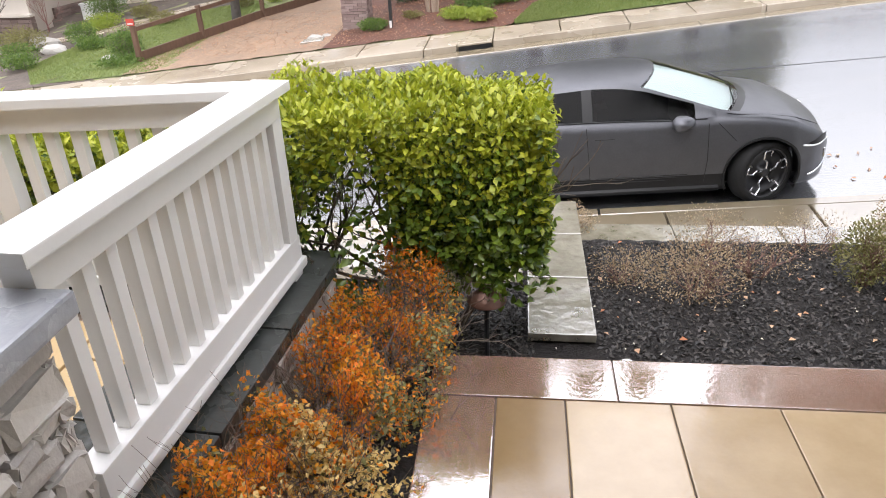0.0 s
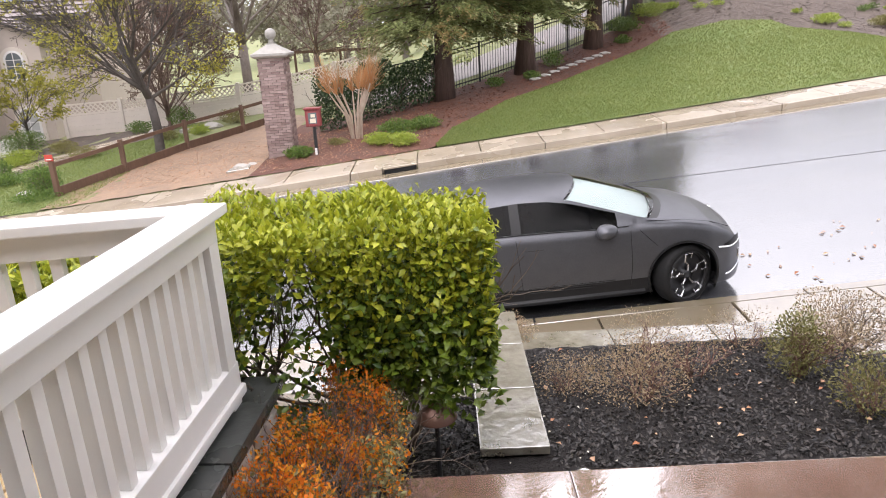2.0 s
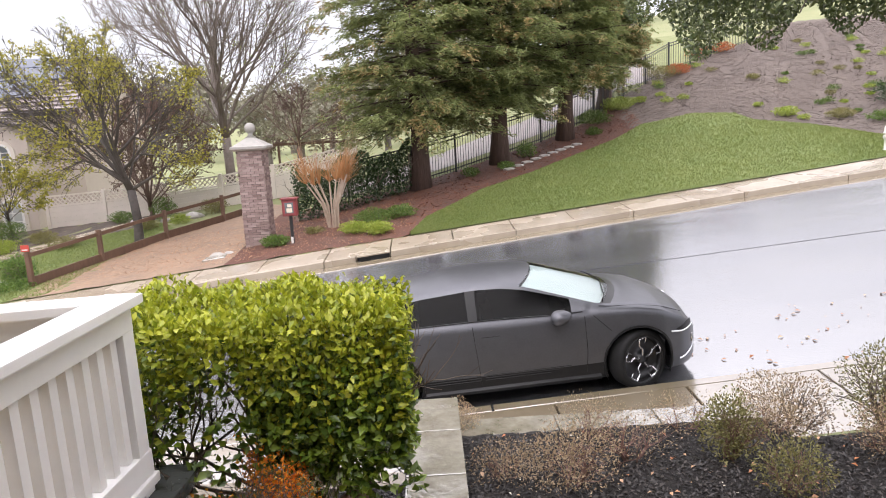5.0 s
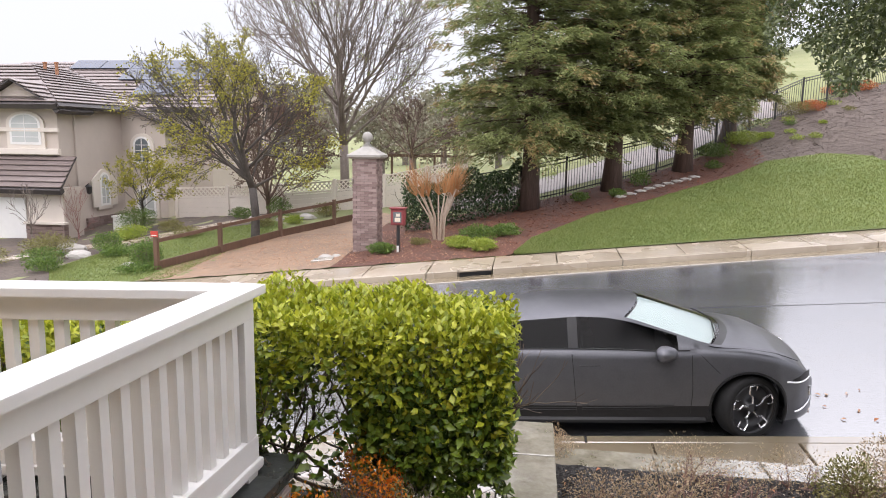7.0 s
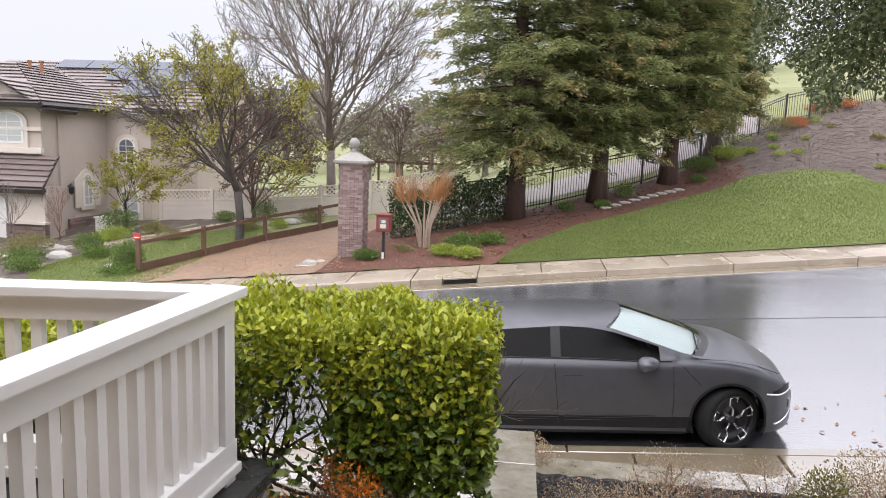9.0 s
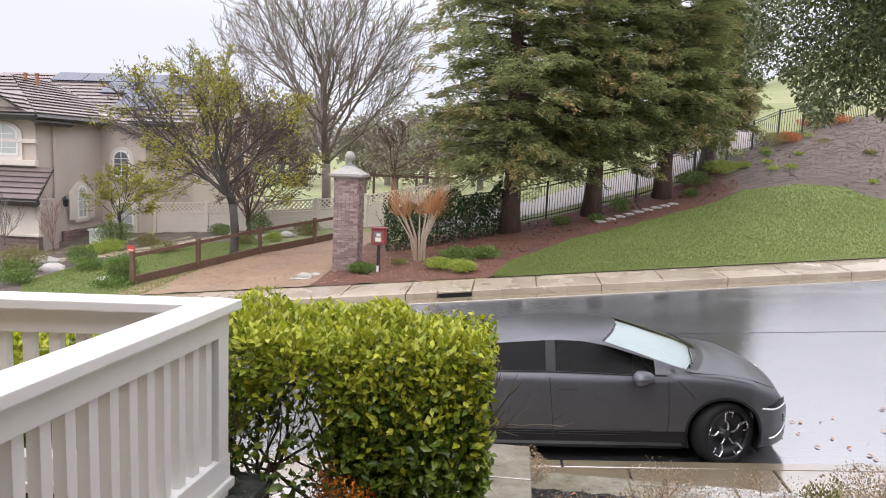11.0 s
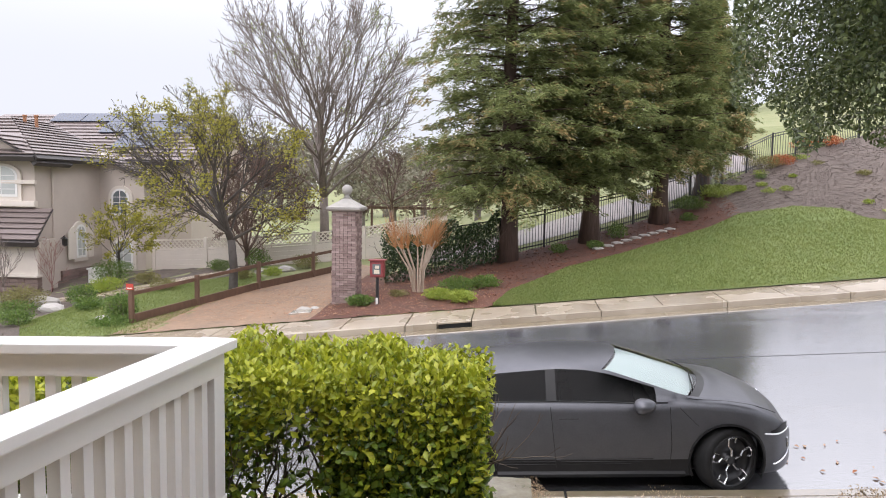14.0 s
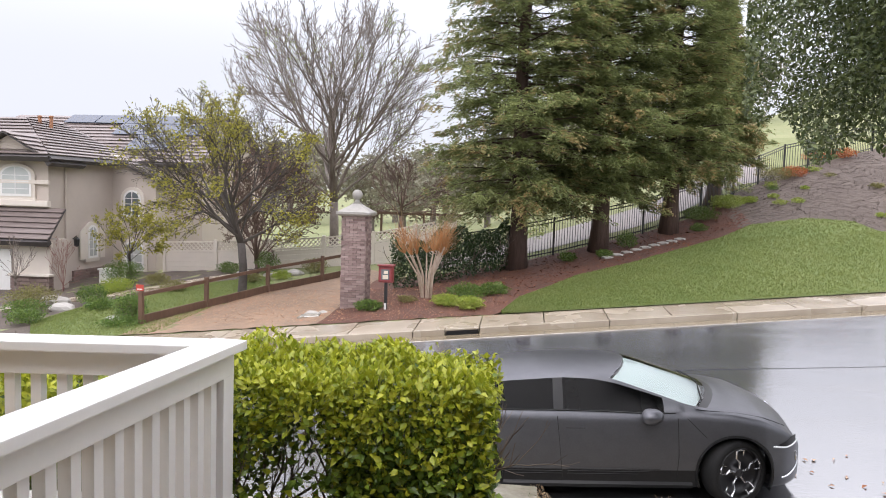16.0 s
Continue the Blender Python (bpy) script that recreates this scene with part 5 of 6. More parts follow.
walkway = thing("walkway", (-12.5, 22.5, -0.4), "grey concrete garden walk curving through the far garden", "walkway", kind="structure")
WALK = [Vector(p) for p in ((-16.0, 19.6), (-14.9, 20.6), (-14.0, 21.6), (-12.9, 22.5), (-12.1, 23.6), (-11.5, 24.8), (-10.9, 25.9), (-10.3, 26.8))]
for a, b in zip(WALK, WALK[1:]):
    side = Vector((-(b - a).y, (b - a).x)).normalized() * 0.42
    gap = (b - a).normalized() * 0.012
    slab("flag", [tuple(a + gap - side), tuple(b - gap - side), tuple(b - gap + side), tuple(a + gap + side)], land, 0.1, walk_mat, walkway, lift=0.05)


def grass(name, n, seed, x0, x1, ylo, yhi, size, label):
    rng = np.random.default_rng(seed)
    x = rng.uniform(x0, x1, n)
    y = ylo(x) + rng.uniform(0, 1, n) * (yhi(x) - ylo(x))
    z = land(x, y) + 0.025
    a = rng.uniform(0, 6.283, n)
    w = size * 0.28
    h = size * rng.uniform(0.6, 1.3, n)
    lean = rng.normal(0, size * 0.5, (n, 2))
    v = np.stack([np.stack([x - w * np.cos(a), y - w * np.sin(a), z], 1), np.stack([x + w * np.cos(a), y + w * np.sin(a), z], 1), np.stack([x + lean[:, 0], y + lean[:, 1], z + h], 1)], 1).reshape(-1, 3)
    ob = link(name, np_mesh(name, v, np.arange(3 * n).reshape(n, 3)), blade_mat)
    return tagged(ob, label, "grass", kind="stuff")


grass("grass", 130000, 5, 0.32, 16.65, lambda x: far_walk(x) + 0.0, lawn_top, 0.045, "short green lawn grass blades")
grass("grass", 32000, 6, -12.6, -8.2, lambda x: far_walk(x) + np.interp(x, (-12.7, -11.2, -9), (2.6, 0.3, 0.02)), lambda x: np.interp(x, (-12.7, -12.1, -11.0, -9.0, -8.0), (20.2, 22.0, 24.4, 26.0, 24.5)), 0.035, "short green lawn grass blades")


# ---- plants ----
def grow(bm, rng, p, d, length, radius, depth, spread, tips, lift=0.15, forks=(2, 3), shrink=0.72, min_r=0.004, kink=0.12, sides=6, floor=0.0):
    """A limb with bends that forks again and again; tips gathers the ends of the thin twigs."""
    pts, radii = [Vector(p)], [radius]
    d = Vector(d).normalized()
    n = 3
    for k in range(n):
        d = (d + Vector(rng.normal(0, kink, 3)) + Vector((0, 0, lift * 0.3))).normalized()
        pts.append(pts[-1] + d * length / n)
        radii.append(radius * (1 - 0.24 * (k + 1) / n))
    tube(bm, pts, [max(r, floor) for r in radii], max(3, sides), False)
    if depth <= 1:
        for q in pts[1:]:
            tips.append((q, d))
    if depth <= 0 or radii[-1] < min_r:
        return
    k = rng.integers(forks[0], forks[1] + 1)
    for _ in range(k):
        s = (d + Vector(rng.normal(0, spread, 3)) + Vector((0, 0, lift))).normalized()
        grow(bm, rng, pts[-1], s, length * shrink * rng.uniform(0.75, 1.2), radii[-1] * (0.78 if k < 3 else 0.68), depth - 1, spread, tips, lift, forks, shrink, min_r, kink, sides - 1, floor)
    if rng.random() < 0.6 and depth > 1:
        q = pts[rng.integers(1, n)]
        s = (d + Vector(rng.normal(0, spread * 1.5, 3))).normalized()
        grow(bm, rng, q, s, length * shrink * 0.7, radii[-1] * 0.5, depth - 2, spread, tips, lift, forks, shrink, min_r, kink, sides - 2, floor)


def leaves_at(rng, tips, per, jitter, down=0.0):
    t = np.array([tuple(p) for p, _ in tips])
    c = np.repeat(t, per, 0) + rng.normal(0, jitter, (len(t) * per, 3))
    d = rand_dirs(rng, len(c))
    d[:, 2] -= down
    return c, unit(d), rand_dirs(rng, len(c))


def shrub(x, y, z, rx, ry, h, n, leaf, material, label, category="shrub", seed=1, group="", stems=5, stem_mat=None, low=0.0, name="shrub", squash=2.0):
    """A bush: stems from the ground and a cloud of leaves, thicker towards its uneven outside."""
    rng = np.random.default_rng(seed)
    s = thing(name, (x, y, z), label, category, group)
    tips = []
    for k in range(stems):
        a = rng.uniform(0, 6.283)
        bm = bmesh.new()
        grow(bm, rng, (x + 0.12 * rx * math.cos(a), y + 0.12 * ry * math.sin(a), z - 0.03), (0.6 * rx / h * math.cos(a), 0.6 * ry / h * math.sin(a), 1), h * 0.33, max(0.004, 0.02 * h), 3, 0.5, tips, 0.1, (2, 3), 0.7, 0.0015, 0.12, 4)
        part("stem", bm, stem_mat or twig_mat, s)
    if n:
        d = rand_dirs(rng, n)
        r = rng.uniform(0, 1, n) ** (1 / squash)
        lump = 1 + 0.16 * np.sin(5 * d[:, 0] + seed) * np.sin(4 * d[:, 1] + 2 * seed) + 0.10 * np.sin(9 * d[:, 2] + seed)
        c = d * (r * lump)[:, None] * np.array([rx, ry, h * (0.5 - low / 2)]) + np.array([x, y, z + h * (0.5 + low / 2)])
        ld = unit(d + 0.9 * rand_dirs(rng, n) + np.array([0, 0, 0.3]))
        link("foliage", leaf_mesh("foliage", c, ld, rand_dirs(rng, n), leaf * rng.uniform(0.7, 1.3, n), leaf * 0.5 * rng.uniform(0.7, 1.2, n)), material, s)
    return s


def hedge():
    rng = np.random.default_rng(11)
    x0, x1, y0, y1, z0, z1 = -2.9, 0.70, 3.90, 4.66, 1.22, 2.40
    s = thing("hedge", (-0.6, 4.3, 1.0), "clipped green box-shaped hedge with lime leaves towards the top", "hedge")
    hedge_stem = mat("hedge_stem", (0.07, 0.05, 0.035), (0.13, 0.095, 0.065), rough=0.7, scale=10)
    for bx, count in ((0.13, 8), (-0.85, 6), (-1.75, 6), (-2.6, 5)):
        for j in range(count):
            bm = bmesh.new()
            a = 6.283 * j / count
            grow(bm, rng, (bx + 0.05 * math.cos(a), 4.34 + 0.04 * math.sin(a), 0.93), (0.75 * math.cos(a), 0.3 * math.sin(a), 1), 0.46, 0.021, 4, 0.36, [], 0.2, (2, 3), 0.72, 0.0015, 0.12, 6)
            part("stem", bm, hedge_stem, s)
    n = 260000
    p = rng.uniform(0, 1, (n, 3))
    c = np.array([x0, y0, z0]) + p * np.array([x1 - x0, y1 - y0, z1 - z0])
    x, y, z = c.T
    dist = np.stack([x1 - x, y - y0, y1 - y, z1 - z], 1)
    m = dist.min(1)
    hgt = (z - z0) / (z1 - z0)
    wave = 0.035 * np.sin(x * 7 + z * 3) + 0.03 * np.sin(y * 9 + x * 4) + 0.02 * np.sin(x * 17)
    lump = 0.10 * np.sin(x * 9 + 1) + 0.07 * np.sin(x * 21 + z * 8)
    ball = 1 - np.sqrt(((x - 0.27) / 0.45) ** 2 + ((z - 1.86) / 0.46) ** 2)
    left = smooth(-x, 0.42, 0.62) * smooth(z, 1.40, 1.85) * 0.55
    top = smooth(z + lump, 1.90, 2.12)
    dense = np.maximum(np.maximum(top, left), 0.85 * smooth(ball + lump * 0.6, -0.02, 0.12))
    dense = np.maximum(dense, 0.07 * (z > 1.35))
    prob = np.exp(-np.maximum(m, 0) / 0.12) * dense
    round_off = ((x1 - x) + (z1 - z) < 0.06) | ((y - y0) + (z1 - z) < 0.06)
    keep = (rng.uniform(0, 1, n) < prob * 0.78) & ~round_off
    c, m, hgt, dist, wave = c[keep], m[keep], hgt[keep], dist[keep], wave[keep]
    out = np.zeros_like(c)
    k = dist.argmin(1)
    out[k == 0, 0], out[k == 1, 1], out[k == 2, 1], out[k == 3, 2] = 1, -1, 1, 1
    c = c + out * wave[:, None] + rng.normal(0, 0.014, c.shape)
    c[:, 2] -= 0.15 * smooth(-c[:, 0], 0.70, 1.0) * hgt
    d = unit(out * 0.8 + np.array([0, 0, 0.45]) + 0.85 * rand_dirs(rng, len(c)))
    nrm = unit(out + np.array([0, 0, 0.9]) + 0.6 * rand_dirs(rng, len(c)))
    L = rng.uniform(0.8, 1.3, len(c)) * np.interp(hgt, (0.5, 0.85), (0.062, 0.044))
    # Lime leaves near the top and outside, darker green below and within.
    lime_leaf = (hgt > 0.67 + 0.16 * rng.normal(size=len(c))) & (dist.min(1) < 0.2)
    for sel, material, nm in ((lime_leaf, hedge_top_mat, "young_foliage"), (~lime_leaf, hedge_low_mat, "old_foliage")):
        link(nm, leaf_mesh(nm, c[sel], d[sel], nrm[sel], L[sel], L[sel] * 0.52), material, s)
    return s


hedge()


def barberry():
    rng = np.random.default_rng(21)
    s = thing("barberry", (-0.15, 3.2, 1.25), "low barberry shrub with orange, red and olive leaves", "shrub")
    bm = bmesh.new()
    tips = []
    for k in range(150):
        t = ((k % 75) / 74) ** 1.25
        x, y = -0.24 + 0.24 * t + rng.normal(-0.05 * (1 - t), 0.07 + 0.05 * (1 - t)), 2.12 + 1.98 * t
        grow(bm, rng, (x, y, 1.08), (rng.normal(0, 0.40), rng.normal(0, 0.35), 1), 0.235 + 0.07 * max(0, 1 - 2 * t), 0.006, 3, 0.45, tips, 0.2, (2, 3), 0.75, 0.001, 0.2, 4)
    tips = [(p, d) for p, d in tips if p.x < 0.16 + 0.02 * p.y and p.x > -0.40 - 0.35 * max(0, 3.0 - p.y)]
    part("stemwork", bm, twig_mat, s)
    c, d, nn = leaves_at(rng, tips, 4, 0.022)
    near_end = np.clip((3.1 - c[:, 1]) / 0.7, 0, 1)
    c = c[(c[:, 0] > -0.42 - 0.25 * near_end) & (c[:, 2] < 1.95)]
    near_end = np.clip((3.1 - c[:, 1]) / 0.7, 0, 1)
    top = 1.46 + 0.15 * np.sin(6.5 * c[:, 1] + 1.0) * np.cos(11 * c[:, 0]) + 0.13 * np.sin(13 * c[:, 1] + 9 * c[:, 0]) + 0.06 * np.sin(31 * c[:, 1] + 23 * c[:, 0]) + 0.08 + 0.16 * near_end
    ok = c[:, 2] < top
    c, d, nn = c[ok], d[:len(ok)][ok], nn[:len(ok)][ok]
    mid = -0.20 + 0.13 * (c[:, 1] - 2.3)
    rim = (c[:, 0] - mid > 0.15) | (c[:, 2] < top[ok] - 0.18)
    m = len(c)
    pale = (c[:, 1] < 2.72) & (c[:, 0] > -0.2) & (rng.random(m) < 0.75)
    olive = ~pale & ((rng.random(m) < 0.15) | (rim & (rng.random(m) < 0.6)))
    L = rng.uniform(0.016, 0.030, m)
    for sel, material, nm in ((pale, barberry_pale, "pale_leaves"), (olive, shrub_olive, "olive_leaves"), (~pale & ~olive, barberry_mat, "orange_leaves")):
        link(nm, leaf_mesh(nm, c[sel], d[:m][sel], nn[:m][sel], L[sel], L[sel] * 0.6), material, s)


barberry()


def redwood(x, y, h, r, seed):
    rng = np.random.default_rng(seed)
    z = float(land(x, y))
    s = thing("redwood_tree", (x, y, z), "tall coast redwood with drooping green and browned foliage", "tree", "redwoods by the fence")
    bm = bmesh.new()
    zs = np.linspace(0, h, 16)
    tube(bm, [(x + 0.05 * math.sin(k), y, z - 0.1 + q) for k, q in enumerate(zs)], [0.30 * (1 - 0.93 * q / h) + 0.10 * math.exp(-q * 2.5) for q in zs], 14)
    part("trunk", bm, bark_red, s, "dark furrowed redwood trunk", True)
    bm = bmesh.new()
    C, D, T = [], [], []
    n = 400
    for k in range(n):
        q = 2.0 + (h - 2.25) * (k / n) ** 1.15
        a = k * 2.399 + rng.normal(0, 0.3)
        R = r * (1 - (q / h) ** 2.0) * rng.uniform(0.72, 1.12) * (0.86 + 0.14 * math.sin(q * 2.1 + a * 2 + seed)) + 0.25
        d = np.array([math.cos(a), math.sin(a), 0.0])
        up = rng.uniform(-0.05, 0.36) + 0.12 * q / h
        droop = rng.uniform(0.14, 0.30)
        pts = []
        for t in np.linspace(0, 1, 6):
            pts.append(np.array([x, y, z + q]) + d * R * t + np.array([0, 0, up * R * t - droop * R * t * t]))
        tube(bm, [tuple(p) for p in pts], [0.035 * (1 - 0.85 * t) * (0.5 + R / r / 2) for t in np.linspace(0, 1, 6)], 4, False)
        side = np.array([-d[1], d[0], 0.0])
        for _ in range(int(5 + 13 * R / r)):
            t0, sgn = rng.uniform(0.05, 1.0) ** 0.8, rng.choice((-1, 1))
            root = np.array([np.interp(t0, np.linspace(0, 1, 6), [p[i] for p in pts]) for i in range(3)])
            reach = (0.36 * R * (1 - 0.6 * t0) + 0.22) * rng.uniform(0.5, 1.1)
            way = unit(side * sgn * rng.uniform(0.5, 1.0) + d * 0.75 + np.array([0, 0, rng.uniform(-0.3, 0.3)]))
            m = int(13 + 20 * reach)
            t = rng.uniform(0.0, 1.0, m)
            c = root + way * (reach * t)[:, None] + rng.normal(0, 0.05, (m, 3))
            c[:, 2] -= 0.22 * reach * t ** 2 + rng.uniform(-0.03, 0.09, m)
            across = unit(np.cross(way, [0, 0, 1.0]))
            C.append(c)
            D.append(unit(way + across * rng.choice((-1, 1), m)[:, None] * 0.8 + np.array([0, 0, -0.28]) + 0.3 * rand_dirs(rng, m)))
            T.append(t0 * 0.8 + 0.45 * t * (reach > 0.4) + rng.normal(0, 0.16, m))
    part("branchwork", bm, bark_red, s)
    C, D, T = np.concatenate(C), np.concatenate(D), np.concatenate(T)
    nn = unit(np.array([0, 0, 1.0]) + 0.5 * rand_dirs(rng, len(C)))
    L = rng.uniform(0.10, 0.20, len(C))
    brown = T + 0.35 * np.sin(C[:, 0] * 2.1) * np.sin(C[:, 2] * 1.7 + C[:, 1]) > 1.15
    for sel, material, nm in ((~brown, redwood_leaf, "green_fronds"), (brown, redwood_tip, "browned_fronds")):
        link(nm, needle_mesh(nm, C[sel], D[sel], nn[sel], L[sel], L[sel] * 0.30), material, s)


for x, y, h, r, seed in ((0.58, 23.95, 19, 3.4, 31), (3.42, 25.5, 18, 2.6, 32), (6.2, 27.6, 19, 2.75, 33), (8.6, 31.0, 9, 1.9, 34)):
    redwood(x, y, h, r, seed)


def hull_tree(name, base, fork, centre, size, limbs, seed, label, bark, radius=0.13, twig=0.008, counts=(6, 5, 4), up=0.25, leaf=None, per=1, leaf_size=0.08, patch=-0.4, group=""):
    """A leafless or thinly leaved tree whose limbs curve out to fill an uneven rounded crown."""
    rng = np.random.default_rng(seed)
    base, fork, centre, size = (np.array(v, float) for v in (base, fork, centre, size))
    s = thing(name, tuple(base), label, "tree", group)
    bm = bmesh.new()
    mid = (base + fork) / 2 + np.array([0.05, 0, 0])
    tube(bm, [tuple(base - [0, 0, 0.2]), tuple(base + [0, 0, 0.15]), tuple(mid), tuple(fork)], [radius * 1.5, radius * 1.15, radius, radius * 0.95], 10)
    trunk = part("trunk", bm, bark, s, "", True)
    tips = []

    def branch(bm, p, d, length, r, level):
        pts, d = [p], unit(d)
        n = 5 if level == 0 else 4 if level == 1 else 3
        for _ in range(n):
            d = unit(d + rng.normal(0, 0.13 if level < 2 else 0.2, 3) + np.array([0, 0, up * (0.35 if level else 0.18)]))
            pts.append(pts[-1] + d * length / n)
        radii = [max(r * (1 - 0.75 * k / n), twig) for k in range(n + 1)]
        tube(bm, [tuple(q) for q in pts], radii, (6, 4, 3, 3)[level], False)
        if level >= 2:
            tips.extend(pts[1:])
        if level >= len(counts):
            return
        for k in range(counts[level]):
            t = 0.25 + 0.75 * (k + rng.uniform(0.2, 0.9)) / counts[level]
            i = min(int(t * n), n - 1)
            q = pts[i] + (pts[i + 1] - pts[i]) * (t * n - i)
            out = unit((q - centre) / size)
            way = unit(unit(pts[i + 1] - pts[i]) + rng.normal(0, 0.48, 3) + out * 0.25 + np.array([0, 0, up]))
            L = length * rng.uniform(0.36, 0.62) * (1.15 - 0.45 * t)
            over = np.linalg.norm((q + way * L - centre) / size)
            lump = 1 + 0.10 * math.sin(5 * way[0] + seed) + 0.08 * math.sin(7 * way[2])
            if over > lump:
                L *= max(0.35, 1 - 1.3 * (over - lump))
            branch(bm, q, way, L, max(np.interp(t, (0, 1), (r, r * 0.25)) * 0.6, twig), level + 1)

    for k in range(limbs):
        a = 2.399 * k + rng.uniform(-0.3, 0.3)
        e = -0.30 + 1.55 * ((k + 0.5) / limbs) ** 0.9
        goal = centre + size * np.array([math.cos(a) * math.cos(e), math.sin(a) * math.cos(e), math.sin(e)]) * 0.80
        root = fork + (centre - fork) * rng.uniform(0.0, 0.75) * (k / limbs) ** 0.5
        reach = goal - root
        bm = bmesh.new()
        branch(bm, root, unit(reach) + np.array([0, 0, -0.12]), np.linalg.norm(reach) * 1.04, radius * rng.uniform(0.28, 0.46), 0)
        part("limb", bm, bark, s)
    bm = bmesh.new()
    top = fork + (centre - fork) * 0.8
    tube(bm, [tuple(fork), tuple(top)], [radius * 0.93, radius * 0.35], 8)
    part("leader", bm, bark, s, "", True)
    if leaf is not None:
        t = np.array(tips)
        keep = np.sin(t[:, 0] * 1.7 + seed) + np.sin(t[:, 2] * 2.3 + t[:, 1]) + rng.normal(0, 0.5, len(t)) > patch
        c = np.repeat(t[keep], per, 0)
        c = c + rng.normal(0, 0.07, c.shape)
        L = leaf_size * rng.uniform(0.7, 1.3, len(c))
        link("leaves", leaf_mesh("leaves", c, unit(rand_dirs(rng, len(c)) + np.array([0, 0, -0.3])), rand_dirs(rng, len(c)), L, L * 0.6), leaf, s)
    return s


tz = lambda x, y: float(land(x, y))
bark_mist = mat("grey_brown_bark", (0.13, 0.105, 0.09), (0.24, 0.20, 0.17), rough=0.7, scale=10, bump=0.01, bscale=20)
bark_plum = mat("plum_brown_twig", (0.10, 0.062, 0.05), (0.19, 0.125, 0.10), rough=0.7, scale=8)
hull_tree("bare_tree", (-7.15, 28.9, tz(-7.15, 28.9)), (-7.12, 28.9, 3.0), (-7.45, 28.9, 6.9), (4.6, 4.0, 4.5), 20, 41, "tall leafless tree with a rounded crown of fine branches", bark_mist, 0.19, 0.0085, (9, 6, 4), 0.22, shrub_lime, 1, 0.07, 1.3)
hull_tree("pear_tree", (-8.2, 22.1, tz(-8.2, 22.1)), (-8.25, 22.1, 1.65), (-9.1, 22.1, 3.75), (3.3, 2.6, 2.6), 17, 42, "spreading tree with sparse yellow-green leaves", bark_dark, 0.13, 0.0065, (8, 6, 4), 0.03, yellow_leaf, 2, 0.085, 0.1)
hull_tree("young_tree", (-14.2, 25.6, tz(-14.2, 25.6)), (-14.2, 25.6, 0.5), (-14.2, 25.6, 1.5), (1.6, 1.2, 1.1), 10, 43, "small tree with yellow-green leaves by the house", bark_dark, 0.05, 0.006, (5, 4), 0.1, yellow_leaf, 6, 0.10, -1.3)
hull_tree("brown_tree", (-9.7, 27.0, tz(-9.7, 27.0)), (-9.7, 27.0, 0.6), (-9.8, 27.0, 3.0), (2.8, 2.2, 2.0), 20, 44, "dense purple-brown leafless tree", bark_plum, 0.09, 0.010, (8, 6, 4), 0.12, brown_leaf, 1, 0.08, 0.2)
hull_tree("brown_tree", (-5.2, 33.5, tz(-5.2, 33.5)), (-5.1, 33.5, 2.4), (-5.0, 33.5, 3.6), (2.7, 2.0, 1.5), 12, 45, "dark spreading leafless shrub tree behind the pillar", bark_plum, 0.11, 0.011, (6, 5, 3), 0.02, brown_leaf, 1, 0.09, 0.0)
hull_tree("red_twig_tree", (-15.6, 23.7, tz(-15.6, 23.7)), (-15.6, 23.7, -0.3), (-15.6, 23.7, 0.5), (0.7, 0.6, 1.0), 8, 46, "small leafless tree with reddish twigs", mat("red_twig", (0.22, 0.10, 0.09), (0.32, 0.17, 0.15), rough=0.6), 0.025, 0.005, (4, 3), 0.25)
hull_tree("twiggy_tree", (-16.6, 22.6, tz(-16.6, 22.6)), (-16.6, 22.6, -0.2), (-16.6, 22.6, 0.7), (0.7, 0.6, 0.9), 9, 47, "small bare tree in front of the garage", bark_mist, 0.03, 0.006, (4, 3), 0.25)


def far_tree(x, y, h, r, seed):
    rng = np.random.default_rng(seed)
    z = float(land(x, y))
    s = thing("far_tree", (x, y, z), "far olive tree across the meadow, haze put into its leaf colour", "tree", "far trees")
    bm = bmesh.new()
    tips = []
    tube(bm, [(x, y, z - 0.2), (x, y, z + h * 0.4)], [0.05 * h, 0.03 * h], 7)
    for k in range(5):
        a = k * 1.257
        grow(bm, rng, (x, y, z + h * 0.3), (0.7 * math.cos(a), 0.7 * math.sin(a), 0.8), h * 0.26, 0.018 * h, 3, 0.45, tips, 0.1, (2, 3), 0.75, 0.01, 0.1, 4)
    part("trunk", bm, bark_grey, s)
    c, d, nn = leaves_at(rng, tips, 7, 0.09 * h, 0.0)
    L = rng.uniform(0.6, 1.2, len(c)) * 0.055 * h
    link("crown", leaf_mesh("crown", c, d, nn, L, L * 0.7), hazed_leaf, s)


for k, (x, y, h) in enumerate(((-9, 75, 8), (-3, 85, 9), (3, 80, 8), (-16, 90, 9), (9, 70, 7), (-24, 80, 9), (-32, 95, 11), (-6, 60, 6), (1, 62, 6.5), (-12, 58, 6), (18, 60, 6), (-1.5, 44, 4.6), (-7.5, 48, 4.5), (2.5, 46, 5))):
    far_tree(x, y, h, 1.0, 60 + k)


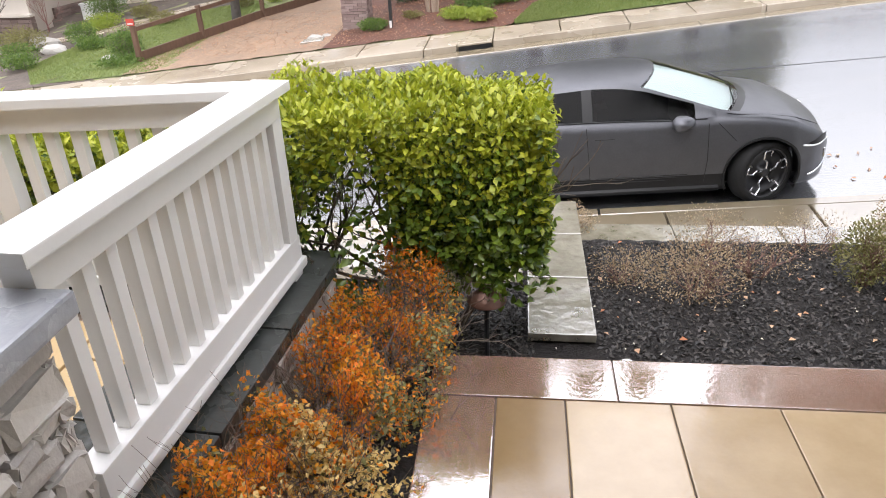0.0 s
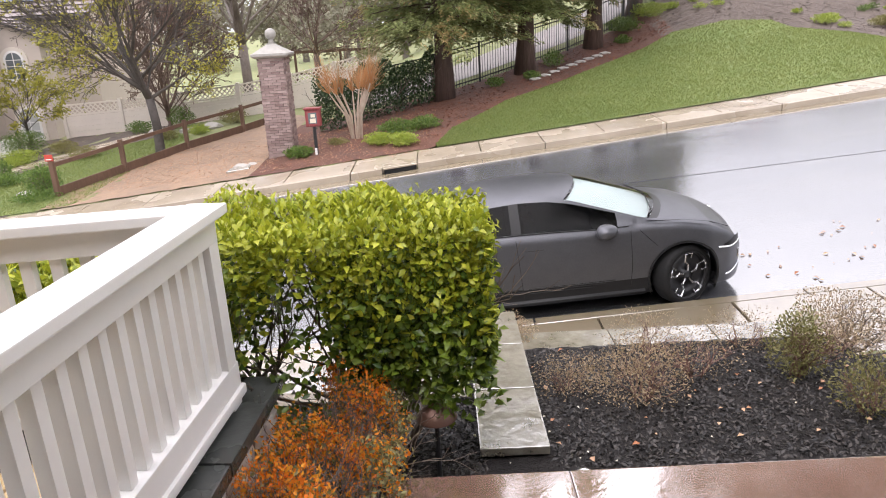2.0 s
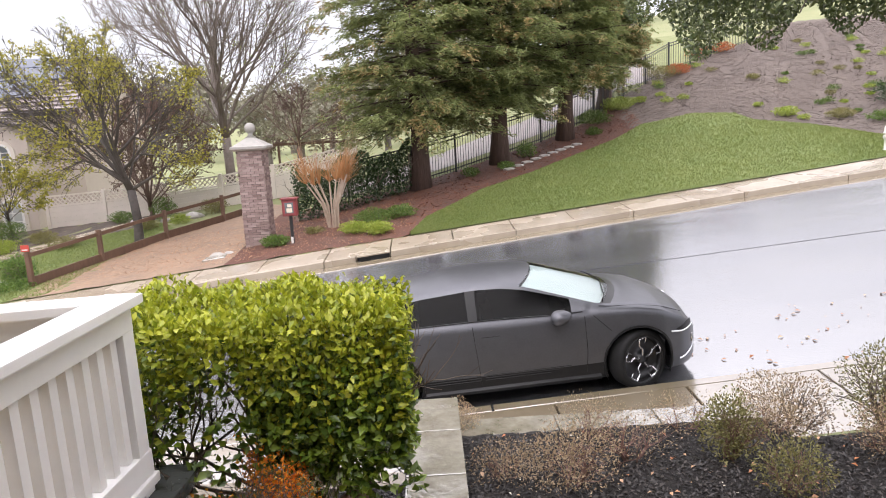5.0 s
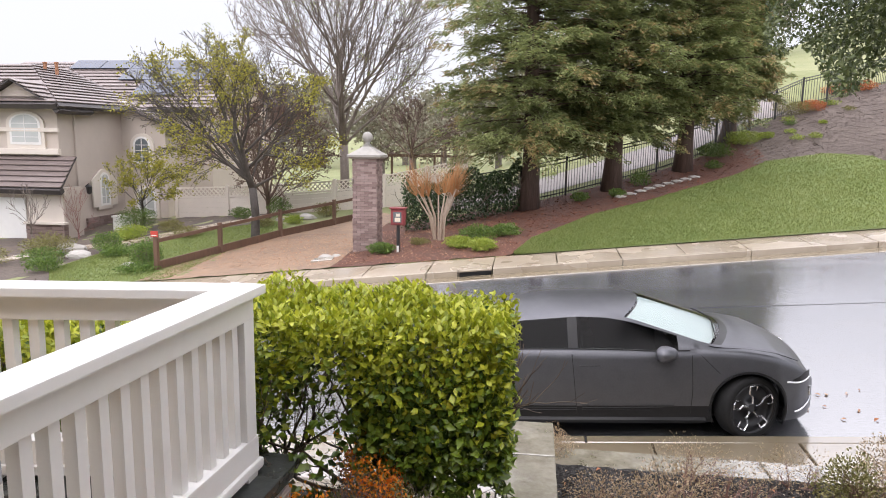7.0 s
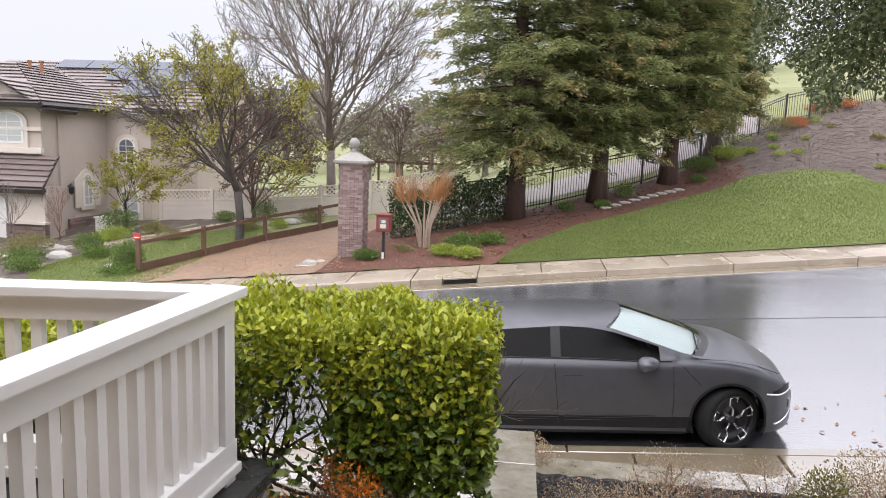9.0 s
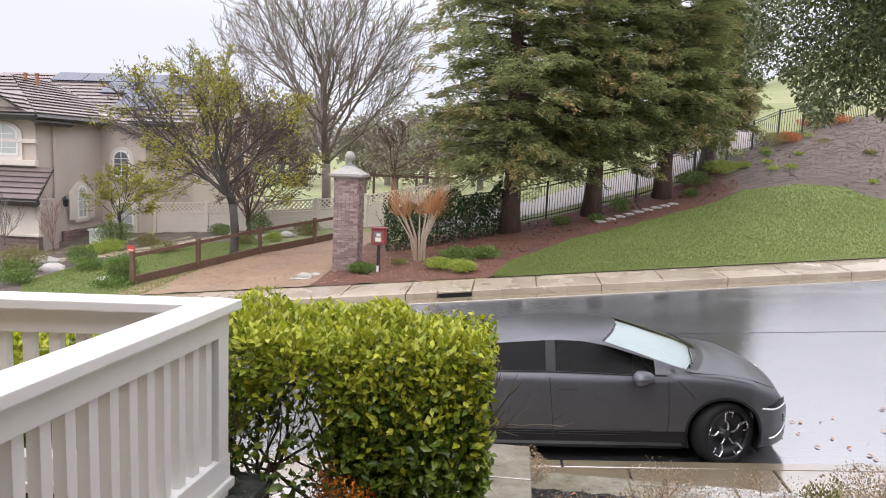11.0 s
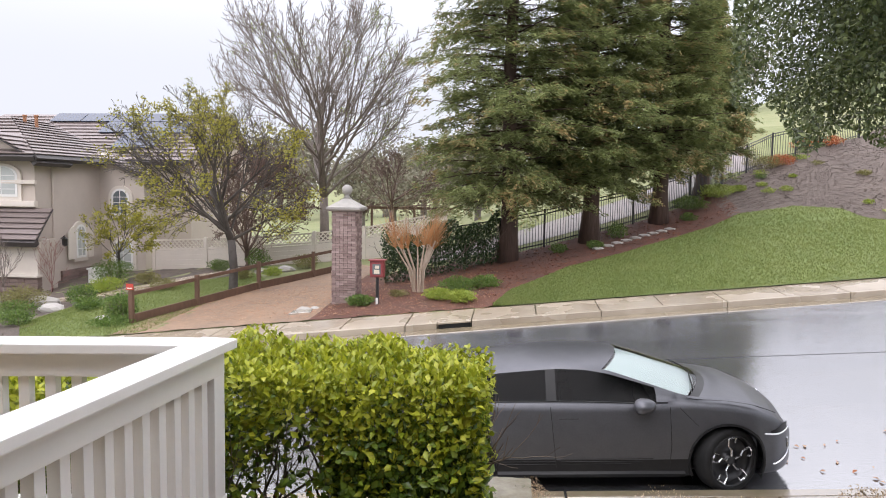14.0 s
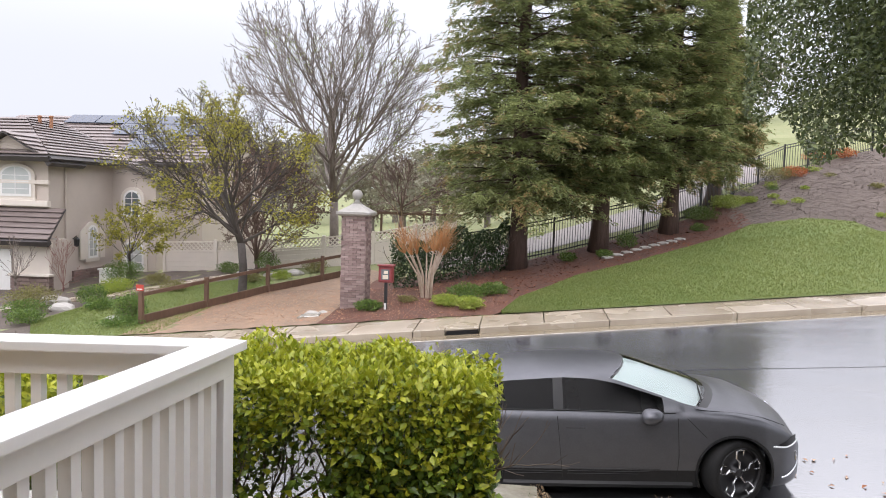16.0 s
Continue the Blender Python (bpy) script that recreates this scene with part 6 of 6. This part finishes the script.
def myrtle():
    rng = np.random.default_rng(51)
    x, y = -1.92, 20.35
    z = float(land(x, y))
    s = thing("crape_myrtle", (x, y, z), "pruned multi-stem crape myrtle with pale trunks and orange twigs", "shrub")
    ends = []
    for k in range(17):
        a, r = rng.uniform(0, 6.283), rng.uniform(0.25, 0.72)
        p1 = Vector((x + r * math.cos(a), y + 0.6 * r * math.sin(a), z + rng.uniform(1.25, 1.6)))
        p0 = Vector((x + 0.12 * math.cos(a), y + 0.1 * math.sin(a), z - 0.05))
        bm = bmesh.new()
        mid = p0.lerp(p1, 0.5) + Vector((0.12 * math.cos(a) * -1, 0, 0.05))
        tube(bm, [p0, mid, p1], [0.034, 0.027, 0.018], 7)
        part("stem", bm, bark_pale, s)
        ends.append((p1, (p1 - mid).normalized()))
    bm, bm2 = bmesh.new(), bmesh.new()
    for p, d in ends:
        for _ in range(22):
            q = (d + Vector(rng.normal(0, 0.48, 3)) + Vector((0, 0, 0.35))).normalized()
            L = rng.uniform(0.3, 0.75)
            tube(bm, [p, p + q * L * 0.5, p + q * L + Vector((0, 0, 0.06))], [0.008, 0.006, 0.003], 3, False)
        for _ in range(4):
            q = (d * 0.5 + Vector(rng.normal(0, 0.22, 3)) + Vector((0.15, 0, 1.0))).normalized()
            L = rng.uniform(0.8, 1.7)
            tube(bm2, [p, p + q * L], [0.007, 0.002], 3, False)
    part("orange_brush", bm, twig_orange, s)
    part("whip_growth", bm2, dry_leaf, s)


myrtle()


def oak():
    rng = np.random.default_rng(71)
    s = thing("oak_tree", (4.92, 5.36, 0.7), "evergreen oak with mottled grey trunk and overhanging crown", "tree")
    bm = bmesh.new()
    pts = [(4.93, 5.36, 0.5), (4.92, 5.36, 0.8), (4.83, 5.34, 1.6), (4.74, 5.33, 2.6), (4.63, 5.33, 3.6), (4.7, 5.6, 4.6)]
    tube(bm, pts, [0.26, 0.195, 0.175, 0.165, 0.155, 0.12], 18)
    part("trunk", bm, mat("mottled_bark", (0.05, 0.038, 0.03), (0.16, 0.14, 0.12), rough=0.7, scale=7, bump=0.02, bscale=14, stretch=(1, 1, 1.6)), s, "mottled grey-brown trunk", True)
    bm = bmesh.new()
    tips = []
    for d, L in (((0.35, 0.5, 0.9), 1.2), ((0.7, 0.5, 0.6), 1.5), ((0.9, 0.1, 0.7), 1.5), ((0.4, 0.1, 1.0), 1.5), ((0.3, -0.4, 1.0), 1.4), ((0.8, 0.9, 0.6), 1.5)):
        grow(bm, rng, pts[4 if L < 1.4 else 5], d, L, 0.075, 4, 0.34, tips, 0.05, (2, 3), 0.74, 0.003, 0.12, 6)
    part("limbs", bm, bark_grey, s)
    t = np.array([tuple(p) for p, _ in tips])
    extra = rng.normal(0, 1, (1900, 3)) * np.array([1.5, 1.2, 0.85]) + np.array([5.2, 7.6, 5.25])
    t = np.concatenate([t, extra])
    c = np.repeat(t, 72, 0) + rng.normal(0, 0.13, (len(t) * 72, 3))
    slope = (c[:, 0] - 0.8) / np.maximum(c[:, 1] - 0.78, 0.5)
    rise = (c[:, 2] - 3.24) / np.maximum(c[:, 1] - 0.78, 0.5)
    edge = 0.095 + 0.02 * np.sin(slope * 60) + 0.02 * np.sin(slope * 23 + 1) + 1.6 * np.maximum(0, 0.315 - slope)
    keep = (slope > 0.29) & (rise > edge) & (c[:, 1] > 3.5)
    c = c[keep]
    d = unit(rand_dirs(rng, len(c)) + np.array([0, 0, -0.5]))
    L = rng.uniform(0.042, 0.068, len(c))
    link("leaves", leaf_mesh("leaves", c, d, rand_dirs(rng, len(c)), L, L * 0.5), oak_leaf, s)


oak()

# shrubs of the near bed
bedz = lambda x, y: float(near(x, y))
for k, (x, y, rx, h, n, leaf, m_, label) in enumerate((
        (1.62, 4.85, 0.34, 0.42, 1300, 0.016, dry_leaf, "sparse dry twiggy shrub with tan leaves"),
        (2.15, 5.22, 0.30, 0.40, 500, 0.014, dry_leaf, "nearly leafless twiggy shrub in mulch"),
        (2.78, 5.12, 0.20, 0.50, 1300, 0.022, shrub_olive, "small upright olive shrub in mulch"),
        (2.88, 4.48, 0.24, 0.38, 900, 0.018, shrub_olive, "small sparse olive shrub in mulch"),
        (1.98, 5.78, 0.32, 0.34, 700, 0.014, dry_leaf, "low bare red-tipped twigs by the wall"),
        (2.75, 5.85, 0.34, 0.30, 600, 0.014, dry_leaf, "low bare twigs by the wall"),
        (3.85, 5.0, 0.32, 0.40, 1000, 0.018, dry_leaf, "sparse dry shrub near the tree trunk"),
        (1.25, 5.05, 0.28, 0.26, 800, 0.014, dry_leaf, "low dry tan ground shrub"),
        (3.3, 5.6, 0.30, 0.30, 800, 0.016, dry_leaf, "low dry tan ground shrub"))):
    shrub(x, y, bedz(x, y), rx, rx, h, int(n * 1.7), leaf * 1.2, m_, label, "shrub", 80 + k, "bed shrubs", 9, twig_red, squash=2.2)
shrub(3.72, 6.22, bedz(3.72, 6.22) + 0.0, 0.46, 0.36, 0.72, 5200, 0.022, dry_leaf, "rounded dense dry tan shrub above the sidewalk", "shrub", 91, "bed shrubs", 9, squash=3)
shrub(4.55, 6.0, bedz(4.55, 6.0), 0.50, 0.40, 0.85, 4200, 0.026, shrub_olive, "rounded olive green shrub beside the trunk", "shrub", 92, "bed shrubs", 9, squash=3)
shrub(5.4, 6.3, bedz(5.4, 6.3), 0.45, 0.40, 0.7, 3000, 0.026, shrub_olive, "rounded olive green shrub beside the trunk", "shrub", 93, "bed shrubs", 9, squash=3)
shrub(0.90, 6.18, 0.68, 0.26, 0.18, 0.28, 2400, 0.016, dry_leaf, "low clipped tan shrub behind the wall end", "shrub", 94, "bed shrubs", 6, squash=3)
shrub(-0.28, 4.1, 1.05, 0.26, 0.2, 0.34, 700, 0.045, hedge_low_mat, "leafy green shoots at the foot of the hedge", "shrub", 95, "", 6)

# plants across the street
lz = lambda x, y: float(land(x, y))
plants = (
    (-1.2, 19.2, 0.42, 0.34, 1500, 0.06, shrub_lime, "lime green grassy mound by the mulch"),
    (-0.55, 18.75, 0.38, 0.36, 1500, 0.06, shrub_lime, "lime green grassy mound by the mulch"),
    (-0.75, 20.2, 0.6, 0.40, 2000, 0.06, shrub_green, "low green ground cover clump"),
    (0.0, 20.4, 0.45, 0.34, 1400, 0.06, shrub_green, "low green ground cover clump"),
    (-3.3, 18.95, 0.40, 0.30, 1300, 0.06, shrub_green, "low green ground cover by the pillar"),
    (-2.4, 19.9, 0.3, 0.2, 600, 0.05, shrub_olive, "low olive ground cover"),
    (2.3, 24.2, 0.30, 0.35, 700, 0.06, shrub_green, "small green clump under the redwoods"),
    (3.5, 24.35, 0.30, 0.30, 700, 0.06, shrub_green, "small green clump under the redwoods"),
    (4.4, 25.6, 0.40, 0.55, 1000, 0.06, shrub_green, "small green shrub under the redwoods"),
    (7.3, 27.6, 0.32, 0.32, 700, 0.06, shrub_green, "small green clump under the redwoods"),
    (7.7, 29.0, 0.7, 0.6, 1500, 0.07, shrub_green, "green shrub by the iron fence"),
    (9.0, 30.2, 0.7, 0.6, 1500, 0.07, shrub_lime, "yellow-green shrub by the iron fence"),
    (10.0, 30.6, 0.35, 0.30, 700, 0.06, shrub_lime, "lime green clump on the hillside"),
    (11.7, 32.9, 0.9, 0.6, 1800, 0.07, shrub_olive, "olive and rust shrub under the hill fence"),
    (12.5, 33.0, 0.6, 0.5, 1200, 0.07, shrub_red, "rust red shrub under the hill fence"),
    (14.2, 35.0, 0.6, 0.5, 1200, 0.07, shrub_red, "red shrub on the hillside"),
    (15.6, 35.6, 0.6, 0.5, 1200, 0.07, shrub_red, "orange-red shrub on the hillside"),
    (20.0, 28.0, 1.3, 1.1, 5000, 0.08, hedge_dark, "clipped dark green shrub on the hillside"),
    (22.5, 29.5, 0.9, 1.3, 2600, 0.08, shrub_lime, "tall yellow-green shrub on the hillside"),
    (18.5, 23.8, 0.7, 0.5, 1600, 0.07, shrub_lime, "yellow-green mound near the lawn"),
    (19.6, 22.9, 0.8, 0.6, 1800, 0.07, shrub_olive, "tan ornamental grass mound near the lawn"),
    (17.2, 25.4, 0.6, 0.4, 1300, 0.07, shrub_green, "green mound near the lawn"),
    (16.3, 26.5, 0.5, 0.4, 1100, 0.07, shrub_olive, "olive mound near the lawn"),
    (14.9, 27.8, 0.5, 0.4, 1100, 0.07, shrub_lime, "yellow-green mound near the lawn"))
for k, (x, y, r, h, n, leaf, m_, label) in enumerate(plants):
    shrub(x, y, lz(x, y), r, r, h, n, leaf, m_, label, "shrub", 110 + k, "", 4, squash=2.6)
rng = np.random.default_rng(140)
for k in range(100):
    x, y = rng.uniform(10.5, 26), rng.uniform(26.5, 37)
    if y < np.interp(x, LAWN_X, LAWN_Y, right=24) + 0.8 or y > 0.55 * x + 27:
        continue
    r = rng.uniform(0.16, 0.34)
    shrub(x, y, lz(x, y), r, r, r * 0.9, 260, 0.06, (shrub_lime, shrub_olive, shrub_lime, shrub_green)[k % 4], "small low plant dotted on the hillside", "shrub", 150 + k, "hillside plants", 3)
# garden of the far house
for k, (x, y, r, h, n, m_, label) in enumerate((
        (-14.2, 20.3, 0.75, 0.75, 2600, shrub_olive, "olive shrub in the far front garden"), (-12.7, 21.0, 0.5, 0.62, 1800, shrub_green, "round green shrub in the far garden"),
        (-13.6, 19.2, 0.6, 0.5, 1500, shrub_green, "low green shrub in the far garden"), (-12.0, 20.3, 0.5, 0.35, 1100, shrub_green, "low green shrub in the far garden"),
        (-13.3, 23.4, 0.6, 0.5, 1600, shrub_lime, "yellow-green mounded shrub by the house"), (-14.1, 25.0, 0.75, 0.95, 2600, shrub_green, "tall green shrub by the house wall"),
        (-9.75, 18.3, 0.45, 0.75, 1700, shrub_green, "green shrub beside the trail post"), (-9.6, 17.6, 0.6, 0.25, 1200, shrub_green, "low green ground cover beside the trail"),
        (-11.0, 23.0, 0.5, 0.4, 1200, shrub_olive, "olive shrub in the far lawn"), (-9.2, 26.9, 0.5, 0.9, 1800, shrub_green, "green shrub before the cream fence"),
        (-7.2, 26.8, 0.5, 0.6, 1600, shrub_olive, "olive shrub before the cream fence"), (-10.9, 27.2, 0.5, 0.5, 1400, shrub_green, "low shrub before the cream fence"),
        (-8.0, 25.2, 0.4, 0.35, 900, shrub_lime, "yellow-green mound before the cream fence"), (-15.4, 19.0, 0.7, 0.7, 2200, shrub_olive, "olive shrub in the far front garden"),
        (-12.7, 18.1, 0.5, 0.42, 1500, shrub_green, "low green mound by the far sidewalk"), (-11.7, 19.9, 0.42, 0.30, 1100, shrub_green, "low green mound at the lawn edge"),
        (-10.2, 19.0, 0.45, 0.6, 1500, shrub_green, "dark green shrub beside the rail fence"), (-13.3, 22.9, 0.45, 0.35, 1200, shrub_lime, "yellow-green mound beside the garden walk"),
        (-12.5, 24.6, 0.5, 0.45, 1300, shrub_olive, "olive mound beside the garden walk"), (-8.9, 24.6, 0.35, 0.4, 900, shrub_olive, "small olive shrub on the far lawn"))):
    shrub(x, y, lz(x, y), r, r, h, n, 0.06, m_, label, "shrub", 200 + k, "", 5, squash=2.6)


def ivy_hedge():
    rng = np.random.default_rng(230)
    s = thing("ivy_hedge", (-1.6, 23.0, 0.7), "dark green ivy hedge behind the crape myrtle", "hedge")
    n = 9000
    t = rng.uniform(0, 1, n)
    x = -3.3 + 3.6 * t
    y = 22.2 + 1.9 * t + rng.normal(0, 0.28, n)
    top = 1.55 + 0.18 * np.sin(x * 3) + 0.1 * np.sin(x * 9)
    z = land(x, y) + rng.uniform(0, 1, n) ** 0.7 * top
    c = np.stack([x, y, z], 1)
    d = rand_dirs(rng, n)
    L = rng.uniform(0.06, 0.11, n)
    bm = bmesh.new()
    for k in range(14):
        xx = -3.2 + 0.25 * k
        yy = 22.2 + 1.9 * (xx + 3.3) / 3.6
        grow(bm, rng, (xx, yy, lz(xx, yy) - 0.05), (rng.normal(0, 0.3), rng.normal(0, 0.2), 1), 0.6, 0.025, 3, 0.4, [], 0.15)
    part("stemwork", bm, twig_mat, s)
    link("foliage", leaf_mesh("foliage", c, d, rand_dirs(rng, n), L, L * 0.65), hedge_dark, s)


ivy_hedge()

# rocks by the far garden and pillar
rng = np.random.default_rng(240)
for k, (x, y, r) in enumerate(((-4.75, 18.55, 0.16), (-4.5, 18.75, 0.10), (-4.9, 18.9, 0.08), (-13.9, 20.9, 0.4), (-13.0, 20.0, 0.3), (-7.9, 26.3, 0.3), (-8.7, 26.0, 0.25), (-10.0, 26.6, 0.28), (-10.2, 18.2, 0.2))):
    bm = bmesh.new()
    bmesh.ops.create_icosphere(bm, subdivisions=2, radius=r)
    for v in bm.verts:
        v.co = Vector((x, y, lz(x, y) + r * 0.2)) + Vector((v.co.x * 1.3, v.co.y, v.co.z * 0.6)) * float(rng.uniform(0.85, 1.1))
    tagged(part("rock", bm, rock_mat), "weathered grey garden rock on soil", "rock", "garden rocks")
edge_paver = tagged(slab("paver", [(-5.0, 18.05), (-4.45, 18.15), (-4.5, 18.55), (-5.0, 18.42)], land, 0.08, cap_mat, lift=0.06), "pale flat paving stone beside the pillar", "paving stone")


# ---- small things in the bed ----
def path_lamp():
    x, y, z = 0.375, 3.94, bedz(0.375, 3.94) + 0.03
    bronze = mat("weathered_bronze", (0.11, 0.06, 0.045), (0.18, 0.10, 0.075), rough=0.45, scale=20, metal=0.5)
    s = thing("path_lamp", (x, y, z), "bronze mushroom path lamp standing in mulch", "garden lamp")
    bm = bmesh.new()
    tube(bm, [(x, y, z - 0.05), (x, y, z + 0.36)], [0.013, 0.013], 8)
    part("pole", bm, black_iron, s)
    bm = bmesh.new()
    lathe(bm, ((0.10, 0.0), (0.103, 0.006), (0.06, 0.045), (0.02, 0.072), (0.012, 0.09), (0.001, 0.092)), (x, y, z + 0.33), 24)
    part("shade", bm, bronze, s, "dull bronze hat-shaped shade", True)


path_lamp()
spot = thing("well_light", (1.075, 3.77, 1.06), "small black bollard light with pale lens in mulch", "garden lamp")
bm = bmesh.new()
lathe(bm, ((0.034, 0.0), (0.034, 0.11), (0.03, 0.115), (0.001, 0.115)), (1.075, 3.77, bedz(1.075, 3.77) - 0.02), 16)
part("body", bm, black_iron, spot, "", True)
bm = bmesh.new()
lathe(bm, ((0.036, 0.0), (0.036, 0.006), (0.02, 0.007), (0.018, 0.004), (0.001, 0.004)), (1.075, 3.77, bedz(1.075, 3.77) + 0.096), 16)
part("lens_ring", bm, alloy, spot, "pale metal ring", True)


def scatter(name, n, seed, x0, x1, y0, y1, fz, lo, hi, material, label, category, aspect=0.5, flat=0.35):
    rng = np.random.default_rng(seed)
    x, y = rng.uniform(x0, x1, n), rng.uniform(y0, y1, n)
    c = np.stack([x, y, fz(x, y)], 1)
    a = rng.uniform(0, 6.283, n)
    d = np.stack([np.cos(a), np.sin(a), rng.normal(0, flat, n)], 1)
    nn = unit(np.array([0, 0, 1.0]) + flat * rand_dirs(rng, n))
    L = rng.uniform(lo, hi, n)
    return tagged(link(name, leaf_mesh(name, c, d, nn, L, L * aspect), material), label, category, kind="stuff")


bed_h = lambda x, y: near(x, y) + 0.02
scatter("bark_chips", 22000, 301, 0.98, 6.5, 3.68, 5.95, bed_h, 0.015, 0.045, chip_mat, "dark wet bark chips covering the bed", "bark chips", 0.45, 0.5)
scatter("bark_chips", 5000, 302, -0.6, 0.62, 3.68, 5.0, bed_h, 0.015, 0.045, chip_mat, "dark wet bark chips covering the bed", "bark chips", 0.45, 0.5)
scatter("fallen_leaves", 110, 303, 1.0, 5.5, 3.75, 5.95, lambda x, y: near(x, y) + 0.03, 0.02, 0.05, fallen, "fallen brown and red leaves on mulch", "fallen leaves", 0.7, 0.3)
scatter("pale_petals", 70, 304, 0.0, 5.5, 3.70, 5.9, lambda x, y: near(x, y) + 0.03, 0.012, 0.03, pale_bit, "pale petals and chips on mulch", "petals", 0.7, 0.3)
scatter("fallen_leaves", 70, 305, 4.0, 9.0, 8.5, 10.5, lambda x, y: road_z(x, y) + 0.012, 0.03, 0.09, fallen, "wet fallen leaves on the asphalt", "fallen leaves", 0.6, 0.2)
scatter("fallen_leaves", 6500, 306, -8.8, 0.3, 17.6, 22.5, lambda x, y: land(x, y) + 0.03, 0.02, 0.055, fallen, "scattered brown leaves along the trail and bed", "fallen leaves", 0.6, 0.3)
scatter("redwood_litter", 6000, 307, -1.0, 9.3, 19.0, 31.0, lambda x, y: np.where((y > np.where(x < 0.34, far_walk(x), lawn_top(x))) & (y < fence_line(x)), land(x, y) + 0.035, -3.0), 0.05, 0.14, mat("redwood_litter", (0.26, 0.09, 0.04), (0.12, 0.06, 0.04), rough=0.8, island=0.7), "reddish redwood litter on the mulch", "leaf litter", 0.4, 0.3)
hill_chip = mat("hill_chip", (0.075, 0.057, 0.05), (0.19, 0.145, 0.13), rough=0.7, scale=6, island=0.8)
scatter("bark_chips", 45000, 308, 9.5, 27.0, 24.0, 40.0, lambda x, y: np.where((y > np.interp(x, LAWN_X, LAWN_Y, right=24) + 0.1) & (y < np.interp(x, HILL_X, HILL_Y)), land(x, y) + 0.03, -3.0), 0.03, 0.10, hill_chip, "grey-brown bark chips over the hillside", "bark chips", 0.45, 0.15)
rng = np.random.default_rng(310)
for k in range(9):
    t = k / 8
    x, y = 3.6 + 2.8 * t, 24.2 + 2.3 * t
    bm = bmesh.new()
    bmesh.ops.create_icosphere(bm, subdivisions=1, radius=0.17)
    for v in bm.verts:
        v.co = Vector((x, y, lz(x, y) + 0.03)) + Vector((v.co.x * 1.4, v.co.y, v.co.z * 0.4))
    tagged(part("edging_stone", bm, rock_mat), "flat grey edging stone along the mulch", "stone", "edging stones")
